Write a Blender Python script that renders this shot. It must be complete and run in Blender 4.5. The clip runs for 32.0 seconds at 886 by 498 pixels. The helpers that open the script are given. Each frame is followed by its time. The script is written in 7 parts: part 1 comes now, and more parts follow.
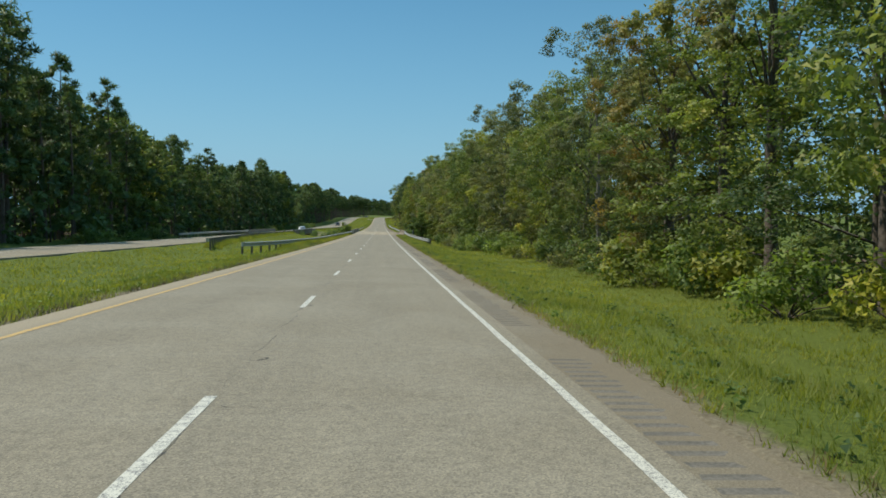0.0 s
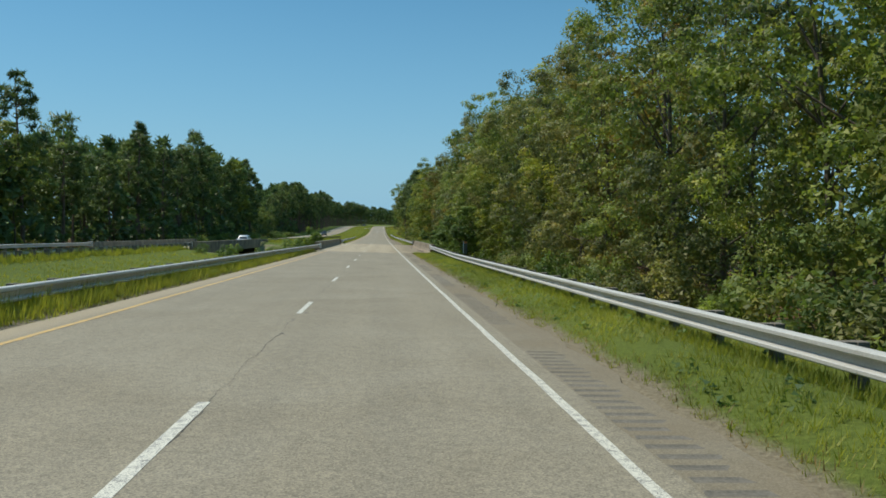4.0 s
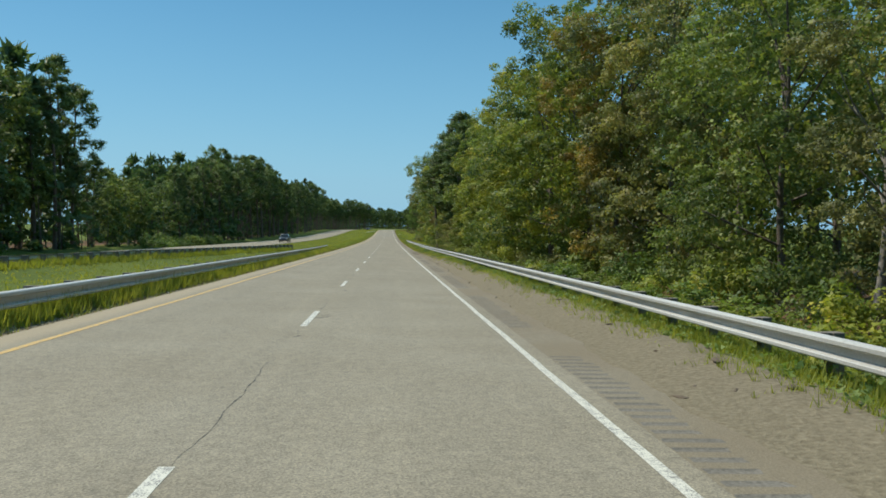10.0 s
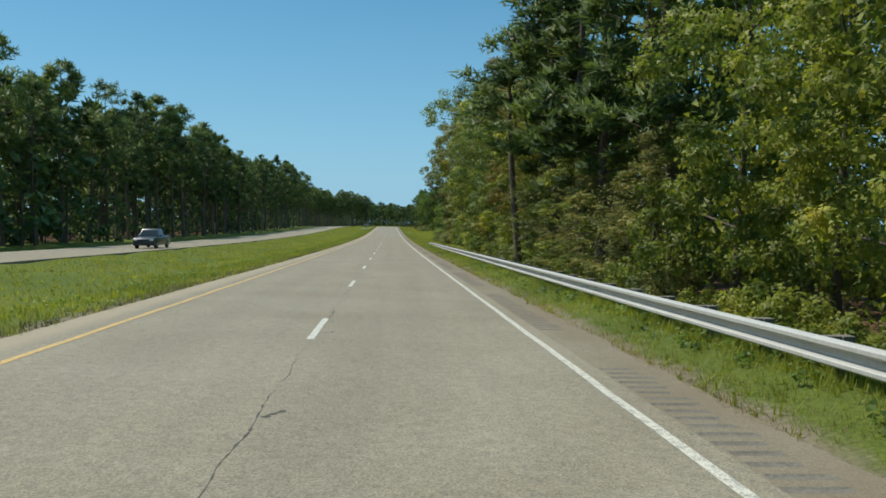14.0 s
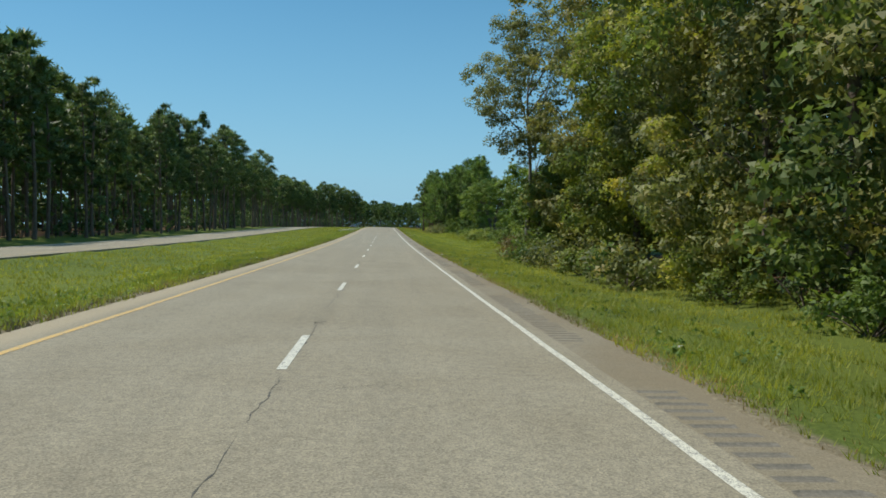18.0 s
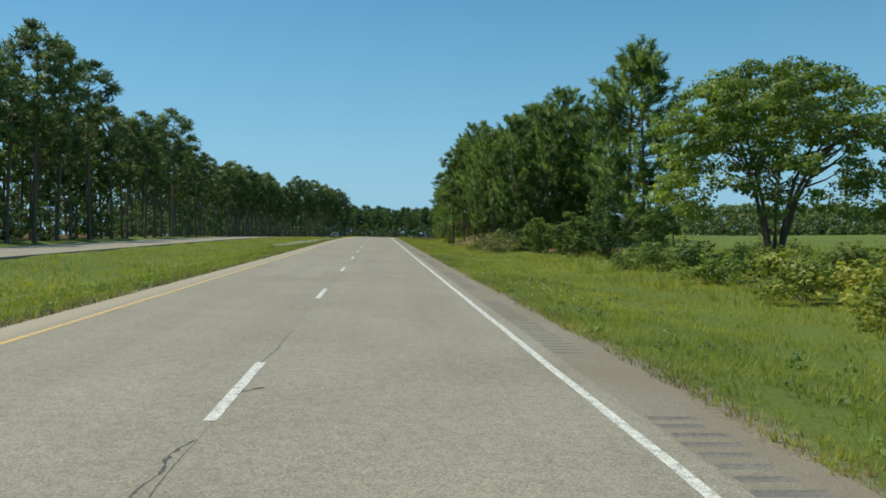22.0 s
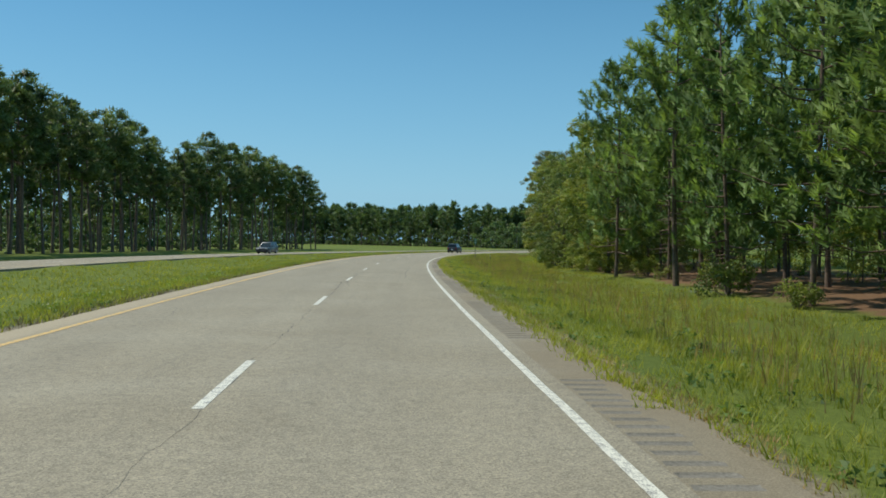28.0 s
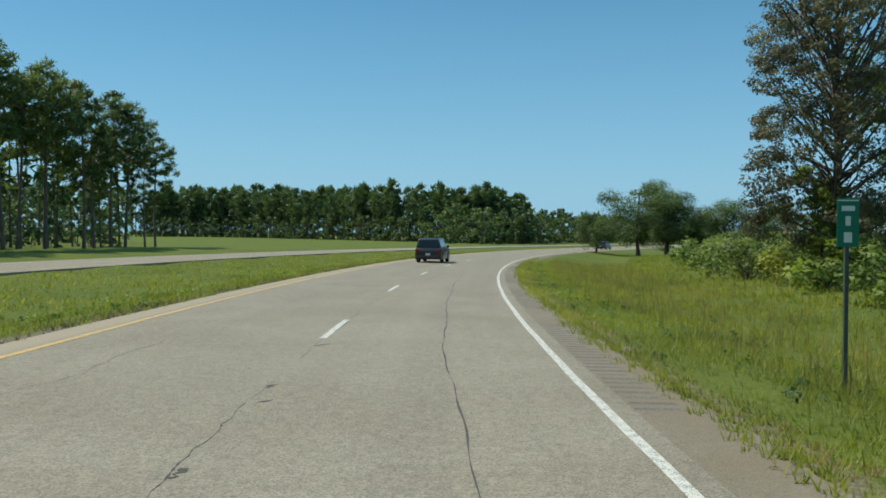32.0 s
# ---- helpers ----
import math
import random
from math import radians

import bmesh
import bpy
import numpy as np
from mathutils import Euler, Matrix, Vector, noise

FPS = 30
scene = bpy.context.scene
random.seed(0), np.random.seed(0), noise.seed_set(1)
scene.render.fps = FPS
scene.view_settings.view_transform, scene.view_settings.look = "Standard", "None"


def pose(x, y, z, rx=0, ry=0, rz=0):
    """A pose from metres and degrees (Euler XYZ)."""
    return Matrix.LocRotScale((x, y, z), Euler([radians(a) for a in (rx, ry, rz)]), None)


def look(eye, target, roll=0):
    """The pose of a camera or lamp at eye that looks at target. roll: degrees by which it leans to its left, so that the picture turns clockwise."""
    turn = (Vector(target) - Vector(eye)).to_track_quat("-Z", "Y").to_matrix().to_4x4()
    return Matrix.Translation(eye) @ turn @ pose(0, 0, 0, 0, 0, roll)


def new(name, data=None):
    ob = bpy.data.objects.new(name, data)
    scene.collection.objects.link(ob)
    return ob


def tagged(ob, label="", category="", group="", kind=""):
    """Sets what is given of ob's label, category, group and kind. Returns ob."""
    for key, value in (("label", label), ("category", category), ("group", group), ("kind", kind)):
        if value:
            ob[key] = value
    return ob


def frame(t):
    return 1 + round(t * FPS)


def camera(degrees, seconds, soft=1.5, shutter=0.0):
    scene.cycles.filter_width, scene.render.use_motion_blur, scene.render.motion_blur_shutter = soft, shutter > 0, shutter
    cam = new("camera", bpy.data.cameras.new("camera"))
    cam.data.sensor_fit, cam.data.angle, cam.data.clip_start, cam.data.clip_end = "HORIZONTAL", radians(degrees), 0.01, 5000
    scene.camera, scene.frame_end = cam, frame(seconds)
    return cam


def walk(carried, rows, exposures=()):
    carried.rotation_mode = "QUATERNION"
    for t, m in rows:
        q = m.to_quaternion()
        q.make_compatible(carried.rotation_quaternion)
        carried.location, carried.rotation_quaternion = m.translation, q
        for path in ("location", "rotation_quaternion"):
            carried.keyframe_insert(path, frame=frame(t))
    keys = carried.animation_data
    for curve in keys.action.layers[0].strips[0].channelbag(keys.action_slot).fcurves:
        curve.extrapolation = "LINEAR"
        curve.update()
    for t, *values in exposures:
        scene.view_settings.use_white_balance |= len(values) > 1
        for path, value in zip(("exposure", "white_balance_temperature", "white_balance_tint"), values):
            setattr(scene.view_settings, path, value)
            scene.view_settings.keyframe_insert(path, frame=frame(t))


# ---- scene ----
cam = camera(58.45, 32.0, soft=1.7)
# t, x, y, z, and the turn in degrees: a drive at about 24 m/s in the right lane
PATH = [
    (0.0, 1.69, 0.08, 9.670, 87.117, -0.483, -4.462),
    (0.5, 1.69, 12.14, 9.335, 87.215, -0.481, -4.495),
    (1.0, 1.69, 24.24, 9.008, 87.288, -0.478, -4.486),
    (1.5, 1.69, 36.39, 8.687, 87.381, -0.475, -4.497),
    (2.0, 1.69, 48.57, 8.374, 87.465, -0.472, -4.487),
    (2.5, 1.71, 60.79, 8.068, 87.630, -0.469, -4.487),
    (3.0, 1.72, 73.03, 7.770, 87.769, -0.467, -4.538),
    (3.5, 1.75, 85.30, 7.480, 87.843, -0.463, -4.514),
    (4.0, 1.75, 97.59, 7.199, 87.874, -0.459, -4.491),
    (4.5, 1.75, 109.89, 6.925, 87.896, -0.456, -4.468),
    (5.0, 1.75, 122.22, 6.657, 87.916, -0.453, -4.444),
    (5.5, 1.75, 134.55, 6.395, 87.937, -0.451, -4.421),
    (6.0, 1.70, 146.90, 6.141, 88.032, -0.448, -4.422),
    (6.5, 1.70, 159.26, 5.891, 88.072, -0.445, -4.369),
    (7.0, 1.69, 171.63, 5.649, 88.114, -0.440, -4.234),
    (7.5, 1.70, 184.01, 5.412, 88.068, -0.436, -4.146),
    (8.0, 1.71, 196.41, 5.181, 88.170, -0.433, -4.112),
    (8.5, 1.70, 208.81, 4.957, 88.211, -0.430, -4.066),
    (9.0, 1.69, 221.23, 4.738, 88.231, -0.428, -4.040),
    (9.5, 1.64, 233.66, 4.525, 88.232, -0.425, -3.994),
    (10.0, 1.59, 246.10, 4.317, 88.285, -0.422, -3.919),
    (10.5, 1.52, 258.56, 4.115, 88.312, -0.419, -3.854),
    (11.0, 1.45, 271.02, 3.918, 88.309, -0.417, -3.820),
    (11.5, 1.39, 283.50, 3.727, 88.331, -0.415, -3.806),
    (12.0, 1.32, 295.99, 3.540, 88.358, -0.413, -3.791),
    (12.5, 1.29, 308.49, 3.359, 88.386, -0.411, -3.795),
    (13.0, 1.26, 321.01, 3.184, 88.390, -0.409, -3.787),
    (13.5, 1.25, 333.53, 3.015, 88.251, -0.406, -3.754),
    (14.0, 1.25, 346.07, 2.853, 88.162, -0.405, -3.793),
    (14.5, 1.25, 358.61, 2.697, 88.174, -0.404, -3.894),
    (15.0, 1.24, 371.17, 2.548, 88.217, -0.403, -3.943),
    (15.5, 1.24, 383.73, 2.405, 88.260, -0.401, -3.993),
    (16.0, 1.24, 396.29, 2.269, 88.302, -0.400, -4.042),
    (16.5, 1.24, 408.86, 2.142, 88.374, -0.396, -4.091),
    (17.0, 1.24, 421.43, 2.031, 88.323, -0.391, -4.135),
    (17.5, 1.23, 434.00, 1.936, 88.281, -0.386, -4.168),
    (18.0, 1.22, 446.57, 1.856, 88.321, -0.381, -4.223),
    (18.5, 1.21, 459.13, 1.792, 88.478, -0.377, -4.300),
    (19.0, 1.20, 471.68, 1.744, 88.573, -0.371, -4.344),
    (19.5, 1.23, 484.22, 1.711, 88.700, -0.366, -4.345),
    (20.0, 1.25, 496.74, 1.693, 88.743, -0.361, -4.352),
    (20.5, 1.31, 509.24, 1.692, 88.783, -0.354, -4.398),
    (21.0, 1.36, 521.72, 1.711, 88.872, -0.347, -4.474),
    (21.5, 1.41, 534.17, 1.750, 88.914, -0.340, -4.559),
    (22.0, 1.46, 546.60, 1.808, 88.970, -0.332, -4.642),
    (22.5, 1.50, 558.99, 1.886, 89.008, -0.324, -4.703),
    (23.0, 1.54, 571.34, 1.977, 89.038, -0.322, -4.692),
    (23.5, 1.58, 583.65, 2.073, 89.128, -0.320, -4.598),
    (24.0, 1.61, 595.92, 2.175, 89.173, -0.319, -4.482),
    (24.5, 1.63, 608.14, 2.282, 89.244, -0.318, -4.387),
    (25.0, 1.65, 620.31, 2.395, 89.351, -0.317, -4.302),
    (25.5, 1.67, 632.42, 2.502, 89.382, -0.322, -4.226),
    (26.0, 1.69, 644.48, 2.595, 89.406, -0.327, -4.175),
    (26.5, 1.73, 656.47, 2.674, 89.371, -0.332, -4.210),
    (27.0, 1.79, 668.39, 2.740, 89.375, -0.336, -4.489),
    (27.5, 1.90, 680.25, 2.793, 89.379, -0.340, -4.864),
    (28.0, 2.09, 692.04, 2.830, 89.355, -0.347, -5.332),
    (28.5, 2.35, 703.76, 2.849, 89.332, -0.354, -5.883),
    (29.0, 2.83, 715.40, 2.846, 89.139, -0.359, -5.833),
    (29.5, 3.32, 726.97, 2.828, 88.978, -0.364, -5.938),
    (30.0, 3.95, 738.46, 2.792, 88.852, -0.367, -6.309),
    (30.5, 4.71, 749.88, 2.743, 88.793, -0.367, -6.952),
    (31.0, 5.69, 761.21, 2.684, 88.774, -0.368, -7.879),
    (31.5, 6.84, 772.46, 2.617, 88.790, -0.368, -9.097),
    (32.0, 8.33, 783.62, 2.539, 88.838, -0.369, -10.577),
]
walk(cam, [(r[0], pose(*r[1:])) for r in PATH], [(0.0, -0.02), (3.5, -0.02), (6.0, 0.1), (32.0, 0.1)])

# ---- world and sun ----
SUN_HIGH, SUN_LEFT = 58.0, 66.0      # degrees above the horizon, and left of the straight road
world = bpy.data.worlds.new("sky")
scene.world = world
world.use_nodes = True
wn = world.node_tree.nodes
sky = wn.new("ShaderNodeTexSky")
sky.sky_type, sky.sun_disc = "NISHITA", False
sky.sun_elevation, sky.sun_rotation = radians(SUN_HIGH), radians(-SUN_LEFT)
sky.air_density, sky.dust_density, sky.ozone_density, sky.altitude = 1.0, 0.15, 3.0, 50
# pale blue haze towards the horizon
up = wn.new("ShaderNodeTexCoord")
split = wn.new("ShaderNodeSeparateXYZ")
haze = wn.new("ShaderNodeValToRGB")
for el, (p_, v_) in zip([haze.color_ramp.elements[0], haze.color_ramp.elements[1], haze.color_ramp.elements.new(0.5), haze.color_ramp.elements.new(0.6)], ((0.0, 0.9), (1.0, 0.0), (0.1, 0.62), (0.3, 0.25))):
    el.position, el.color = p_, (v_, v_, v_, 1)
blend_sky = wn.new("ShaderNodeMix")
blend_sky.data_type = "RGBA"
blend_sky.inputs[7].default_value = (2.6, 5.85, 8.3, 1)
wl = world.node_tree.links
wl.new(up.outputs["Generated"], split.inputs[0])
wl.new(split.outputs["Z"], haze.inputs[0])
wl.new(haze.outputs[0], blend_sky.inputs[0])
vivid = wn.new("ShaderNodeHueSaturation")
vivid.inputs["Saturation"].default_value = 1.32
vivid.inputs["Hue"].default_value = 0.487
vivid.inputs["Value"].default_value = 1.06
wl.new(sky.outputs[0], vivid.inputs["Color"])
wl.new(vivid.outputs[0], blend_sky.inputs[6])
wl.new(blend_sky.outputs[2], wn["Background"].inputs[0])
wn["Background"].inputs[1].default_value = 0.085
sun_dir = Vector((-math.sin(radians(SUN_LEFT)) * math.cos(radians(SUN_HIGH)), math.cos(radians(SUN_LEFT)) * math.cos(radians(SUN_HIGH)), math.sin(radians(SUN_HIGH))))
sun = new("sun", bpy.data.lights.new("sun", "SUN"))
sun.data.energy, sun.data.angle, sun.data.color = 4.2, radians(0.53), (1.0, 0.935, 0.8)
sun.matrix_world = look(sun_dir * 300, (0, 0, 0))

# ---- the line of the road: bend, slope, and points beside it ----
STEP = np.arange(-400.0, 1600.0)
BEND = np.interp(STEP, [640, 690, 720, 750, 780, 810, 840, 900, 1000], [0, 0.0006, 0.0009, 0.0017, 0.0026, 0.0029, 0.0035, 0.0036, 0])
HEAD = np.cumsum(BEND)
HEAD = HEAD - HEAD[400] - 0.5 * BEND
SLOPE = np.interp(STEP, [-100, 0, 100, 200, 300, 400, 500, 560, 620, 680, 740, 800, 900, 1100],
                  [-0.0338, -0.0281, -0.0224, -0.0182, -0.0147, -0.0104, -0.0005, 0.0072, 0.0095, 0.0041, -0.0039, -0.0087, -0.006, 0])
LINE_X, LINE_Y, LINE_Z = np.cumsum(np.sin(HEAD)), np.cumsum(np.cos(HEAD)), np.cumsum(SLOPE)
LINE_X, LINE_Y, LINE_Z = LINE_X - LINE_X[400], LINE_Y - LINE_Y[400], LINE_Z - LINE_Z[400] + 8
FALL = 0.02                          # the carriageway falls to its right
DECK_A, DECK_B, SPAN_A, SPAN_B = 177.8, 236.4, 184.0, 231.0


def heading(s):
    return np.interp(s, STEP, HEAD)


def at(s, x, z):
    """World points: s along the road, x to its right, z over its middle line."""
    s, x, z = np.broadcast_arrays(np.asarray(s, float), np.asarray(x, float), np.asarray(z, float))
    a = heading(s)
    return np.stack([np.interp(s, STEP, LINE_X) + x * np.cos(a), np.interp(s, STEP, LINE_Y) - x * np.sin(a), np.interp(s, STEP, LINE_Z) + z], -1)


CROSS_X = [-220, -110, -60, -45, -38, -34, -31, -28.7, -28.3, -18.8, -18.4, -15, -11.5, -8, -5.6, -4.47, -4.2, 4.5, 4.8, 6.2, 8, 10.5, 13, 17, 25, 45, 90, 220]
CROSS_Z = [0.6, 0.2, 0.1, 0, -0.15, -0.5, -0.5, -0.22, -0.3, -0.22, -0.06, -0.3, -0.5, -0.3, 0.0, 0.07, -0.1, -0.25, -0.115, -0.22, -0.45, -0.7, -0.6, -0.35, -0.1, 0.2, 0.8, 2.5]


MEDIAN_FAR_A = [(73, -14.0), (90, -15.6), (115, -17.3), (150, -18.1), (183.6, -18.25)]
MEDIAN_FAR_B = [(231.2, -18.25), (270, -17.5), (300, -16.0), (325, -14.2), (340, -12.8), (352, -11.3)]


def ground_z(s, x):
    s, x = np.broadcast_arrays(np.asarray(s, float), np.asarray(x, float))
    z = np.interp(x, CROSS_X, CROSS_Z)
    # the bank of red earth and the raised field on the right
    z = z + 1.0 * np.interp(s, [628, 645, 680, 700], [0, 1, 1, 0]) * np.interp(x, [10.5, 14, 40, 60], [0, 1, 1, 0])
    z = z - 0.9 * np.interp(s, [80, 110, 430, 460], [0, 1, 1, 0]) * np.interp(x, [7.6, 10.5, 30, 60], [0, 1, 1, 0])
    # a low berm under the guardrails
    z = z + 0.26 * np.interp(s, [88, 100, 172, 180, 236, 240, 436, 446], [0, 1, 1, 0.6, 0.6, 1, 1, 0]) * np.interp(x, [5.0, 6.0, 7.4, 9.0], [0, 1, 1, 0])
    z = z + 0.22 * np.interp(s, [62, 75, 172, 182, 233, 240, 338, 346], [0, 1, 1, 0.5, 0.5, 1, 1, 0]) * np.interp(x, [-7.6, -6.2, -5.2, -4.6], [0, 1, 1, 0])
    for line in (MEDIAN_FAR_A, MEDIAN_FAR_B):
        ls, lx = np.array(line).T
        z = z + 0.42 * np.interp(s, [ls[0], ls[0] + 6, ls[-1] - 6, ls[-1]], [0, 1, 1, 0]) * np.exp(-((x - np.interp(s, ls, lx)) / 1.7) ** 2)
    # the creek under the two bridges
    hollow = np.interp(s, [183, 190, 200, 215, 225, 232], [0, 0.35, 1, 1, 0.35, 0])
    side = np.interp(x, [-45, -33, -29.2, -28.6, -18.2, -17.8, -17, -6.6, -5.7, -5.2, 7.0, 7.6, 8.6, 16, 34], [0.7, 1, 1, 1, 1, 1, 1, 1, 1, 1, 1, 1, 1, 1, 0.7])
    z = z - 4.2 * hollow * side
    ease = np.interp(s, [158, 174, 184, 187, 228, 231, 240, 256], [0, 1, 1, 0, 0, 1, 1, 0]) * np.interp(x, [4.5, 4.8, 7.8, 9.2], [0, 1, 1, 0])
    z = z * (1 - ease) + ease * np.minimum(-FALL * x - 0.008, 0)
    rough = np.interp(np.abs(x), [5, 8, 20], [0, 1, 1.6])
    return z + 0.05 * rough * (1 - ease) * np.sin(s * 0.61 + x * 0.9) * np.sin(s * 0.17 - x * 0.43)


def ground_at(s, x, lift=0.0):
    return Vector(at(s, x, ground_z(s, x) + lift).tolist())


# ---- helpers for meshes ----
def mesh_of(name, verts, faces, smooth=False):
    verts, faces = np.asarray(verts, np.float32).reshape(-1, 3), np.asarray(faces, np.int32)
    me = bpy.data.meshes.new(name)
    n, k = faces.shape
    me.vertices.add(len(verts))
    me.vertices.foreach_set("co", verts.ravel())
    me.loops.add(n * k)
    me.loops.foreach_set("vertex_index", faces.ravel())
    me.polygons.add(n)
    me.polygons.foreach_set("loop_start", np.arange(n, dtype=np.int32) * k)
    me.polygons.foreach_set("loop_total", np.full(n, k, np.int32))
    me.polygons.foreach_set("use_smooth", np.full(n, smooth))
    me.update(calc_edges=True)
    return me


def float_layer(me, name, values):
    me.attributes.new(name, "FLOAT", "POINT").data.foreach_set("value", np.asarray(values, np.float32).ravel())


def vector_layer(me, name, values):
    me.attributes.new(name, "FLOAT_VECTOR", "POINT").data.foreach_set("vector", np.asarray(values, np.float32).ravel())


def part(name, shape, material, parent=None, label="", smooth=False):
    """One mesh object from a bmesh or a mesh, under a thing or a part."""
    if isinstance(shape, bmesh.types.BMesh):
        me = bpy.data.meshes.new(name)
        shape.to_mesh(me)
        shape.free()
        if smooth:
            for p in me.polygons:
                p.use_smooth = True
    else:
        me = shape
    if material and not me.materials:
        me.materials.append(material)
    ob = new(name, me)
    if parent:
        ob.parent = parent
    return tagged(ob, label)


def thing(name, m, label, category, group="", kind=""):
    ob = new(name)
    ob.empty_display_size = 0.2
    ob.matrix_basis = m
    return tagged(ob, label, category, group, kind)


def grid_faces(rows, cols):
    i = np.arange((rows - 1) * cols).reshape(rows - 1, cols)[:, :-1].ravel()
    return np.stack([i, i + 1, i + cols + 1, i + cols], -1)


def box(bm, x0, x1, y0, y1, z0, z1, bevel=0.0):
    made = bmesh.ops.create_cube(bm, size=1)["verts"]
    for v in made:
        v.co = Vector((x0 + (v.co.x + 0.5) * (x1 - x0), y0 + (v.co.y + 0.5) * (y1 - y0), z0 + (v.co.z + 0.5) * (z1 - z0)))
    if bevel:
        edges = list({e for v in made for e in v.link_edges})
        bmesh.ops.bevel(bm, geom=edges, offset=bevel, segments=2, affect="EDGES", profile=0.5)
    return made


def box_mesh(*sizes, bevel=0.0):
    bm = bmesh.new()
    box(bm, *sizes, bevel=bevel)
    return bm


def road_pose(s, x, z=None, turn=0.0):
    """A pose on the road or ground, facing along it (local y ahead)."""
    p = at(s, x, ground_z(s, x) if z is None else z)
    tilt = math.degrees(math.atan(float(np.interp(s, STEP, SLOPE))))
    return pose(float(p[0]), float(p[1]), float(p[2]), tilt, 0, -math.degrees(float(heading(s))) + turn)


# ---- materials ----
def material(name):
    m = bpy.data.materials.new(name)
    m.use_nodes = True
    return m, m.node_tree.nodes, m.node_tree.links, m.node_tree.nodes["Principled BSDF"]


def noise_node(n, l, scale, detail=4.0, rough=0.55, vector=None, distort=0.0):
    t = n.new("ShaderNodeTexNoise")
    t.inputs["Scale"].default_value, t.inputs["Detail"].default_value = scale, detail
    t.inputs["Roughness"].default_value, t.inputs["Distortion"].default_value = rough, distort
    if vector:
        l.new(vector, t.inputs["Vector"])
    return t


def ramp(n, l, source, *stops):
    r = n.new("ShaderNodeValToRGB")
    e = r.color_ramp.elements
    while len(e) < len(stops):
        e.new(0.5)
    for el, (p, c) in zip(e, stops):
        el.position, el.color = p, (*c, 1) if len(c) == 3 else c
    l.new(source, r.inputs[0])
    return r


def mix(n, l, kind, a, b, fac):
    m = n.new("ShaderNodeMix")
    m.data_type, m.blend_type, m.clamp_result = "RGBA", kind, False
    for value, i in ((fac, 0), (a, 6), (b, 7)):
        if isinstance(value, (int, float)):
            m.inputs[i].default_value = value
        elif isinstance(value, tuple):
            m.inputs[i].default_value = (*value, 1)
        else:
            l.new(value, m.inputs[i])
    return m.outputs[2]


def bump(n, l, height, strength, distance, target):
    b = n.new("ShaderNodeBump")
    b.inputs["Strength"].default_value, b.inputs["Distance"].default_value = strength, distance
    l.new(height, b.inputs["Height"])
    l.new(b.outputs[0], target.inputs["Normal"])


def place(n, l, sx=1.0, sy=1.0, sz=1.0, layer=""):
    """Object coordinates, or the layer of places along the road, stretched."""
    if layer:
        c = n.new("ShaderNodeAttribute")
        c.attribute_name = layer
        out = c.outputs["Vector"]
    else:
        out = n.new("ShaderNodeTexCoord").outputs["Object"]
    m = n.new("ShaderNodeMapping")
    m.inputs["Scale"].default_value = (sx, sy, sz)
    l.new(out, m.inputs[0])
    return m.outputs[0]


def surface(name, low, high, rough=0.8, metal=0.0, coarse=1.5, fine=40.0, relief=0.2, depth=0.01, stain=0.35, stain_colour=None):
    """A plain surface with grain, stains and relief."""
    m, n, l, p = material(name)
    v = place(n, l)
    big, small = noise_node(n, l, coarse, 5, vector=v), noise_node(n, l, fine, 4, 0.65, vector=v)
    c = ramp(n, l, small.outputs[0], (0.3, low), (0.72, high))
    s = ramp(n, l, big.outputs[0], (0.35, (0, 0, 0)), (0.68, (1, 1, 1)))
    dark = stain_colour or tuple(x * 0.55 for x in low)
    f = n.new("ShaderNodeMath")
    f.operation = "MULTIPLY"
    l.new(s.outputs[0], f.inputs[0])
    f.inputs[1].default_value = stain
    l.new(mix(n, l, "MIX", c.outputs[0], dark, f.outputs[0]), p.inputs["Base Color"])
    p.inputs["Roughness"].default_value, p.inputs["Metallic"].default_value = rough, metal
    if relief:
        bump(n, l, small.outputs[0], relief, depth, p)
    return m


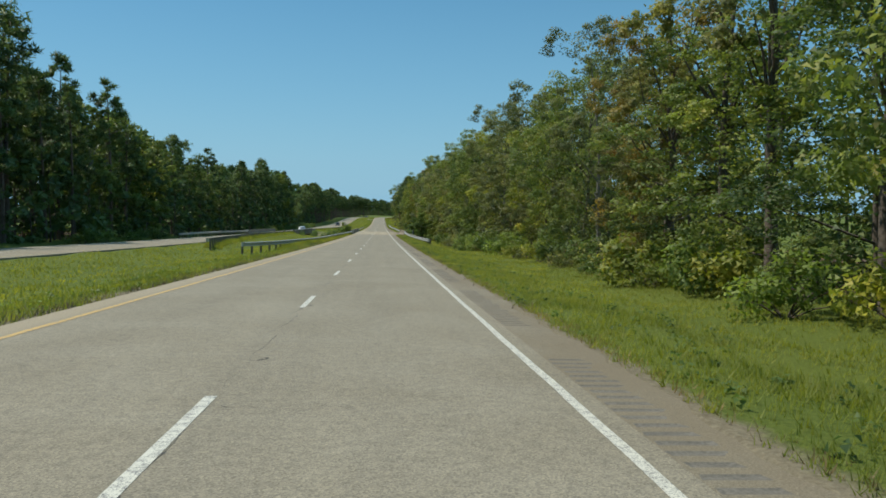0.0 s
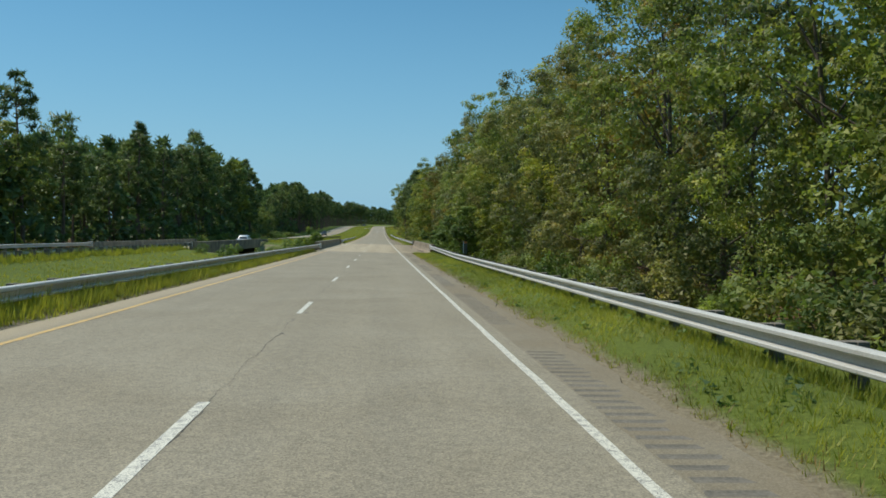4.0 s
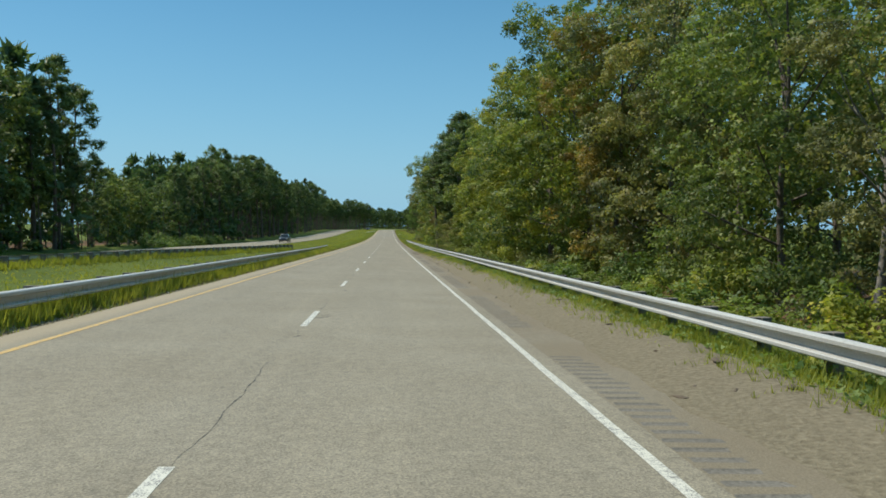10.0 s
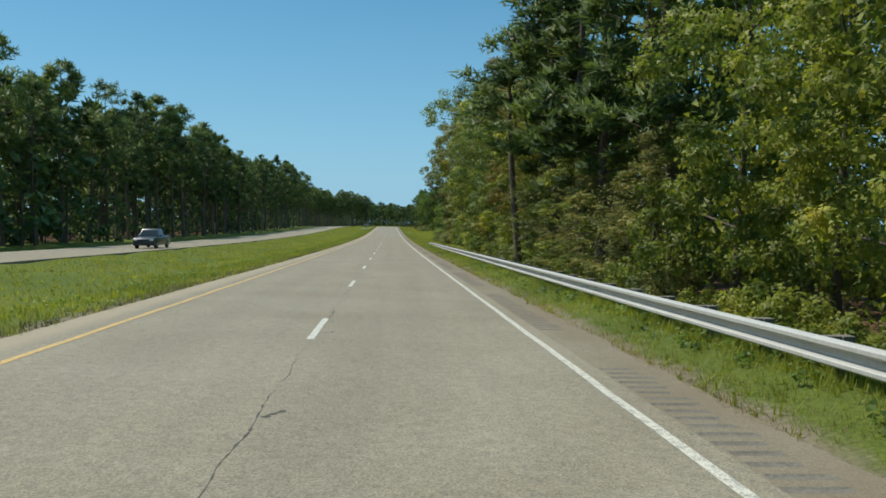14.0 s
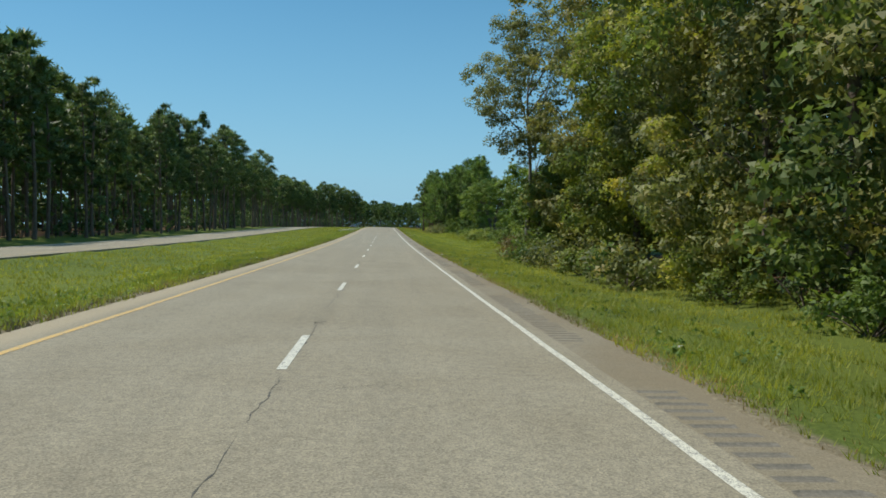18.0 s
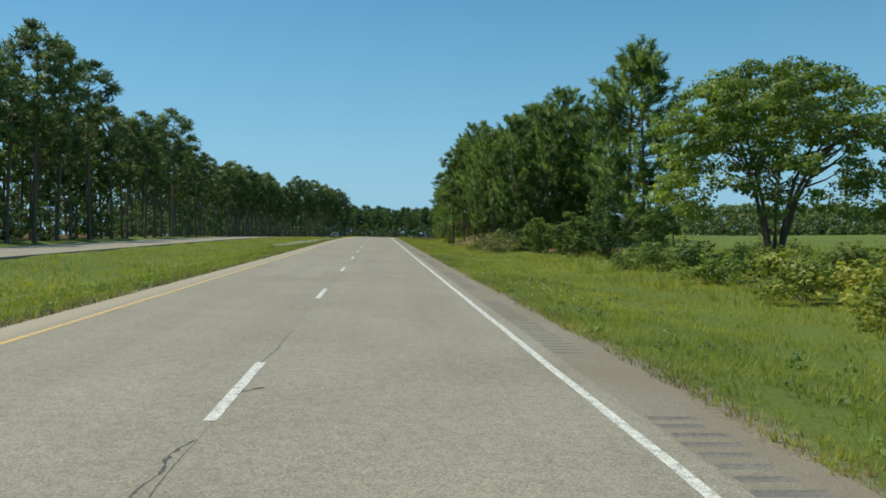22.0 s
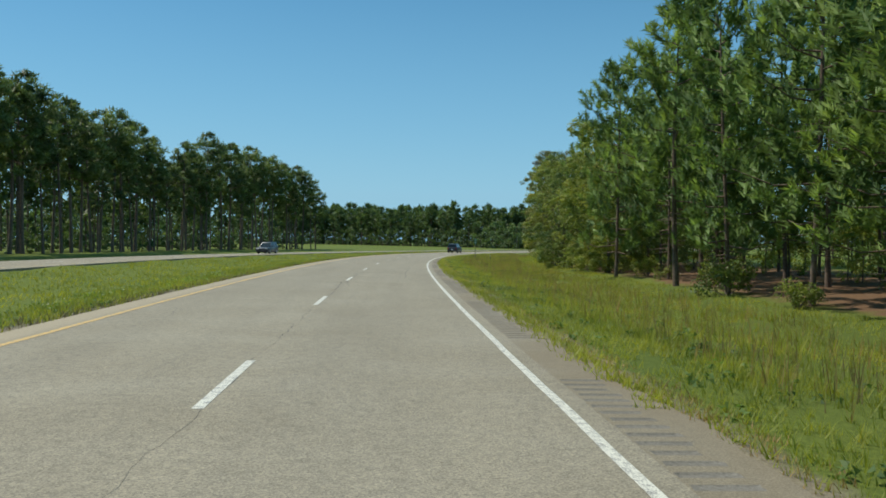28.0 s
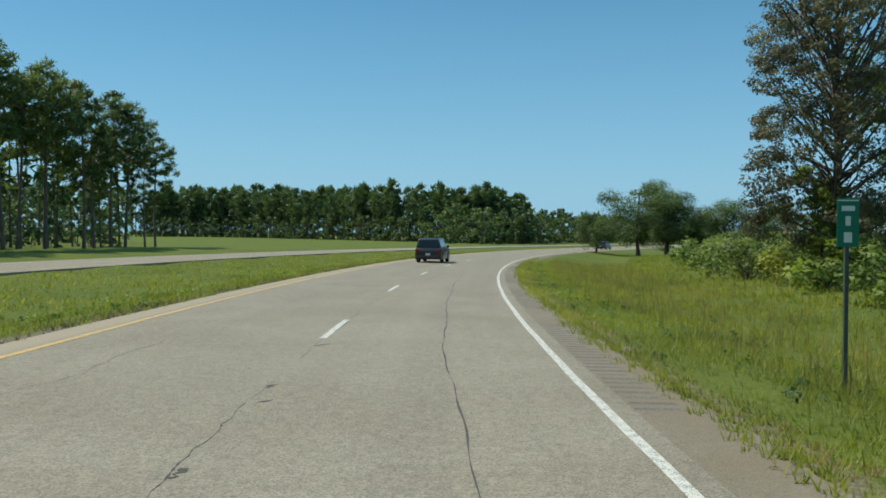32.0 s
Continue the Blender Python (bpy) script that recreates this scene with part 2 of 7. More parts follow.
def road_material(name, low, high, tint, patchy, wear_lines=0.35, dirt=0.0, sandy=0.0):
    m, n, l, p = material(name)
    along = place(n, l, 1.3, 0.035, 1, "lane")
    flat = place(n, l, 1, 1, 1, "lane")
    streak = noise_node(n, l, 1.0, 4, 0.6, along)
    blot = noise_node(n, l, 0.33, 5, 0.6, flat, 0.6)
    grain = noise_node(n, l, 55, 3, 0.7, flat)
    stones = n.new("ShaderNodeTexVoronoi")
    stones.inputs["Scale"].default_value = 62
    l.new(flat, stones.inputs["Vector"])
    c = ramp(n, l, grain.outputs[0], (0.28, low), (0.74, high)).outputs[0]
    chips = ramp(n, l, stones.outputs["Color"], (0.1, (0.55, 0.55, 0.55)), (0.45, (0.98, 0.98, 0.97)), (0.9, (1.4, 1.38, 1.32)))
    c = mix(n, l, "MULTIPLY", c, chips.outputs[0], 0.7)
    mottle = noise_node(n, l, 7, 5, 0.7, flat)
    c = mix(n, l, "MULTIPLY", c, ramp(n, l, mottle.outputs[0], (0.36, (0.74, 0.74, 0.74)), (0.6, (1.1, 1.1, 1.09))).outputs[0], 0.55)
    w = ramp(n, l, streak.outputs[0], (0.32, (0.78, 0.78, 0.79)), (0.68, (1.12, 1.11, 1.09)))
    c = mix(n, l, "MULTIPLY", c, w.outputs[0], wear_lines)
    b = ramp(n, l, blot.outputs[0], (0.35, (1, 1, 1)), (0.75, tint))
    c = mix(n, l, "MULTIPLY", c, b.outputs[0], patchy)
    if dirt:
        # dirt washed over the outer shoulder, with a broken edge
        across = n.new("ShaderNodeSeparateXYZ")
        l.new(flat, across.inputs[0])
        wash = n.new("ShaderNodeMath")
        wash.operation = "MULTIPLY_ADD"
        l.new(blot.outputs[0], wash.inputs[0])
        wash.inputs[1].default_value = 4.5
        l.new(across.outputs[0], wash.inputs[2])
        cover = ramp(n, l, wash.outputs[0], (0.0, (0, 0, 0)), (1.0, (dirt, dirt, dirt)))
        fit = n.new("ShaderNodeMapRange")
        fit.inputs["From Min"].default_value, fit.inputs["From Max"].default_value = 4.9, 7.6
        l.new(wash.outputs[0], fit.inputs[0])
        l.new(fit.outputs[0], cover.inputs[0])
        earth = ramp(n, l, grain.outputs[0], (0.3, (0.13, 0.099, 0.062)), (0.7, (0.245, 0.196, 0.13)))
        c = mix(n, l, "MIX", c, earth.outputs[0], cover.outputs[0])
    if sandy:
        # pale dust lying between the yellow line and the grass
        inner = n.new("ShaderNodeSeparateXYZ")
        l.new(flat, inner.inputs[0])
        shift = n.new("ShaderNodeMath")
        shift.operation = "MULTIPLY_ADD"
        l.new(mottle.outputs[0], shift.inputs[0])
        shift.inputs[1].default_value = 0.5
        l.new(inner.outputs[0], shift.inputs[2])
        edge = n.new("ShaderNodeMapRange")
        edge.inputs["From Min"].default_value, edge.inputs["From Max"].default_value = -3.5, -3.85
        edge.inputs["To Max"].default_value = sandy
        l.new(shift.outputs[0], edge.inputs[0])
        only = n.new("ShaderNodeMapRange")      # the near carriageway alone has this edge
        only.inputs["From Min"].default_value, only.inputs["From Max"].default_value = -6, -5
        l.new(inner.outputs[0], only.inputs[0])
        both = n.new("ShaderNodeMath")
        both.operation = "MULTIPLY"
        l.new(edge.outputs[0], both.inputs[0])
        l.new(only.outputs[0], both.inputs[1])
        dust = ramp(n, l, grain.outputs[0], (0.3, (0.25, 0.2, 0.13)), (0.7, (0.43, 0.355, 0.25)))
        c = mix(n, l, "MIX", c, dust.outputs[0], both.outputs[0])
    l.new(c, p.inputs["Base Color"])
    p.inputs["Roughness"].default_value = 0.82
    p.inputs["Specular IOR Level"].default_value = 0.35
    bump(n, l, stones.outputs["Distance"], 0.35, 0.006, p)
    return m


ASPHALT = road_material("asphalt", (0.185, 0.163, 0.123), (0.342, 0.303, 0.232), (0.76, 0.73, 0.68), 0.8, sandy=0.75)
SHOULDER = road_material("shoulder_asphalt", (0.16, 0.141, 0.106), (0.305, 0.27, 0.205), (0.74, 0.68, 0.58), 0.9, 0.35, 0.8)
CONCRETE_DECK = road_material("deck_concrete", (0.325, 0.277, 0.2), (0.45, 0.39, 0.295), (0.74, 0.66, 0.52), 0.8, 0.6, 0.75)


def paint_material(name, colour, worn):
    m, n, l, p = material(name)
    flat = place(n, l, 1, 1, 1, "lane")
    chips, flakes = noise_node(n, l, 9, 6, 0.75, flat), noise_node(n, l, 60, 3, 0.7, flat)
    add = n.new("ShaderNodeMath")
    add.operation = "ADD"
    l.new(chips.outputs[0], add.inputs[0])
    l.new(flakes.outputs[0], add.inputs[1])
    f = ramp(n, l, add.outputs[0], (worn, (0, 0, 0)), (worn + 0.06, (1, 1, 1)))
    tone = ramp(n, l, flakes.outputs[0], (0.3, tuple(v * 0.82 for v in colour)), (0.7, colour))
    half = n.new("ShaderNodeMath")
    half.operation = "MULTIPLY"
    half.inputs[1].default_value = 0.5
    l.new(add.outputs[0], half.inputs[0])
    l.new(half.outputs[0], f.inputs[0])
    l.new(mix(n, l, "MIX", (0.2, 0.19, 0.175), tone.outputs[0], f.outputs[0]), p.inputs["Base Color"])
    p.inputs["Roughness"].default_value = 0.6
    return m


PAINT_WHITE = paint_material("white_road_paint", (0.67, 0.64, 0.545), 0.445)
PAINT_YELLOW = paint_material("yellow_road_paint", (0.64, 0.4, 0.11), 0.435)
PAINT_FADED = paint_material("faded_road_paint", (0.56, 0.52, 0.43), 0.46)
GROOVE = surface("groove_floor", (0.105, 0.094, 0.077), (0.225, 0.2, 0.165), 0.95, fine=30, relief=0)
CRACK = surface("crack_tar", (0.05, 0.047, 0.042), (0.11, 0.102, 0.09), 0.9, fine=30, relief=0)
JOINT = surface("joint_filler", (0.045, 0.04, 0.035), (0.1, 0.09, 0.075), 0.9, fine=30, relief=0)
GALVANISED = surface("galvanised_steel", (0.44, 0.44, 0.42), (0.58, 0.575, 0.545), 0.55, 0.15, coarse=0.8, fine=25, relief=0.05, stain=0.3, stain_colour=(0.3, 0.285, 0.26))
POST_WOOD = surface("weathered_post", (0.11, 0.095, 0.078), (0.25, 0.22, 0.18), 0.9, coarse=3, fine=30, relief=0.4)
STEEL_GREEN = surface("green_post_steel", (0.06, 0.09, 0.08), (0.12, 0.15, 0.14), 0.5, 0.4, fine=30, relief=0)
SIGN_GREEN = surface("green_sign_sheet", (0.004, 0.16, 0.105), (0.008, 0.2, 0.135), 0.4, fine=12, relief=0, stain=0.15)
SIGN_WHITE = surface("white_sign_sheet", (0.7, 0.7, 0.68), (0.8, 0.8, 0.78), 0.4, fine=12, relief=0, stain=0.1)
SIGN_BACK = surface("sign_back_metal", (0.05, 0.05, 0.05), (0.11, 0.11, 0.11), 0.5, 0.3, fine=12, relief=0)
RUST = surface("orange_plate", (0.5, 0.16, 0.04), (0.6, 0.22, 0.06), 0.6, fine=12, relief=0)
DEBRIS = surface("dead_wood", (0.07, 0.05, 0.033), (0.17, 0.125, 0.085), 0.9, coarse=6, fine=40)
LITTER = surface("pale_litter", (0.6, 0.59, 0.55), (0.75, 0.74, 0.7), 0.6, fine=15, relief=0)
BARK = surface("brown_bark", (0.075, 0.058, 0.044), (0.19, 0.155, 0.125), 0.92, coarse=1.2, fine=9, relief=0.8, depth=0.04, stain=0.5)
PINE_BARK = surface("pine_bark", (0.085, 0.06, 0.045), (0.225, 0.165, 0.125), 0.92, coarse=1.0, fine=7, relief=0.8, depth=0.04, stain=0.4)
GREY_BARK = surface("pale_bark", (0.17, 0.155, 0.135), (0.34, 0.315, 0.28), 0.9, coarse=1.0, fine=9, relief=0.5, depth=0.02, stain=0.4)


def parapet_material():
    """Old cast concrete: pale and dark runs down the face, blotches and fine pores."""
    m, n, l, p = material("parapet_concrete")
    runs = noise_node(n, l, 1.0, 5, 0.65, place(n, l, 2.4, 2.4, 0.3))
    blot, pores = noise_node(n, l, 0.8, 5, 0.6, place(n, l), 0.4), noise_node(n, l, 22, 4, 0.7, place(n, l))
    c = ramp(n, l, pores.outputs[0], (0.3, (0.205, 0.174, 0.13)), (0.72, (0.3, 0.258, 0.196))).outputs[0]
    c = mix(n, l, "MULTIPLY", c, ramp(n, l, runs.outputs[0], (0.36, (0.5, 0.49, 0.46)), (0.52, (0.95, 0.94, 0.92)), (0.68, (1.35, 1.33, 1.28))).outputs[0], 0.8)
    c = mix(n, l, "MULTIPLY", c, ramp(n, l, blot.outputs[0], (0.38, (1.08, 1.06, 1.02)), (0.62, (0.5, 0.48, 0.43))).outputs[0], 0.75)
    l.new(c, p.inputs["Base Color"])
    p.inputs["Roughness"].default_value = 0.9
    bump(n, l, pores.outputs[0], 0.2, 0.01, p)
    return m


CONCRETE_WALL = parapet_material()


def leaf_material(name, colours, glow, light=0.35, tint=0.9, patchy=0.85):
    """Leaves that let some light through; each leaf or clump has its own tone."""
    m, n, l, p = material(name)
    island = n.new("ShaderNodeNewGeometry").outputs["Random Per Island"]
    own = n.new("ShaderNodeObjectInfo").outputs["Random"]
    stops = [(i / (len(colours) - 1), c) for i, c in enumerate(colours)]
    v = place(n, l)
    clump, bough = noise_node(n, l, 0.8, 2, vector=v), noise_node(n, l, 0.3, 2, vector=v)
    spread = n.new("ShaderNodeMapRange")
    spread.inputs["From Min"].default_value, spread.inputs["From Max"].default_value = 0.3, 0.7
    l.new(clump.outputs[0], spread.inputs[0])
    both = n.new("ShaderNodeMix")
    both.inputs[0].default_value = 0.22
    l.new(spread.outputs[0], both.inputs[2])
    l.new(island, both.inputs[3])
    c = ramp(n, l, both.outputs[0], *stops).outputs[0]
    c = mix(n, l, "MULTIPLY", c, ramp(n, l, bough.outputs[0], (0.36, (0.46, 0.54, 0.62)), (0.64, (1.42, 1.32, 1.08))).outputs[0], patchy)
    c = mix(n, l, "MULTIPLY", c, ramp(n, l, own, (0.0, (0.66, 0.74, 0.82)), (0.35, (0.9, 0.92, 0.92)), (0.65, (1.08, 1.03, 0.94)), (1.0, (1.24, 1.17, 0.9))).outputs[0], tint)
    l.new(c, p.inputs["Base Color"])
    p.inputs["Roughness"].default_value = 0.55
    p.inputs["Specular IOR Level"].default_value = 0.3
    t = n.new("ShaderNodeBsdfTranslucent")
    l.new(mix(n, l, "MULTIPLY", c, glow, 1.0), t.inputs[0])
    s = n.new("ShaderNodeMixShader")
    s.inputs[0].default_value = light
    l.new(p.outputs[0], s.inputs[1])
    l.new(t.outputs[0], s.inputs[2])
    l.new(s.outputs[0], n["Material Output"].inputs[0])
    return m


LEAF_MIXED = leaf_material("mixed_leaves", [(0.109, 0.160, 0.054), (0.158, 0.212, 0.067), (0.220, 0.260, 0.080), (0.290, 0.253, 0.098)], (1.4, 1.5, 0.8), 0.36)
LEAF_BRIGHT = leaf_material("bright_leaves", [(0.141, 0.192, 0.047), (0.206, 0.251, 0.057), (0.291, 0.301, 0.068), (0.367, 0.312, 0.086)], (1.4, 1.5, 0.8), 0.36)
LEAF_OLIVE = leaf_material("olive_leaves", [(0.137, 0.168, 0.070), (0.192, 0.212, 0.087), (0.260, 0.253, 0.105), (0.329, 0.260, 0.118)], (1.4, 1.45, 0.8), 0.36)
LEAF_TURNING = leaf_material("turning_leaves", [(0.144, 0.154, 0.046), (0.217, 0.199, 0.055), (0.270, 0.206, 0.063), (0.263, 0.181, 0.061)], (1.4, 1.35, 0.8), 0.36)
LEAF_DULL = leaf_material("dull_brown_leaves", [(0.120, 0.094, 0.042), (0.169, 0.132, 0.055), (0.156, 0.154, 0.051)], (1.3, 1.2, 0.8), 0.3)
LEAF_GREY = leaf_material("grey_green_leaves", [(0.139, 0.159, 0.069), (0.192, 0.207, 0.094), (0.261, 0.262, 0.120)], (1.4, 1.4, 0.9), 0.4)
LEAF_TWIG = leaf_material("grey_brown_leaves", [(0.120, 0.119, 0.068), (0.171, 0.160, 0.094), (0.194, 0.167, 0.108)], (1.3, 1.3, 0.9), 0.35)
LEAF_VINE = leaf_material("vine_leaves", [(0.104, 0.162, 0.047), (0.158, 0.223, 0.059), (0.222, 0.280, 0.079)], (1.4, 1.5, 0.8), 0.36)
NEEDLE = leaf_material("pine_needles", [(0.078, 0.122, 0.051), (0.114, 0.166, 0.064), (0.165, 0.217, 0.079)], (1.4, 1.45, 0.8), 0.32, 0.5)
# brighter copy of the needles: sunlight put into the colour of right-hand pines
NEEDLE_LIT = leaf_material("lit_pine_needles", [(0.109, 0.198, 0.081), (0.163, 0.264, 0.096), (0.240, 0.350, 0.118)], (1.5, 1.5, 0.85), 0.42, 0.5)
GRASS_BLADE = leaf_material("grass_blades", [(0.182, 0.22, 0.033), (0.232, 0.268, 0.042), (0.272, 0.297, 0.053), (0.306, 0.306, 0.074)], (1.5, 1.42, 0.8), 0.45, 0.3, 0.45)
GRASS_DRY = leaf_material("dry_grass_stalks", [(0.2, 0.15, 0.075), (0.28, 0.215, 0.115), (0.17, 0.17, 0.05)], (1.2, 1.1, 0.8), 0.3)
GRASS_DEAD = leaf_material("dead_grass", [(0.1, 0.09, 0.062), (0.16, 0.14, 0.095), (0.12, 0.13, 0.055)], (1.1, 1.05, 0.8), 0.2, 0.3, 0.5)
FLOWER = leaf_material("white_clover_heads", [(0.6, 0.58, 0.44), (0.76, 0.74, 0.6)], (1, 1, 1), 0.2)


def ground_material():
    m, n, l, p = material("verge_ground")
    v = place(n, l)
    soil = n.new("ShaderNodeAttribute")
    soil.attribute_name = "soil"
    straw = n.new("ShaderNodeAttribute")
    straw.attribute_name = "straw"
    big, mid, fine = noise_node(n, l, 0.11, 5, vector=v), noise_node(n, l, 0.9, 6, 0.65, v), noise_node(n, l, 14, 5, 0.7, v)
    # green kept dark, standing in for the shade between grass blades
    green = ramp(n, l, fine.outputs[0], (0.25, (0.055, 0.076, 0.017)), (0.55, (0.108, 0.14, 0.029)), (0.8, (0.185, 0.205, 0.05)))
    tone = ramp(n, l, big.outputs[0], (0.3, (0.8, 0.85, 0.8)), (0.7, (1.25, 1.15, 0.9)))
    g = mix(n, l, "MULTIPLY", green.outputs[0], tone.outputs[0], 0.8)
    dirt = ramp(n, l, fine.outputs[0], (0.3, (0.135, 0.109, 0.072)), (0.7, (0.272, 0.231, 0.158)))
    needles = ramp(n, l, fine.outputs[0], (0.3, (0.085, 0.048, 0.027)), (0.7, (0.215, 0.132, 0.076)))

    def blend(layer, a, b):
        add = n.new("ShaderNodeMath")
        add.operation = "MULTIPLY_ADD"
        l.new(mid.outputs[0], add.inputs[0])
        add.inputs[1].default_value = 0.8
        l.new(layer, add.inputs[2])
        f = ramp(n, l, add.outputs[0], (0.78, (0, 0, 0)), (1.0, (1, 1, 1)))
        return mix(n, l, "MIX", a, b, f.outputs[0])

    c = blend(straw.outputs["Fac"], blend(soil.outputs["Fac"], g, dirt.outputs[0]), needles.outputs[0])
    l.new(c, p.inputs["Base Color"])
    p.inputs["Roughness"].default_value = 0.95
    p.inputs["Specular IOR Level"].default_value = 0.15
    bump(n, l, fine.outputs[0], 0.7, 0.06, p)
    return m


GROUND = ground_material()
WATER = surface("creek_water", (0.03, 0.03, 0.02), (0.05, 0.045, 0.03), 0.08, fine=3, relief=0.1)

# where the fallen needles on the right bank begin
LITTER_S, LITTER_X = [628, 632, 637, 646, 650, 654, 659, 664, 680, 700], [14, 12.6, 11.6, 10.8, 10.5, 11.2, 12.0, 13.6, 14, 14.8]


# ---- ground: one sheet, with the verges, the median and the creek ----
xs = np.unique(np.concatenate([CROSS_X, np.arange(4.9, 16, 0.9), np.arange(-18, -5, 1.0), [-262, -225, -160, -80, -50, 32, 60, 140, 225, 262]]))
st = np.concatenate([[-110.0], np.arange(-60, 900, 2.0), np.arange(900, 1300, 6.0)])
S2, X2 = np.meshgrid(st, xs, indexing="ij")
gv = at(S2, X2, ground_z(S2, X2))
gv[..., 2] = np.where((np.abs(X2) > 240) | (S2 < -100) | (S2 > 1290), -5.2, gv[..., 2])      # the rims run out into the plain
gv = gv.reshape(-1, 3)
far = np.array([(-4000, -4000, -5.0), (4000, -4000, -5.0), (4000, 5000, -5.0), (-4000, 5000, -5.0)])
gme = mesh_of("ground", np.concatenate([gv, far]), np.concatenate([grid_faces(len(st), len(xs)), [[len(gv), len(gv) + 1, len(gv) + 2, len(gv) + 3]]]), True)
wide = np.interp(S2, [225, 240, 262, 300, 345], [0.2, 2.2, 2.0, 1.4, 0])      # sand washed over the shoulder past the bridge
soil = np.maximum(np.interp(wide, [0.1, 0.5], [0, 1]) * np.interp((X2 - 4.7) / (1 + wide), [-0.1, 0, 0.3, 0.55, 0.95], [0, 1.0, 0.95, 0.62, 0]), np.interp(X2 - 4.7, [-0.1, 0, 0.25, 0.6], [0, 0.9, 0.6, 0]))
soil = np.maximum(soil, np.interp(X2, [-6, -5.3, -4.9, -4.4, -4.0], [0, 0.2, 0.7, 0.85, 0]))
soil = np.maximum(soil, 0.62 * np.interp(S2, [175, 178, 184, 231, 240, 250], [0, 1, 1, 1, 1, 0]) * np.interp(X2, [4.6, 4.8, 6.6, 7.4], [0, 1, 1, 0]))
soil = np.where((S2 > 180) & (S2 < 234) & (X2 > -30) & (X2 < 12), np.maximum(soil, 0.5), soil)
straw = 0.5 * np.interp(S2, [628, 636, 685, 700], [0, 1, 1, 0]) * np.interp(X2 - np.interp(S2, LITTER_S, LITTER_X), [-0.5, 0.7, 11, 20], [0, 1, 1, 0])
straw = np.maximum(straw, 0.75 * np.interp(S2, [590, 620, 760, 785], [0, 1, 1, 0]) * np.interp(X2, [14, 16.5, 26, 36], [0, 0.9, 0.9, 0]))
straw = np.maximum(straw, 0.7 * np.interp(S2, [700, 760], [1, 0]) * np.interp(X2, [-75, -62, -41, -37.5], [0, 0.9, 0.9, 0]))
straw = np.maximum(straw, 0.7 * np.interp(S2, [500, 512], [1, 0]) * np.interp(X2, [14, 17, 34, 48], [0, 1, 1, 0]))
float_layer(gme, "soil", np.concatenate([soil.ravel(), np.zeros(4)]))
float_layer(gme, "straw", np.concatenate([straw.ravel(), np.zeros(4)]))
ground = part("ground", gme, GROUND)
tagged(ground, "grassy verges, median and bare roadside soil", "ground", kind="structure")
creek_v = at(np.array([203, 203, 212, 212.0])[:, None], np.array([-60.0, 60])[None, :], -3.9).reshape(-1, 3)
creek = part("water", mesh_of("water", creek_v[[0, 1, 5, 4]], [[0, 1, 2, 3]]), WATER)
tagged(creek, "dark creek water under the two bridges", "water", kind="structure")


# ---- carriageways ----
def strip(name, s0, s1, step, cols, drop, mat, thick=0.16, ragged=0.0, opposite=False):
    """A slab along the road: cols are offsets, drop gives the height for an offset."""
    rows = np.unique(np.append(np.arange(s0, s1, step), s1))
    cols = np.asarray(cols, float)
    SS, XX = np.meshgrid(rows, cols, indexing="ij")
    if ragged:
        w = ragged * (np.sin(rows * 1.7) + np.sin(rows * 0.63 + 1) + 0.8 * np.sin(rows * 4.1)) / 2
        XX = XX.copy()
        XX[:, -1] += w
    top = at(SS, XX, drop(XX))
    under0, under1 = at(SS[:, 0], XX[:, 0], drop(XX[:, 0]) - thick), at(SS[:, -1], XX[:, -1], drop(XX[:, -1]) - thick)
    allv = np.concatenate([under0[:, None], top, under1[:, None]], 1)
    n = len(cols) + 2
    me = mesh_of(name, allv.reshape(-1, 3), grid_faces(len(rows), n), False)
    lane = np.stack([np.concatenate([XX[:, :1], XX, XX[:, -1:]], 1), np.repeat(rows[:, None], n, 1), np.zeros((len(rows), n))], -1)
    vector_layer(me, "lane", lane.reshape(-1, 3))
    return me


def crossfall(x):
    return -FALL * x


def crossfall_far(x):
    return 0.02 + 0.006 * (x + 18.5)


LANES = [-4.45, -4.2, -3.73, -1.9, 0, 1.83, 3.66, 3.95]
road = thing("road", pose(0, 0, 0), "worn grey asphalt carriageway with two lanes and a rumble strip", "road", kind="structure")
for s0, s1 in ((-60, DECK_A), (DECK_B, 1290)):
    part("asphalt_lanes", strip("asphalt_lanes", s0, s1, 1.0, LANES, crossfall, ASPHALT, ragged=0.0), ASPHALT, road)
    part("asphalt_shoulder", strip("asphalt_shoulder", s0, s1, 0.5, [4.6, 4.78], crossfall, SHOULDER, ragged=0.11), SHOULDER, road)


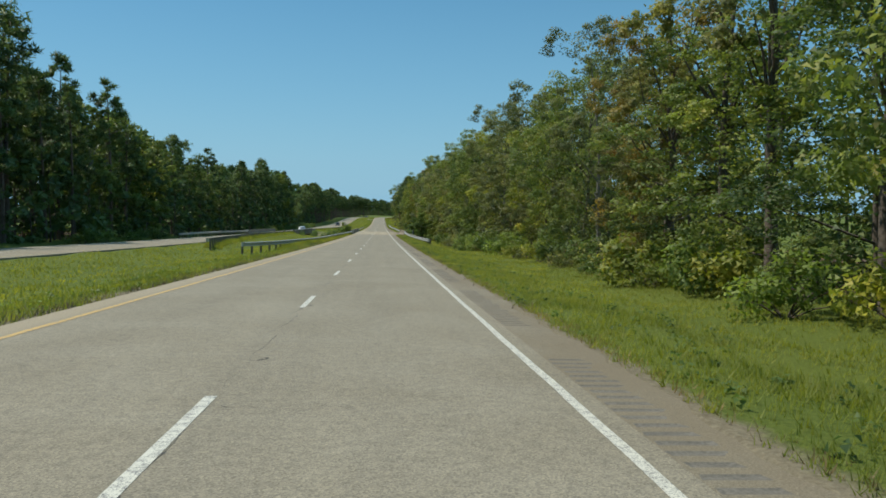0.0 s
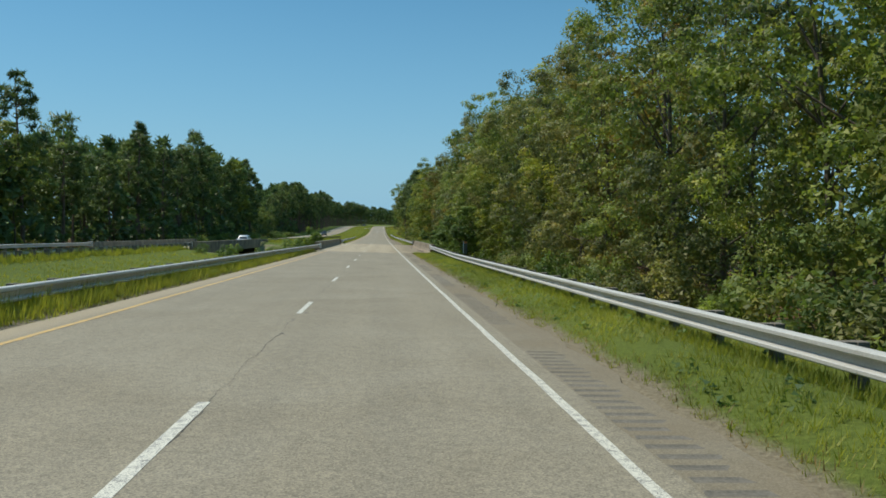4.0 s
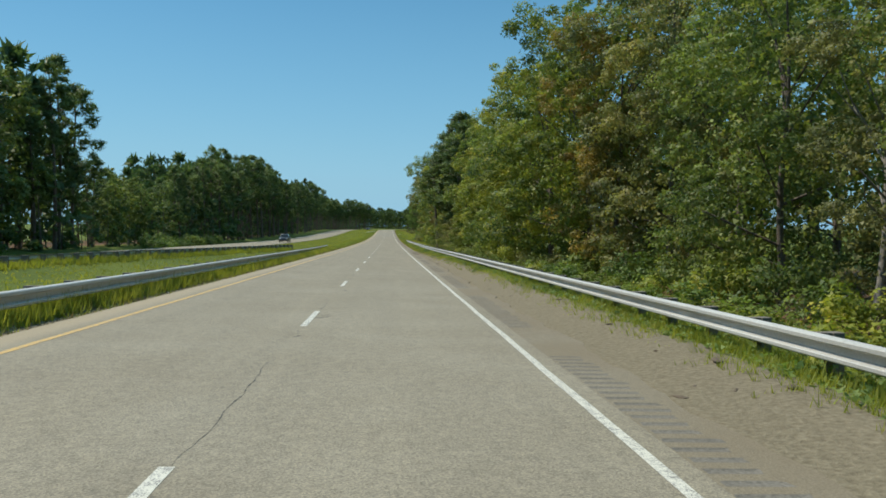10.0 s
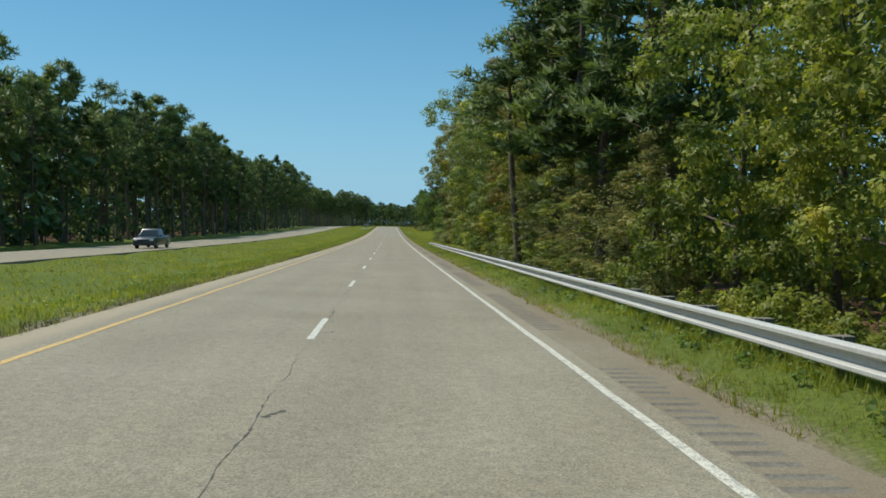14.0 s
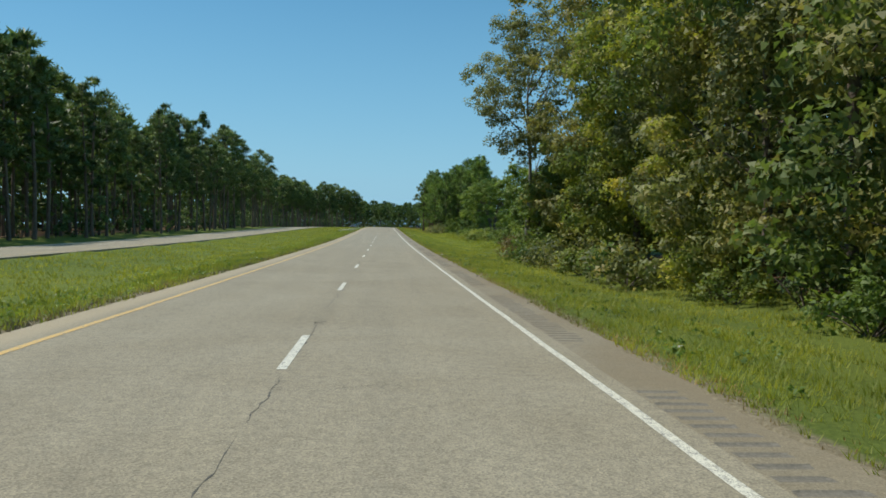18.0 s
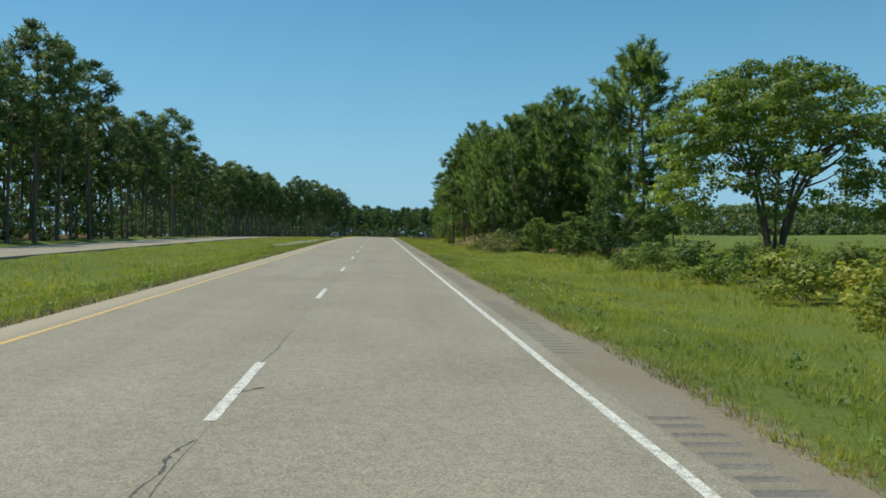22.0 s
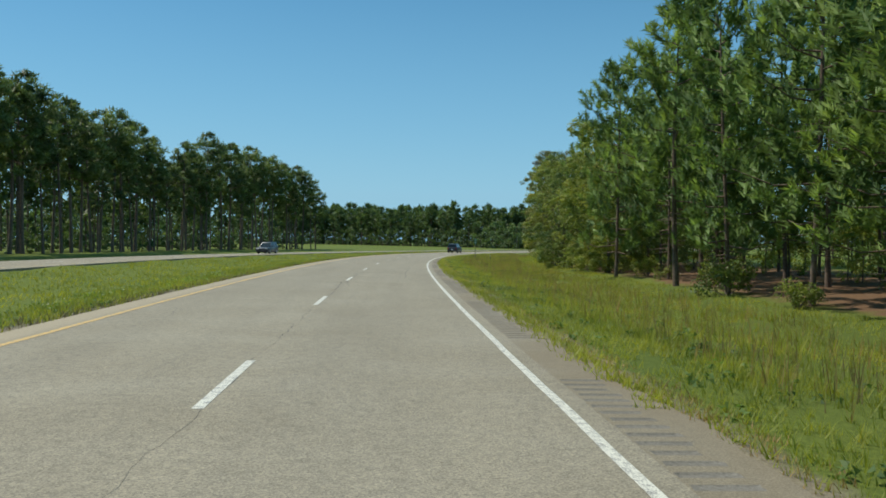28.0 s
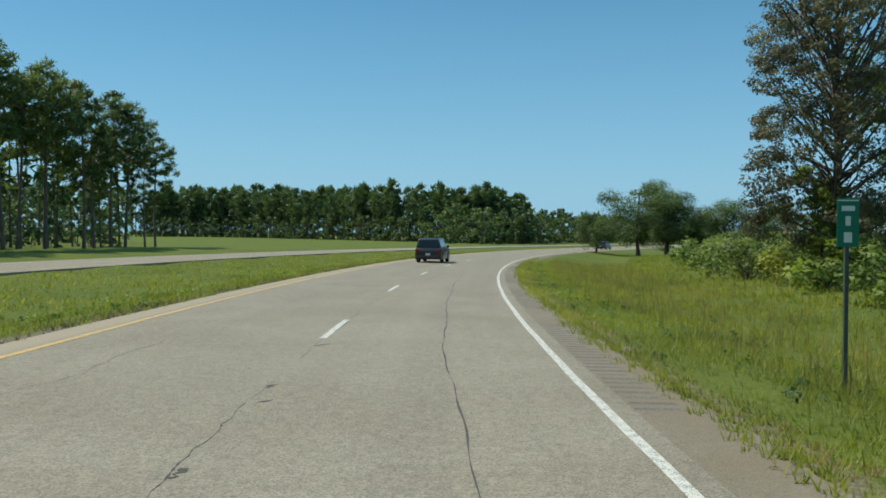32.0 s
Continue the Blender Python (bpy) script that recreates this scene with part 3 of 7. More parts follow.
def rumble(s0, s1):
    """The shoulder strip with milled grooves in groups, their floors darker."""
    cell = np.arange(s0, s1 - 0.3, 0.305)
    rows = (cell[:, None] + np.array([0.0, 0.165, 0.188, 0.272])[None, :]).ravel()
    rows = np.append(rows, s1)
    inside = ((rows - 64.0) % 12.342 < 8.55) & (rows < 850)
    low = np.append(np.tile([0, 0, 1, 1], len(cell)), 0) * inside * (0.8 + 0.2 * np.sin(np.floor(rows / 0.305) * 3.3))
    cols = np.array([3.95, 3.98, 4.03, 4.4, 4.46, 4.6])
    SS, XX = np.meshgrid(rows, cols, indexing="ij")
    XX = XX + (0.03 * np.sin(SS * 9.1 + XX * 3) + 0.04 * np.sin(np.floor(SS / 0.305) * 7.7 + XX * 5)) * np.array([0, 0.4, 0.4, 1, 1, 0])
    zz = crossfall(XX) - 0.012 * low[:, None] * np.array([0, 0, 1, 1, 0, 0])[None, :]
    me = mesh_of("rumble_strip", at(SS, XX, zz).reshape(-1, 3), grid_faces(len(rows), len(cols)))
    vector_layer(me, "lane", np.stack([XX, SS, 0 * SS], -1).reshape(-1, 3))
    me.materials.append(SHOULDER)
    me.materials.append(GROOVE)
    floor = ((low[:-1] + low[1:]) > 0)[:, None] & np.array([0, 1, 1, 1, 0], bool)[None, :]
    me.polygons.foreach_set("material_index", floor.ravel().astype(np.int32))
    return me


for s0, s1 in ((-60, DECK_A), (DECK_B, 900)):
    part("rumble_strip", rumble(s0, s1), None, road, "milled grooves beside the white edge line")
part("asphalt_shoulder", strip("asphalt_shoulder", 899.9, 1290, 2.0, [3.95, 4.6], crossfall, ASPHALT), ASPHALT, road)

road_far = thing("road", pose(0, 0, 0), "pale asphalt carriageway for oncoming traffic beyond the median", "road", kind="structure")
for s0, s1 in ((-60, DECK_A), (DECK_B, 1290)):
    part("asphalt_lanes", strip("asphalt_lanes", s0, s1, 2.0, [-28.5, -26, -23.5, -21, -18.6], crossfall_far, ASPHALT, ragged=0.05), ASPHALT, road_far)


def stripe(name, s0, s1, x, w, mat, parent, lift=0.004, step=1.0, fall=crossfall, wobble=0.0, drift=None):
    rows = np.unique(np.append(np.arange(s0, s1, step), s1))
    off = wobble * (np.sin(rows * 0.9) + np.sin(rows * 2.3)) / 2 + (np.interp(rows, *drift) if drift else 0)
    XX = np.stack([x - w / 2 + off, x + w / 2 + off], 1)
    SS = np.repeat(rows[:, None], 2, 1)
    me = mesh_of(name, at(SS, XX, fall(XX) + lift).reshape(-1, 3), grid_faces(len(rows), 2))
    vector_layer(me, "lane", np.stack([XX, SS, 0 * SS], -1).reshape(-1, 3))
    return part(name, me, mat, parent)


for s0, s1 in ((-60, DECK_A), (DECK_B, 1280)):
    stripe("white_edge_line", s0, s1, 3.66, 0.115, PAINT_WHITE, road, wobble=0.01)
    stripe("yellow_edge_line", s0, s1, -3.7, 0.12, PAINT_YELLOW, road, wobble=0.012, drift=((0, 150, 300, 335, 400, 560, 740), (-0.1, 0.0, 0.08, 0.3, 0.1, 0.0, -0.08)))
    stripe("yellow_edge_line", s0, s1, -19.8, 0.12, PAINT_YELLOW, road_far, fall=crossfall_far, step=4)
    stripe("white_edge_line", s0, s1, -27.2, 0.12, PAINT_WHITE, road_far, fall=crossfall_far, step=4)
DASH_END = 8.1
for k in range(-5, 98):
    s1 = DASH_END + 12.19 * k
    if s1 > DECK_A and s1 - 3.05 < DECK_B:
        continue
    stripe("lane_dash", s1 - 3.05, s1, 0, 0.12, PAINT_WHITE, road)
    stripe("lane_dash", s1 - 3.05, s1, -23.5, 0.12, PAINT_WHITE, road_far, fall=crossfall_far, step=3)


# cracks: the open joint between the lanes, a wandering tarred line, and cross cracks
def crack(points, widths):
    p, w = np.asarray(points, float), np.asarray(widths, float)
    d = np.gradient(p, axis=0)
    d /= np.linalg.norm(d, axis=1)[:, None] + 1e-9
    side = np.stack([d[:, 1], -d[:, 0]], 1) * w[:, None] / 2
    a, b = p - side, p + side
    both = np.stack([a, b], 1)
    return at(both[..., 1], both[..., 0], crossfall(both[..., 0]) + 0.0025).reshape(-1, 3), grid_faces(len(p), 2), both.reshape(-1, 2)


cv, cf, base = [], [], 0
walk_rng = np.random.default_rng(21)


def add_crack(points, widths):
    global base
    v, f, _ = crack(points, widths)
    cv.append(v)
    cf.append(f + base)
    base += len(v)


for s0, s1 in ((-20, DECK_A), (DECK_B, 900)):
    s = s0
    while s < s1 - 2:
        run = walk_rng.uniform(2, 9)
        e = min(s + run, s1)
        ss = np.arange(s, e, 0.07)
        if len(ss) > 6:
            wav = 0.025 * np.sin(ss * 0.83 + s) + 0.018 * np.sin(ss * 2.9 + 2 * s) + np.interp(ss, ss[::3], walk_rng.normal(0, 0.014, len(ss[::3])))
            taper = np.minimum(1, np.minimum(np.arange(len(ss)), np.arange(len(ss))[::-1]) / 6)
            add_crack(np.stack([0.03 + wav, ss], 1), (0.002 + 0.032 * walk_rng.random(len(ss)) ** 2.5 * (0.45 + 0.55 * np.sin(ss * 0.9 + s))) * taper + 0.001)
        s = e + walk_rng.choice([0.2, 0.3, 0.6, 2.5])
    for c in walk_rng.uniform(s0, s1, int((s1 - s0) / 9)):
        # spalled spots beside the joint
        n = walk_rng.integers(4, 9)
        add_crack(np.stack([0.05 + np.cumsum(walk_rng.normal(0.02, 0.035, n)), c + 0.05 * np.arange(n)], 1), walk_rng.uniform(0.01, 0.09, n))
    for _ in range(int((s1 - s0) / 30)):
        c, x0 = walk_rng.uniform(s0, s1), walk_rng.choice([-3.6, -1.8, 0.1, 0.2])
        xx = np.arange(x0, min(3.5, x0 + walk_rng.uniform(0.5, 2.0)), 0.07)
        add_crack(np.stack([xx, c + np.cumsum(walk_rng.normal(0, 0.045, len(xx)))], 1), 0.003 + 0.013 * walk_rng.random(len(xx)) ** 2)
    for _ in range(int((s1 - s0) / 55)):
        c, x0 = walk_rng.uniform(s0, s1), walk_rng.choice([-2.6, 0.3, 0.5, 2.7])
        n = walk_rng.integers(14, 40)
        add_crack(np.stack([x0 + np.cumsum(walk_rng.normal(0, 0.035, n)), c + 0.17 * np.arange(n)], 1), 0.003 + 0.014 * walk_rng.random(n) ** 2)
ss = np.arange(728, 850, 0.25)
add_crack(np.stack([np.interp(ss, [728, 762, 768, 775, 782, 796, 850], [2.35, 2.6, 2.56, 2.47, 2.37, 2.04, 1.8]) + 0.03 * np.sin(ss * 0.7) + 0.012 * np.sin(ss * 2.9), ss], 1), 0.017 + 0.008 * np.sin(ss * 1.7) + 0.007 * np.sin(ss * 5.3))
ss = np.arange(762, 773, 0.1)
add_crack(np.stack([np.interp(ss, [762, 766.8, 767.8, 768.8, 770, 773], [-0.3, -0.29, -0.26, -0.16, -0.09, -0.04]) + 0.02 * np.sin(ss * 9) + 0.012 * np.sin(ss * 23), ss], 1), 0.018 + 0.01 * np.sin(ss * 7) + 0.008 * np.sin(ss * 17))
xx = np.arange(-1.3, -0.25, 0.05)
add_crack(np.stack([xx, 767.7 + 0.04 * np.sin(xx * 11)], 1), 0.008 + 0.006 * np.sin(xx * 31))
# a crazed patch beside the joint
for _ in range(26):
    n = walk_rng.integers(5, 12)
    turn = walk_rng.uniform(0, 3.1) + np.cumsum(walk_rng.normal(0, 0.5, n))
    add_crack(np.stack([walk_rng.uniform(-0.05, 0.5) + np.cumsum(0.05 * np.cos(turn)), walk_rng.uniform(477.5, 479.0) + np.cumsum(0.07 * np.sin(turn))], 1), 0.004 + 0.018 * walk_rng.random(n) ** 2)
for c, e in ((299.0, 306.5), (322.5, 330.0), (549.5, 553.0), (623.5, 631.0), (718.0, 731.0)):
    ss = np.arange(c, e, 0.06)
    add_crack(np.stack([0.0 + np.interp(ss, np.linspace(c, e, 9), walk_rng.normal(0, 0.05, 9)) + walk_rng.normal(0, 0.008, len(ss)), ss], 1), 0.006 + 0.035 * walk_rng.random(len(ss)) ** 2)
ss = np.arange(298.5, 306, 0.06)
add_crack(np.stack([1.9 + 0.05 * np.sin(ss * 1.3) + walk_rng.normal(0, 0.007, len(ss)), ss], 1), 0.004 + 0.02 * walk_rng.random(len(ss)) ** 2)
# ragged dark patching where the asphalt meets the slabs
for e in (DECK_A - 0.25, DECK_A - 0.9, DECK_B + 0.2):
    px_ = np.arange(-4.2, 3.6, 0.12)
    add_crack(np.stack([px_, e + 0.06 * np.sin(px_ * 3.1) + np.cumsum(walk_rng.normal(0, 0.012, len(px_)))], 1), np.maximum(0.006, 0.02 + 0.03 * np.sin(px_ * 2.7 + e) + 0.02 * walk_rng.normal(size=len(px_))))
cracks = part("crack", mesh_of("crack", np.concatenate(cv), np.concatenate(cf)), CRACK, road, "dark open cracks in the asphalt")
tagged(cracks, kind="stuff")

# ---- bridges ----
bridge = thing("bridge", pose(0, 0, 0), "short concrete bridge with a tan deck between parapets", "bridge", kind="structure")
bridge_far = thing("bridge", pose(0, 0, 0), "concrete bridge of the oncoming carriageway beyond the median", "bridge", kind="structure")


def slab(s0, s1, x0, x1, fall, parent, name):
    part(name, strip(name, s0, s1, 1.0, np.linspace(x0, x1, 10), fall, CONCRETE_DECK, thick=0.55), CONCRETE_DECK, parent)


for s0, s1 in ((DECK_A, SPAN_A - 0.02), (SPAN_A + 0.02, 207.2 - 0.02), (207.2 + 0.02, SPAN_B - 0.02), (SPAN_B + 0.02, DECK_B)):
    narrow = s0 < SPAN_A or s0 > SPAN_B - 1
    slab(s0, s1, -4.9, 7.3 if not narrow else 7.4, crossfall, bridge, "approach_slab" if narrow else "deck_panel")
    slab(s0, s1, -28.6, -18.5, crossfall_far, bridge_far, "approach_slab" if narrow else "deck_panel")
for s in (DECK_A, SPAN_A, 207.2, SPAN_B, DECK_B):
    jv = at(np.array([s - 0.02, s + 0.02])[:, None], np.linspace(-4.9, 7.2, 9)[None, :], crossfall(np.linspace(-4.9, 7.2, 9)) + 0.003)
    jm = mesh_of("expansion_joint", jv.reshape(-1, 3), grid_faces(2, 9))
    part("expansion_joint", jm, JOINT, bridge)
stripe("white_edge_line", DECK_A, DECK_B, 3.66, 0.11, PAINT_WHITE, bridge, wobble=0.01)
stripe("yellow_edge_line", DECK_A, DECK_B, -3.73, 0.1, PAINT_FADED, bridge, wobble=0.012)
for s, long in ((182.5, 4.2), (190.6, 3.05), (202.6, 3.05), (215.3, 3.05), (227.5, 3.05)):
    stripe("lane_dash", s - long, s, 0.05, 0.11, PAINT_FADED, bridge)


def parapet_segment(s0, s1, x, face, fall, parent, name="parapet_panel"):
    """A stretch of concrete barrier; face is +1 or -1, the way its sloped foot points."""
    prof = [(0.0, 0.0), (-0.02, 0.08), (0.03, 0.1), (0.14, 0.34), (0.2, 0.78), (0.22, 0.84), (0.26, 0.86), (0.46, 0.86), (0.5, 0.83), (0.5, -0.5), (0.0, -0.5)]
    rows = np.unique(np.append(np.arange(s0, s1, 1.5), s1))
    v = []
    for s in rows:
        for a, z in prof:
            xx = x - face * a
            v.append(at(s, xx, fall(xx) + z))
    n = len(prof)
    faces = [[i * n + j, i * n + (j + 1) % n, (i + 1) * n + (j + 1) % n, (i + 1) * n + j] for i in range(len(rows) - 1) for j in range(n)]
    bm = bmesh.new()
    vs = [bm.verts.new(p) for p in v]
    for f in faces:
        bm.faces.new([vs[i] for i in f])
    bm.faces.new([vs[i] for i in range(n)])
    bm.faces.new([vs[len(vs) - n + i] for i in range(n)])
    bmesh.ops.recalc_face_normals(bm, faces=bm.faces)
    return part(name, bm, CONCRETE_WALL, parent)


def parapet(x, face, fall, label, s0=SPAN_A - 0.2, s1=SPAN_B, group="bridge parapets"):
    p = thing("bridge_parapet", pose(0, 0, 0), label, "parapet", group)
    cuts = np.concatenate([[s0 + 0.5], np.arange(186.85, 229, 6.85), [s1 - 0.5]])
    for a, b in zip(cuts[:-1], cuts[1:]):
        parapet_segment(a + 0.02, b - 0.02, x, face, fall, p)
    for e in (s0, s1):
        o = 1 if e == s0 else -1
        lo, hi = sorted((e, e + o * 0.49))
        xx0, xx1 = sorted((x + face * 0.01, x - face * 0.52))
        v = [at(s, xx, fall(xx) + z) for s in (lo, hi) for xx in (xx0, xx1) for z in (-0.2, 0.87)]
        f = [(0, 1, 3, 2), (4, 6, 7, 5), (0, 4, 5, 1), (2, 3, 7, 6), (1, 5, 7, 3), (0, 2, 6, 4)]
        bm = bmesh.new()
        vs = [bm.verts.new(q) for q in v]
        for q in f:
            bm.faces.new([vs[i] for i in q])
        bmesh.ops.recalc_face_normals(bm, faces=bm.faces)
        bmesh.ops.bevel(bm, geom=list(bm.edges), offset=0.03, segments=2, affect="EDGES")
        part("end_block", bm, CONCRETE_WALL, p)


parapet(7.15, -1, crossfall, "weathered concrete bridge parapet with stained face on the outer edge", 183.3, 230.65)
parapet(-4.85, 1, crossfall, "shaded concrete bridge parapet along the median gap")
parapet(-18.6, -1, crossfall_far, "concrete parapet of the far bridge facing the median")
parapet(-28.5, 1, crossfall_far, "concrete parapet on the far edge of the second bridge")

# ---- guardrails ----
BEAM = [(0.0, 0.158), (0.04, 0.155), (0.088, 0.142), (0.1, 0.126), (0.1, 0.08), (0.088, 0.066), (0.004, 0.046), (-0.006, 0.036), (-0.006, -0.052), (0.004, -0.06), (0.084, -0.074), (0.1, -0.086), (0.1, -0.126), (0.088, -0.142), (0.04, -0.155), (0.0, -0.158)]


def beam_piece(points, face, z_mid, lap=0.0):
    """A length of corrugated rail through (s, x) points."""
    v = []
    for s, x in points:
        for a, z in BEAM:
            xx = x + face * (a + lap)
            v.append(at(s, xx, z_mid(s, x) + z))
    n = len(BEAM)
    return mesh_of("rail_beam", np.array(v).reshape(-1, 3), grid_faces(len(points), n))




def post_meshes():
    bm = box_mesh(-0.075, 0.075, -0.09, 0.09, -0.45, 0.66, bevel=0.012)
    p = bpy.data.meshes.new("post")
    bm.to_mesh(p)
    bm.free()
    p.materials.append(POST_WOOD)
    bm = box_mesh(-0.09, 0.09, -0.07, 0.07, 0.4, 0.69, bevel=0.01)
    b = bpy.data.meshes.new("spacer_block")
    bm.to_mesh(b)
    bm.free()
    b.materials.append(POST_WOOD)
    return p, b


POST, BLOCK = post_meshes()


def guardrail(line, face, label, rub_end=None, rise=((0, 0.36), (1, 0.36)), fan=2.65):
    """line: (s, x) corners; face: +1 if the beam faces right; rise: (s, height of the beam's middle). Posts every 1.9 m."""
    g = thing("guardrail", pose(0, 0, 0), label, "guardrail", "roadside guardrails")
    ls, lx = np.array(line, float).T
    def base_z(s, x):
        return float(np.interp(x, CROSS_X, CROSS_Z)) if abs(x) > 7.5 else -FALL * x - (0.05 if x > 0 else 0.1)
    hs, hz = np.array(rise, float).T
    def mid(s, x):
        return float(np.interp(s, hs, hz)) if len(hs) > 2 else base_z(s, x) + 0.53
    s = ls[0]
    first = ls[0] + (fan if rub_end is not None and abs(ls[0] - rub_end) < 1 else 0)
    last = ls[-1] - (fan if rub_end is not None and abs(ls[-1] - rub_end) < 1 else 0)
    cuts = np.append(np.arange(first, last - 1, 3.81), last)
    for i, (a, b) in enumerate(zip(cuts[:-1], cuts[1:])):
        pts = [(q, float(np.interp(q, ls, lx))) for q in np.linspace(a - 0.12, b + 0.12, 5)]
        part("rail_beam", beam_piece(pts, face, mid, 0.004 * (i % 2)), GALVANISED, g)
    for q in np.arange(ls[0] + 0.4, ls[-1], 1.905):
        x = float(np.interp(q, ls, lx))
        m = road_pose(q, x - face * 0.27, mid(q, x) - 0.5)
        post = part("post", POST, None, g)
        post.matrix_basis = m
        block = part("spacer_block", BLOCK, None, g)
        block.matrix_basis = road_pose(q, x - face * 0.1, mid(q, x) - 0.53)
    for e, way in ((ls[0], -1), (ls[-1], 1)):
        if rub_end is not None and abs(e - rub_end) < 1:
            # three narrow bars fan out from the beam to a plate bolted on the concrete
            q0, q1 = e - way * (fan + 0.15), e
            x0, x1 = float(np.interp(q0, ls, lx)), float(np.interp(q1, ls, lx))
            for za, zb in ((0.095, 0.2), (0.0, 0.0), (-0.095, -0.21)):
                vv = []
                for f in (0, 0.5, 1):
                    q, x = q0 + (q1 - q0) * f, x0 + (x1 - x0) * f
                    z = mid(q0, x0) * (1 - f) + mid(q1, x1) * f + za + (zb - za) * f
                    for ax, az in ((0.0, 0.052), (0.05, 0.048), (0.075, 0.03), (0.075, -0.03), (0.05, -0.048), (0.0, -0.052)):
                        vv.append(at(q, x + face * (ax + 0.012), z + az))
                part("transition_bar", mesh_of("transition_bar", vv, grid_faces(3, 6)), GALVANISED, g)
            vv = [at(q1 + way * ds, x1 + face * dx, mid(q1, x1) + dz) for ds in (-0.03, 0.05) for dx in (-0.06, 0.1) for dz in (-0.3, 0.28)]
            part("end_plate", mesh_of("end_plate", vv, [(0, 1, 3, 2), (4, 6, 7, 5), (0, 4, 5, 1), (2, 3, 7, 6), (1, 5, 7, 3), (0, 2, 6, 4)]), GALVANISED, g)
        else:
            # rounded end piece
            x = float(np.interp(e, ls, lx))
            vv = []
            for k in range(9):
                a = math.pi * k / 8
                for z in (-0.155, 0.155):
                    vv.append(at(e + way * 0.16 * math.sin(a), x + face * 0.04 - face * 0.12 * (1 - math.cos(a)), mid(e, x) + z))
            part("end_piece", mesh_of("end_piece", vv, grid_faces(9, 2), True), GALVANISED, g)
    return g


guardrail([(94.5, 7.35), (105, 7.05), (150, 6.75), (175, 7.1), (183.3, 7.1)], -1, "bright galvanised guardrail on dark posts ahead of the bridge", 183.3, ((94, 0.32), (150, 0.37), (170, 0.4), (180.5, 0.44), (183.3, 0.44)), 4.4)
guardrail([(230.65, 7.1), (236, 7.12), (245, 7.1), (300, 6.75), (340, 6.3), (440.4, 5.95)], -1, "long galvanised guardrail on dark posts past the bridge", 230.65, ((231, 0.44), (236, 0.33), (310, 0.37), (400, 0.36), (430, 0.31), (440.4, 0.18)))
guardrail([(60, -8.5), (67, -7.0), (88, -5.3), (150, -5.1), (183.8, -4.72)], 1, "shaded guardrail along the median ahead of the bridge", 183.8, ((60, 0.5), (90, 0.54), (183, 0.56)))
guardrail([(230.9, -4.72), (245, -5.0), (300, -5.1), (325, -5.3), (339.6, -5.6)], 1, "shaded guardrail along the median past the bridge", 230.9, ((231, 0.56), (300, 0.53), (340, 0.48)))
guardrail(MEDIAN_FAR_A, -1, "guardrail across the median towards the oncoming carriageway", 183.6, ((73, 0.6), (120, 0.62), (183, 0.6)))
guardrail(MEDIAN_FAR_B, -1, "guardrail slanting back across the median grass", 231.2, ((231, 0.58), (300, 0.5), (352, 0.36)))
guardrail([(129, -30.2), (145, -29.2), (183.8, -28.62)], 1, "guardrail on the outer edge of the oncoming carriageway", 183.8, ((129, 0.5), (145, 0.62), (183, 0.6)))

# ---- plants: shapes ----
def tube(points, radii, sides=6):
    p, r = np.asarray(points, float), np.asarray(radii, float)
    d = np.gradient(p, axis=0)
    d /= np.linalg.norm(d, axis=1)[:, None] + 1e-9
    ref = np.where(np.abs(d[:, 2:3]) > 0.9, np.array([[1.0, 0, 0]]), np.array([[0, 0, 1.0]]))
    a = np.cross(d, ref)
    a /= np.linalg.norm(a, axis=1)[:, None]
    b = np.cross(d, a)
    t = np.linspace(0, 2 * np.pi, sides, endpoint=False)
    v = p[:, None] + r[:, None, None] * (a[:, None] * np.cos(t)[None, :, None] + b[:, None] * np.sin(t)[None, :, None])
    n = len(p)
    i = np.arange(n - 1)[:, None] * sides
    j = np.arange(sides)[None, :]
    k = (np.arange(sides)[None, :] + 1) % sides
    f = np.stack([i + j, i + k, i + sides + k, i + sides + j], -1).reshape(-1, 4)
    return v.reshape(-1, 3), f


def join(pieces):
    v, f, n = [], [], 0
    for a, b in pieces:
        v.append(a)
        f.append(b + n)
        n += len(a)
    return np.concatenate(v), np.concatenate(f)


def unit(v):
    return v / (np.linalg.norm(v, axis=-1, keepdims=True) + 1e-9)


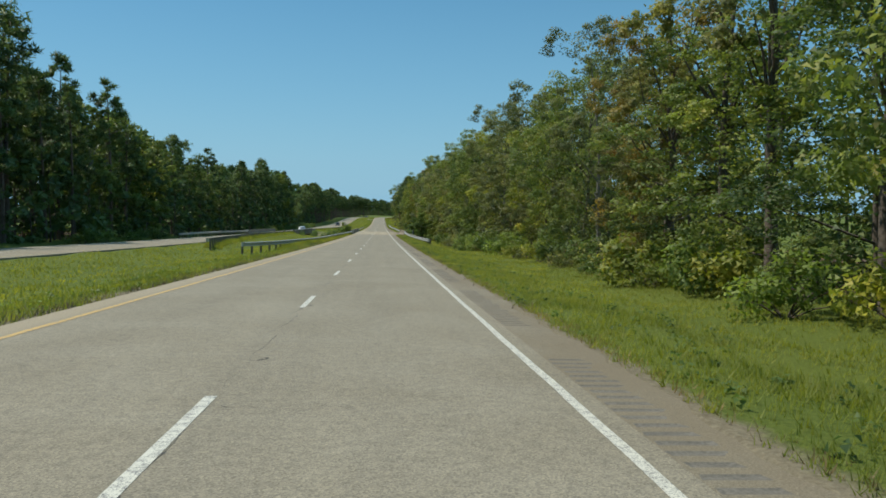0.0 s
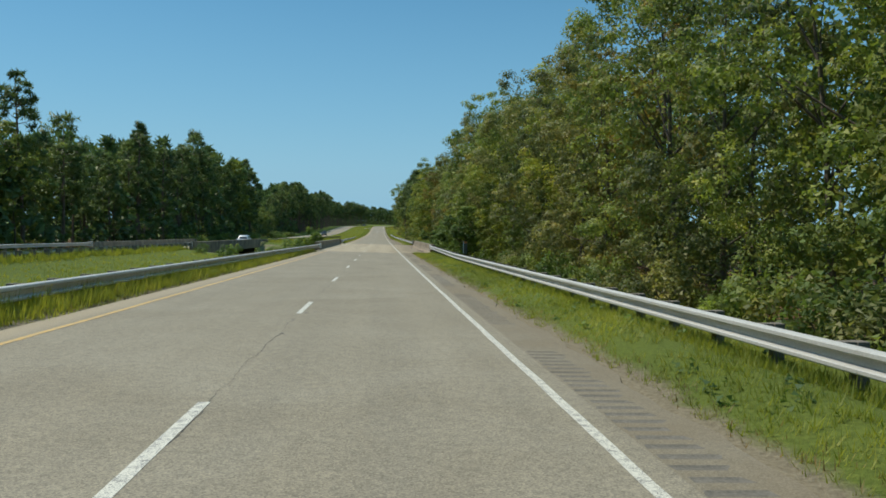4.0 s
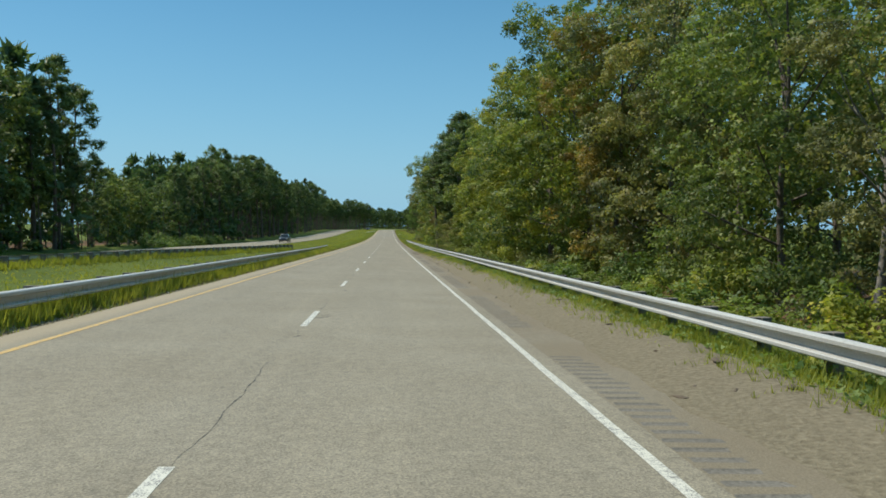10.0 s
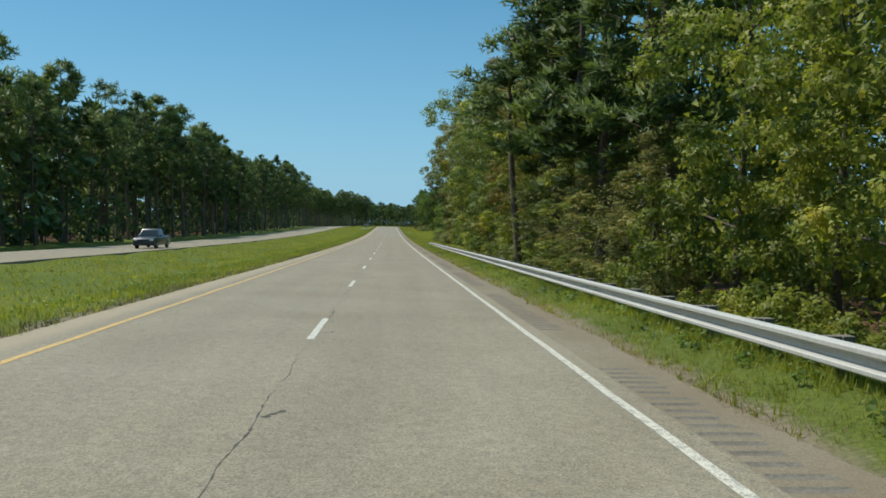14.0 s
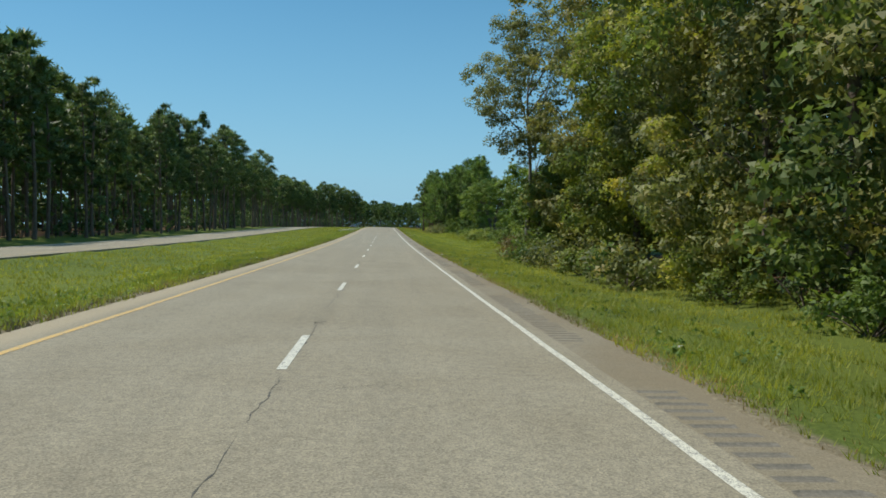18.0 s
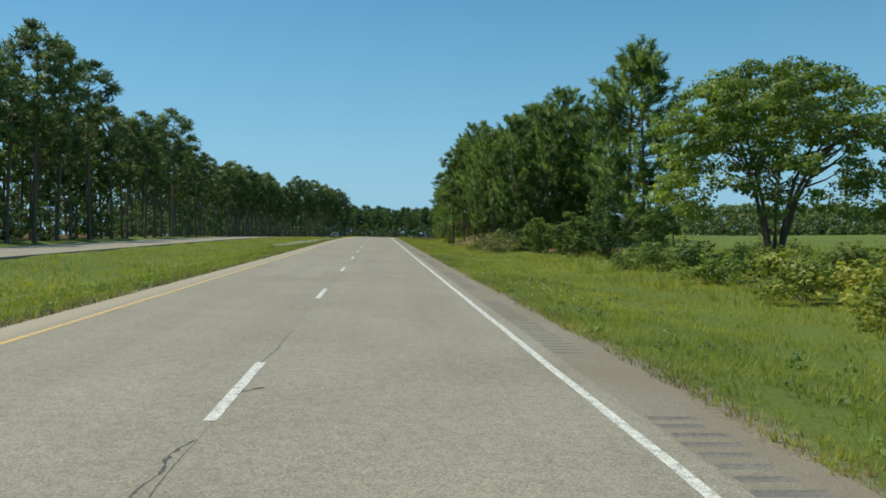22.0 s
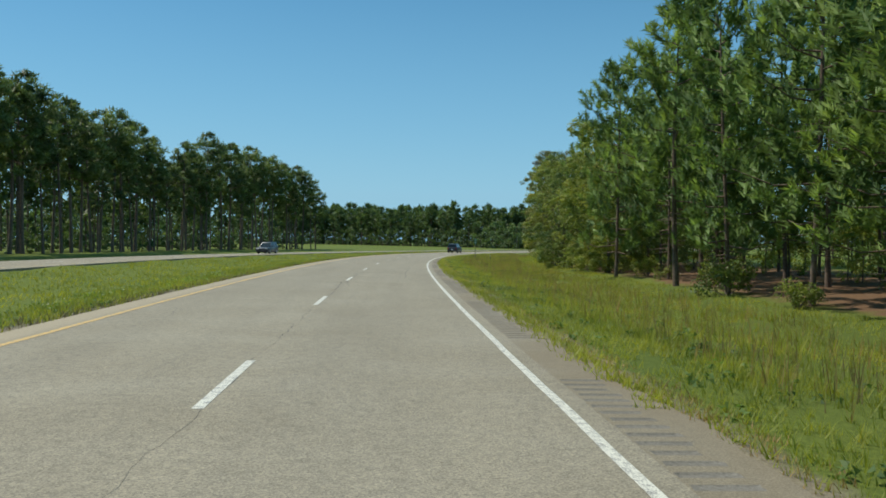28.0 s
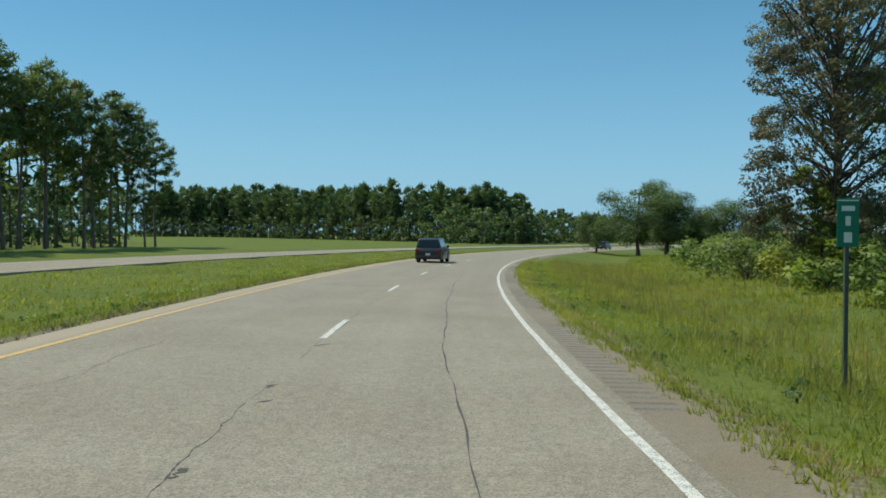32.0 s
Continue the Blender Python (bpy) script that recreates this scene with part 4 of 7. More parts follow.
def leaves(centres, radii, per, length, width, r, squash=0.75, out=1.0, up=0.8):
    """Small folded leaf sprays on the skins of many clumps."""
    c = np.repeat(np.asarray(centres, float), per, 0)
    rad = np.repeat(np.asarray(radii, float), per)
    d = unit(r.normal(size=(len(c), 3)))
    pos = c + d * (rad * (0.5 + 0.45 * r.random(len(c))))[:, None] * np.array([1, 1, squash])
    nrm = unit(out * d + 0.8 * r.normal(size=d.shape) + np.array([0, 0, up]))
    nrm = nrm * np.where((nrm * d).sum(-1) < 0, -1.0, 1.0)[:, None]
    a = unit(np.cross(nrm, r.normal(size=d.shape)))
    b = np.cross(nrm, a)
    k = (0.7 + 0.5 * r.random(len(c)))[:, None]
    L, W = length * k / 2, width * k / 2
    v = np.stack([pos - a * L, pos - b * W + nrm * L * 0.25, pos + a * L, pos + b * W + nrm * L * 0.25], 1)
    soft = unit(0.9 * d + 0.6 * nrm + np.array([0, 0, 0.15]))
    if length < 0.6:
        v = np.stack([pos - a * L, pos - b * W + a * L * 0.6, pos + b * W + a * L * 0.6], 1)
        return np.concatenate([v.reshape(-1, 3), np.repeat(soft, 3, 0)], 1), np.arange(len(c) * 3).reshape(-1, 3)
    return np.concatenate([v.reshape(-1, 3), np.repeat(soft, 4, 0)], 1), np.arange(len(c) * 4).reshape(-1, 4)


def needles(centres, radii, per, length, width, r, squash=0.8):
    """Pointed tufts that stand out from each clump."""
    c = np.repeat(np.asarray(centres, float), per, 0)
    rad = np.repeat(np.asarray(radii, float), per)
    d = unit(r.normal(size=(len(c), 3)) + np.array([0, 0, 0.25]))
    pos = c + d * (rad * (0.3 + 0.75 * r.random(len(c))))[:, None] * np.array([1, 1, squash])
    a = unit(d + 0.55 * r.normal(size=d.shape) + np.array([0, 0, 0.3]))
    b = unit(np.cross(a, r.normal(size=d.shape)))
    k = (0.6 + 0.8 * r.random(len(c)))[:, None]
    base = pos - a * length * k * 0.4
    v = np.stack([base - b * width * k, base + b * width * k, pos + a * length * k * 0.6], 1)
    face = np.cross(v[:, 1] - v[:, 0], v[:, 2] - v[:, 0])
    v = np.where((face * d).sum(-1)[:, None, None] < 0, v[:, [1, 0, 2]], v)
    soft = unit(0.9 * d + 0.4 * unit(np.cross(v[:, 1] - v[:, 0], v[:, 2] - v[:, 0])))
    return np.concatenate([v.reshape(-1, 3), np.repeat(soft, 3, 0)], 1), np.arange(len(c) * 3).reshape(-1, 3)


def broadleaf(seed, H=18.0, R=4.2, low=0.06, clumps=70, per=60, length=0.34, width=0.2, airy=0.0, limbs=16, core=0, sides=6, tight=False):
    """A trunk with limbs, and a crown of lobes, each lobe a cluster of leafy clumps."""
    r = np.random.default_rng(seed)
    lean = r.normal(0, 0.35, 2)
    tz = np.linspace(0, H * 0.9, 9)
    trunk = np.stack([lean[0] * (tz / H) ** 2 * 2 + 0.12 * np.sin(tz * 0.6 + seed), lean[1] * (tz / H) ** 2 * 2 + 0.12 * np.cos(tz * 0.5), tz - 0.3], 1)
    wood = [tube(trunk, np.interp(tz, [0, 0.6, H * 0.9], [0.3, 0.21, 0.03]), sides)]
    lobes = max(6, clumps // (12 if tight else 7))
    t = low + (0.97 - low) * (np.arange(lobes) + r.random(lobes)) / lobes
    bulge = np.interp(t, [0, 0.15, 0.4, 0.65, 0.85, 0.95, 1.0], [0.55, 0.8, 0.98, 1.0, 0.78, 0.5, 0.15])
    ang = np.arange(lobes) * 2.4 + r.normal(0, 0.5, lobes)
    rad = R * bulge * (0.5 + 0.42 * r.random(lobes))
    lc = np.stack([rad * np.cos(ang), rad * np.sin(ang), t * H], 1)
    who = r.integers(0, lobes, clumps)
    d = unit(r.normal(size=(clumps, 3)) + np.stack([np.cos(ang[who]), np.sin(ang[who]), np.full(clumps, 0.25)], 1) * 0.7)
    c = lc[who] + d * (R * (0.24 + 0.14 * r.random(clumps)))[:, None] * np.array([1, 1, 0.8 if tight else 1])
    c[:, 2] = np.clip(c[:, 2], 0.35, H * 1.0)
    size = R * ((0.095 + 0.075 * r.random(clumps)) if tight else (0.18 + 0.16 * r.random(clumps))) * (1 - 0.3 * airy)
    for p in (c, lc):
        p[:, 0] += np.interp(p[:, 2], trunk[:, 2], trunk[:, 0])
        p[:, 1] += np.interp(p[:, 2], trunk[:, 2], trunk[:, 1])
    for i in r.choice(clumps, min(limbs, clumps), replace=False):
        z0 = max(0.6, c[i, 2] * (0.5 + 0.2 * r.random()))
        s0 = np.array([np.interp(z0, trunk[:, 2], trunk[:, 0]), np.interp(z0, trunk[:, 2], trunk[:, 1]), z0])
        mid = (s0 + c[i]) / 2 + r.normal(0, 0.25, 3) + np.array([0, 0, -0.2])
        wood.append(tube(np.array([s0, mid, mid * 0.4 + c[i] * 0.6]), [0.075, 0.045, 0.012], 4))
    crown = leaves(c, size, per, length, width, r, 0.62 if tight else 0.85, 1.3)
    if core:
        # inner leaves that close the crown
        m = core * 24
        h = low + (0.92 - low) * r.random(m)
        b, q = r.random(m) * 6.28, R * 0.52 * np.sqrt(r.random(m)) * np.interp(h, [0, 0.15, 0.65, 0.9, 1.0], [0.6, 0.85, 1.0, 0.6, 0.2])
        inner = np.stack([q * np.cos(b), q * np.sin(b), h * H], 1)
        inner[:, 0] += np.interp(inner[:, 2], trunk[:, 2], trunk[:, 0])
        inner[:, 1] += np.interp(inner[:, 2], trunk[:, 2], trunk[:, 1])
        crown = join([crown, leaves(lc * np.array([0.9, 0.9, 1]), np.full(lobes, R * 0.24), core, length * 1.15, width * 1.3, r, 0.9), leaves(inner, np.full(m, 0.4), 1, length * 1.5, width * 1.8, r, 0.9)])
    return join(wood), crown


def pine(seed, H=20.0, R=3.0, bare=0.5, clumps=46, per=30, length=0.8, width=0.12, size=0.85, limbs=True, stout=1.0):
    r = np.random.default_rng(seed)
    tz = np.linspace(0, H * 0.97, 10)
    trunk = np.stack([0.25 * np.sin(tz * 0.16 + seed), 0.25 * np.cos(tz * 0.13 + seed * 2), tz - 0.3], 1)
    wood = [tube(trunk, np.interp(tz, [0, 1, H * 0.6, H * 0.97], np.array([0.24, 0.19, 0.13, 0.03]) * stout), 7)]
    t = bare + (1 - bare) * r.random(clumps)
    u = (t - bare) / (1 - bare)
    prof = np.interp(u, [0, 0.15, 0.45, 0.8, 1], [0.6, 0.95, 1.0, 0.7, 0.16])
    ang = r.random(clumps) * 2 * np.pi
    rad = R * prof * (0.25 + 0.75 * np.sqrt(r.random(clumps)))
    c = np.stack([rad * np.cos(ang), rad * np.sin(ang), t * H + 0.15 * rad], 1)
    c[:, 0] += np.interp(c[:, 2], trunk[:, 2], trunk[:, 0])
    c[:, 1] += np.interp(c[:, 2], trunk[:, 2], trunk[:, 1])
    for i in range(0, clumps if limbs else 0, 4):
        z0 = c[i, 2] - 0.35 * rad[i] - 0.2
        s0 = np.array([np.interp(z0, trunk[:, 2], trunk[:, 0]), np.interp(z0, trunk[:, 2], trunk[:, 1]), z0])
        wood.append(tube(np.array([s0, (s0 + c[i]) / 2 - np.array([0, 0, 0.1]), c[i]]), [0.05, 0.035, 0.012], 4))
    for k in range(6 if limbs else 0):
        z0, a = H * bare * (0.45 + 0.5 * r.random()), r.random() * 6.28
        s0 = np.array([np.interp(z0, trunk[:, 2], trunk[:, 0]), np.interp(z0, trunk[:, 2], trunk[:, 1]), z0])
        wood.append(tube(np.array([s0, s0 + np.array([np.cos(a), np.sin(a), -0.1]) * (0.6 + r.random())]), [0.03, 0.008], 4))
    return join(wood), needles(c, size * (0.7 + 0.6 * r.random(clumps)) * R / 3, per, length, width, r)


def brushes(tips, axes, per, reach, length, width, r):
    """Upturned twig ends: needles all round a short axis, leaning forward."""
    p, a = np.repeat(tips, per, 0), np.repeat(unit(axes), per, 0)
    side = unit(np.cross(a, r.normal(size=a.shape)))
    pos = p + a * (reach * (r.random(len(p)) - 0.5))[:, None]
    d = unit(0.7 * a + side)
    b = unit(np.cross(d, a + 0.3 * r.normal(size=a.shape)))
    k = (0.7 + 0.6 * r.random(len(p)))[:, None]
    v = np.stack([pos - b * width * k, pos + b * width * k, pos + d * length * k], 1)
    flip = (np.cross(v[:, 1] - v[:, 0], v[:, 2] - v[:, 0]) * side).sum(-1) < 0
    v = np.where(flip[:, None, None], v[:, [1, 0, 2]], v)
    soft = unit(0.8 * side + 0.5 * a + 0.3 * unit(np.cross(v[:, 1] - v[:, 0], v[:, 2] - v[:, 0])))
    return np.concatenate([v.reshape(-1, 3), np.repeat(soft, 3, 0)], 1), np.arange(len(p) * 3).reshape(-1, 3)


def bushy_pine(seed, H=14.0, R=3.2, bare=0.2, boughs=54, tufts=6, per=32, stout=0.7):
    """A pine with whorled boughs that end in upturned tufts of needles."""
    r = np.random.default_rng(seed)
    tz = np.linspace(0, H * 0.97, 10)
    trunk = np.stack([0.2 * np.sin(tz * 0.2 + seed), 0.2 * np.cos(tz * 0.17 + seed * 2), tz - 0.3], 1)
    wood = [tube(trunk, np.interp(tz, [0, 1, H * 0.6, H * 0.97], np.array([0.24, 0.19, 0.13, 0.03]) * stout), 7)]
    t = bare + (0.99 - bare) * (np.arange(boughs) + r.random(boughs)) / boughs
    u = (t - bare) / (1 - bare)
    reach = R * np.interp(u, [0, 0.12, 0.4, 0.75, 0.92, 1], [0.7, 0.95, 1.0, 0.68, 0.4, 0.12]) * (0.55 + 0.45 * r.random(boughs))
    ang = np.arange(boughs) * 2.4 + r.normal(0, 0.4, boughs)
    tips, axes = [], []
    for i in range(boughs):
        out = np.array([np.cos(ang[i]), np.sin(ang[i]), 0])
        z0 = t[i] * H
        s0 = np.array([np.interp(z0, trunk[:, 2], trunk[:, 0]), np.interp(z0, trunk[:, 2], trunk[:, 1]), z0])
        end = s0 + out * reach[i] + np.array([0, 0, reach[i] * np.interp(u[i], [0, 1], [0.1, 0.75])])
        mid = (s0 + end) / 2 - np.array([0, 0, 0.12 * reach[i]])
        if i % 2 == 0:
            wood.append(tube(np.array([s0, mid, end]), [0.045, 0.03, 0.01], 4))
        f = np.sqrt(r.random(tufts)) * 0.85 + 0.2
        across = np.cross(out, [0, 0, 1])
        q = s0 + (end - s0) * f[:, None] + across * r.normal(0, 0.22, tufts)[:, None] * (0.4 + reach[i]) * 0.6 + np.stack([np.zeros(tufts), np.zeros(tufts), r.normal(0.1, 0.22, tufts)], 1)
        tips.append(q)
        axes.append(out * 0.55 + np.array([0, 0, 0.85]) + r.normal(0, 0.3, (tufts, 3)))
    for k in range(7):
        z0, a = H * bare * (0.4 + 0.55 * r.random()) + 0.4, r.random() * 6.28
        s0 = np.array([np.interp(z0, trunk[:, 2], trunk[:, 0]), np.interp(z0, trunk[:, 2], trunk[:, 1]), z0])
        wood.append(tube(np.array([s0, s0 + np.array([np.cos(a), np.sin(a), -0.1]) * (0.6 + r.random())]), [0.03, 0.008], 4))
    return join(wood), brushes(np.concatenate(tips), np.concatenate(axes), per, 0.6, 0.36, 0.04, r)


def shrub(seed, H=2.0, R=1.6, clumps=16, per=34, length=0.27, width=0.16):
    r = np.random.default_rng(seed)
    ang, rr = r.random(clumps) * 6.28, np.sqrt(r.random(clumps))
    c = np.stack([R * 0.8 * rr * np.cos(ang), R * 0.8 * rr * np.sin(ang), H * (0.22 + 0.6 * r.random(clumps)) * (1 - 0.45 * rr ** 2)], 1)
    wood = [tube(np.array([[0, 0, -0.1], c[i] * 0.5 + np.array([0, 0, 0.05]), c[i]]), [0.025, 0.018, 0.006], 4) for i in range(0, clumps, 2)]
    return join(wood), leaves(c, 0.32 * R * (0.7 + 0.6 * r.random(clumps)), per, length, width, r, 0.9)


def bare_tree(seed, H=15.0, R=3.5):
    """A thin crown: long fine limbs and few leaves."""
    wood, crown = broadleaf(seed, H, R, 0.12, 560, 84, 0.15, 0.1, 0.1, 60, 60, tight=True)
    r = np.random.default_rng(seed + 1)
    extra = [wood]
    for k in range(80):
        z0, a = H * (0.25 + 0.6 * r.random()), r.random() * 6.28
        reach = R * (0.5 + 0.6 * r.random()) * np.interp(z0 / H, [0.2, 0.5, 1], [0.8, 1, 0.45])
        s0 = np.array([0, 0, z0])
        m = s0 + np.array([np.cos(a) * reach * 0.5, np.sin(a) * reach * 0.5, reach * 0.45])
        e = m + np.array([np.cos(a) * reach * 0.5, np.sin(a) * reach * 0.5, reach * 0.55])
        extra.append(tube(np.array([s0, m, e]), [0.06, 0.035, 0.008], 4))
    return join(extra), crown


def spreading_tree(seed, H=9.8, R=5.2):
    """Several stems that fan out under a broad crown of flat leafy layers."""
    r = np.random.default_rng(seed)
    wood, c = [], []
    for k in range(7):
        a, reach = k * 0.9 + r.normal(0, 0.2), R * (0.25 + 0.5 * r.random())
        top = np.array([np.cos(a) * reach, np.sin(a) * reach, H * (0.62 + 0.22 * r.random())])
        mid = top * np.array([0.35, 0.35, 0.5]) + r.normal(0, 0.12, 3)
        stem = np.array([[0.14 * np.cos(a), 0.14 * np.sin(a), -0.3], mid * 0.45, mid, (mid + top) / 2 + np.array([0, 0, 0.25]), top])
        wood.append(tube(stem, [0.11, 0.1, 0.085, 0.06, 0.02], 6))
        for j in range(8):
            f = 0.42 + 0.5 * r.random()
            p0 = mid + (top - mid) * (f - 0.3)
            b = a + r.normal(0, 1.0)
            q = p0 + np.array([np.cos(b), np.sin(b), 0.35 + 0.4 * r.random()]) * R * (0.22 + 0.25 * r.random())
            wood.append(tube(np.array([p0, (p0 + q) / 2 + np.array([0, 0, -0.1]), q]), [0.05, 0.035, 0.01], 4))
    n = 430
    a, u = r.random(n) * 6.283, np.sqrt(r.random(n))
    z = H * (0.97 - 0.3 * u ** 2.2 - 0.34 * r.random(n) ** 1.6)
    low_rim = (u > 0.62) & (r.random(n) < 0.45)
    z = np.where(low_rim, H * (0.26 + 0.42 * r.random(n)), z)
    c = np.stack([R * u * np.cos(a), R * u * np.sin(a), z], 1)
    return join(wood), leaves(c, 0.45 + 0.32 * r.random(n), 76, 0.22, 0.15, r, 0.5)


def kind_of(name, made, bark, leaf):
    (wv, wf), (lv, lf) = made
    w, c = mesh_of("trunk", wv, wf, True), mesh_of("crown", lv[:, :3], lf, True)
    vector_layer(c, "custom_normal", lv[:, 3:])
    w.materials.append(bark)
    c.materials.append(leaf)
    return w, c


def plant(name, shape, s, x, size, label, category, group, turn=0.0, lift=0.0, spread=1.0, xyz=None, stem="trunk"):
    p = Vector(xyz) if xyz is not None else ground_at(s, x, lift)
    e = thing(name, Matrix.LocRotScale(p, Euler((0, 0, turn)), Vector((size * spread, size * spread, size))), label, category, group)
    part(stem, shape[0], None, e)
    part("crown", shape[1], None, e)
    return e


def nearest(X, Y):
    """Road coordinates of a world point."""
    i = int(np.argmin((LINE_X - X) ** 2 + (LINE_Y - Y) ** 2))
    a = HEAD[i]
    return float(STEP[i]), float((X - LINE_X[i]) * np.cos(a) - (Y - LINE_Y[i]) * np.sin(a))


OAK = [kind_of("oak", broadleaf(seed, 18, R, low, 236, 88, leaf_l * 0.86, leaf_w * 0.86, airy, 10, core, tight=True), bark, leaf) for seed, R, low, leaf_l, leaf_w, airy, core, bark, leaf in (
    (11, 5.6, 0.05, 0.25, 0.19, 0, 70, BARK, LEAF_MIXED), (12, 5.1, 0.07, 0.24, 0.18, 0, 70, BARK, LEAF_OLIVE), (13, 5.8, 0.08, 0.24, 0.18, 0, 70, BARK, LEAF_MIXED),
    (14, 5.2, 0.04, 0.25, 0.19, 0, 70, BARK, LEAF_BRIGHT), (15, 4.4, 0.1, 0.22, 0.15, 0.1, 50, GREY_BARK, LEAF_GREY), (16, 5.3, 0.05, 0.24, 0.18, 0, 70, BARK, LEAF_OLIVE),
    (18, 4.9, 0.06, 0.24, 0.18, 0, 70, BARK, LEAF_TURNING))]
SLENDER = [kind_of("slender", broadleaf(seed, 18, 3.0, 0.42, 90, 60, 0.2, 0.14, 0.2, 12, 10, tight=True), BARK, leaf) for seed, leaf in ((24, LEAF_GREY), (25, LEAF_OLIVE))]
LOW_WALL = [broadleaf(33, 18, 5.0, 0.03, 34, 4, 2.0, 1.35, 0, 1, sides=3), broadleaf(34, 18, 4.6, 0.03, 32, 4, 2.0, 1.35, 0, 1, sides=3)]
BACK_OAK = [broadleaf(31, 18, 4.8, 0.05, 64, 24, 0.56, 0.44, 0, 3), broadleaf(32, 18, 4.4, 0.03, 62, 24, 0.56, 0.44, 0, 3)]
PINES = [kind_of("pine", pine(41, 20, 2.9, 0.42, 62, 58, 0.5, 0.075, 0.72), PINE_BARK, NEEDLE), kind_of("pine", pine(42, 20, 2.6, 0.3, 66, 58, 0.5, 0.075, 0.7), PINE_BARK, NEEDLE),
         kind_of("pine", pine(43, 20, 3.2, 0.5, 58, 58, 0.5, 0.075, 0.74), PINE_BARK, NEEDLE), kind_of("pine", pine(44, 20, 2.4, 0.22, 66, 58, 0.5, 0.075, 0.68), PINE_BARK, NEEDLE)]
WALL_TREES = [kind_of("oak", broadleaf(51, 18, 4.4, 0.06, 150, 38, 0.38, 0.28, 0, 6, 30, tight=True), BARK, LEAF_MIXED), kind_of("oak", broadleaf(52, 18, 4.0, 0.08, 140, 38, 0.38, 0.28, 0, 6, 30, tight=True), GREY_BARK, LEAF_MIXED)]
HIGH_PINES = [kind_of("pine", pine(45, 20, 3.2, 0.5, 64, 60, 0.48, 0.08, 0.72), PINE_BARK, NEEDLE), kind_of("pine", pine(46, 20, 3.5, 0.58, 60, 60, 0.48, 0.08, 0.74), PINE_BARK, NEEDLE),
              kind_of("pine", pine(47, 20, 2.9, 0.44, 64, 60, 0.48, 0.08, 0.7), PINE_BARK, NEEDLE)]
BACK_PINE = [pine(61, 20, 3.2, 0.36, 32, 11, 1.4, 0.32, 1.15, False), pine(62, 20, 2.9, 0.46, 30, 11, 1.4, 0.32, 1.15, False)]
YOUNG = [kind_of("pine", bushy_pine(71, 14, 3.5, 0.12, 66, 8, 27, 0.6), PINE_BARK, NEEDLE_LIT), kind_of("pine", bushy_pine(72, 14, 3.2, 0.2, 62, 8, 27, 0.55), PINE_BARK, NEEDLE_LIT),
         kind_of("pine", bushy_pine(73, 14, 3.6, 0.3, 58, 9, 27, 0.7), PINE_BARK, NEEDLE_LIT)]
SHRUB_SHAPES = [shrub(81, 2.0, 1.6, 18, 64, 0.19, 0.125), shrub(82, 2.2, 1.7, 20, 64, 0.19, 0.125), shrub(83, 1.6, 1.8, 18, 64, 0.18, 0.115), shrub(84, 1.8, 1.6, 18, 64, 0.2, 0.135)]
SHRUB = [kind_of("shrub", made, BARK, leaf) for made, leaf in zip(SHRUB_SHAPES, (LEAF_VINE, LEAF_MIXED, LEAF_OLIVE, LEAF_BRIGHT))]
VINE_MOUND = [kind_of("vine", broadleaf(91, 7, 2.9, 0.02, 130, 80, 0.19, 0.14, 0, 8, 80, tight=True), BARK, LEAF_VINE), kind_of("vine", broadleaf(92, 7, 3.2, 0.02, 130, 80, 0.19, 0.14, 0, 8, 80, tight=True), BARK, LEAF_VINE)]
DULL = kind_of("shrub", shrub(87, 1.8, 1.5, 18, 60, 0.16, 0.09), BARK, LEAF_DULL)
FEATHERY = kind_of("oak", broadleaf(17, 18, 4.6, 0.4, 300, 80, 0.2, 0.12, 0.1, 14, 40, tight=True), GREY_BARK, LEAF_GREY)
BARE = kind_of("bare", bare_tree(95, 15.6, 3.7), BARK, LEAF_TWIG)
SPREADING = kind_of("spreading", spreading_tree(98), BARK, LEAF_VINE)
ROUND = kind_of("round", broadleaf(97, 9, 3.7, 0.2, 110, 170, 0.17, 0.12, 0, 12, 80), BARK, NEEDLE)

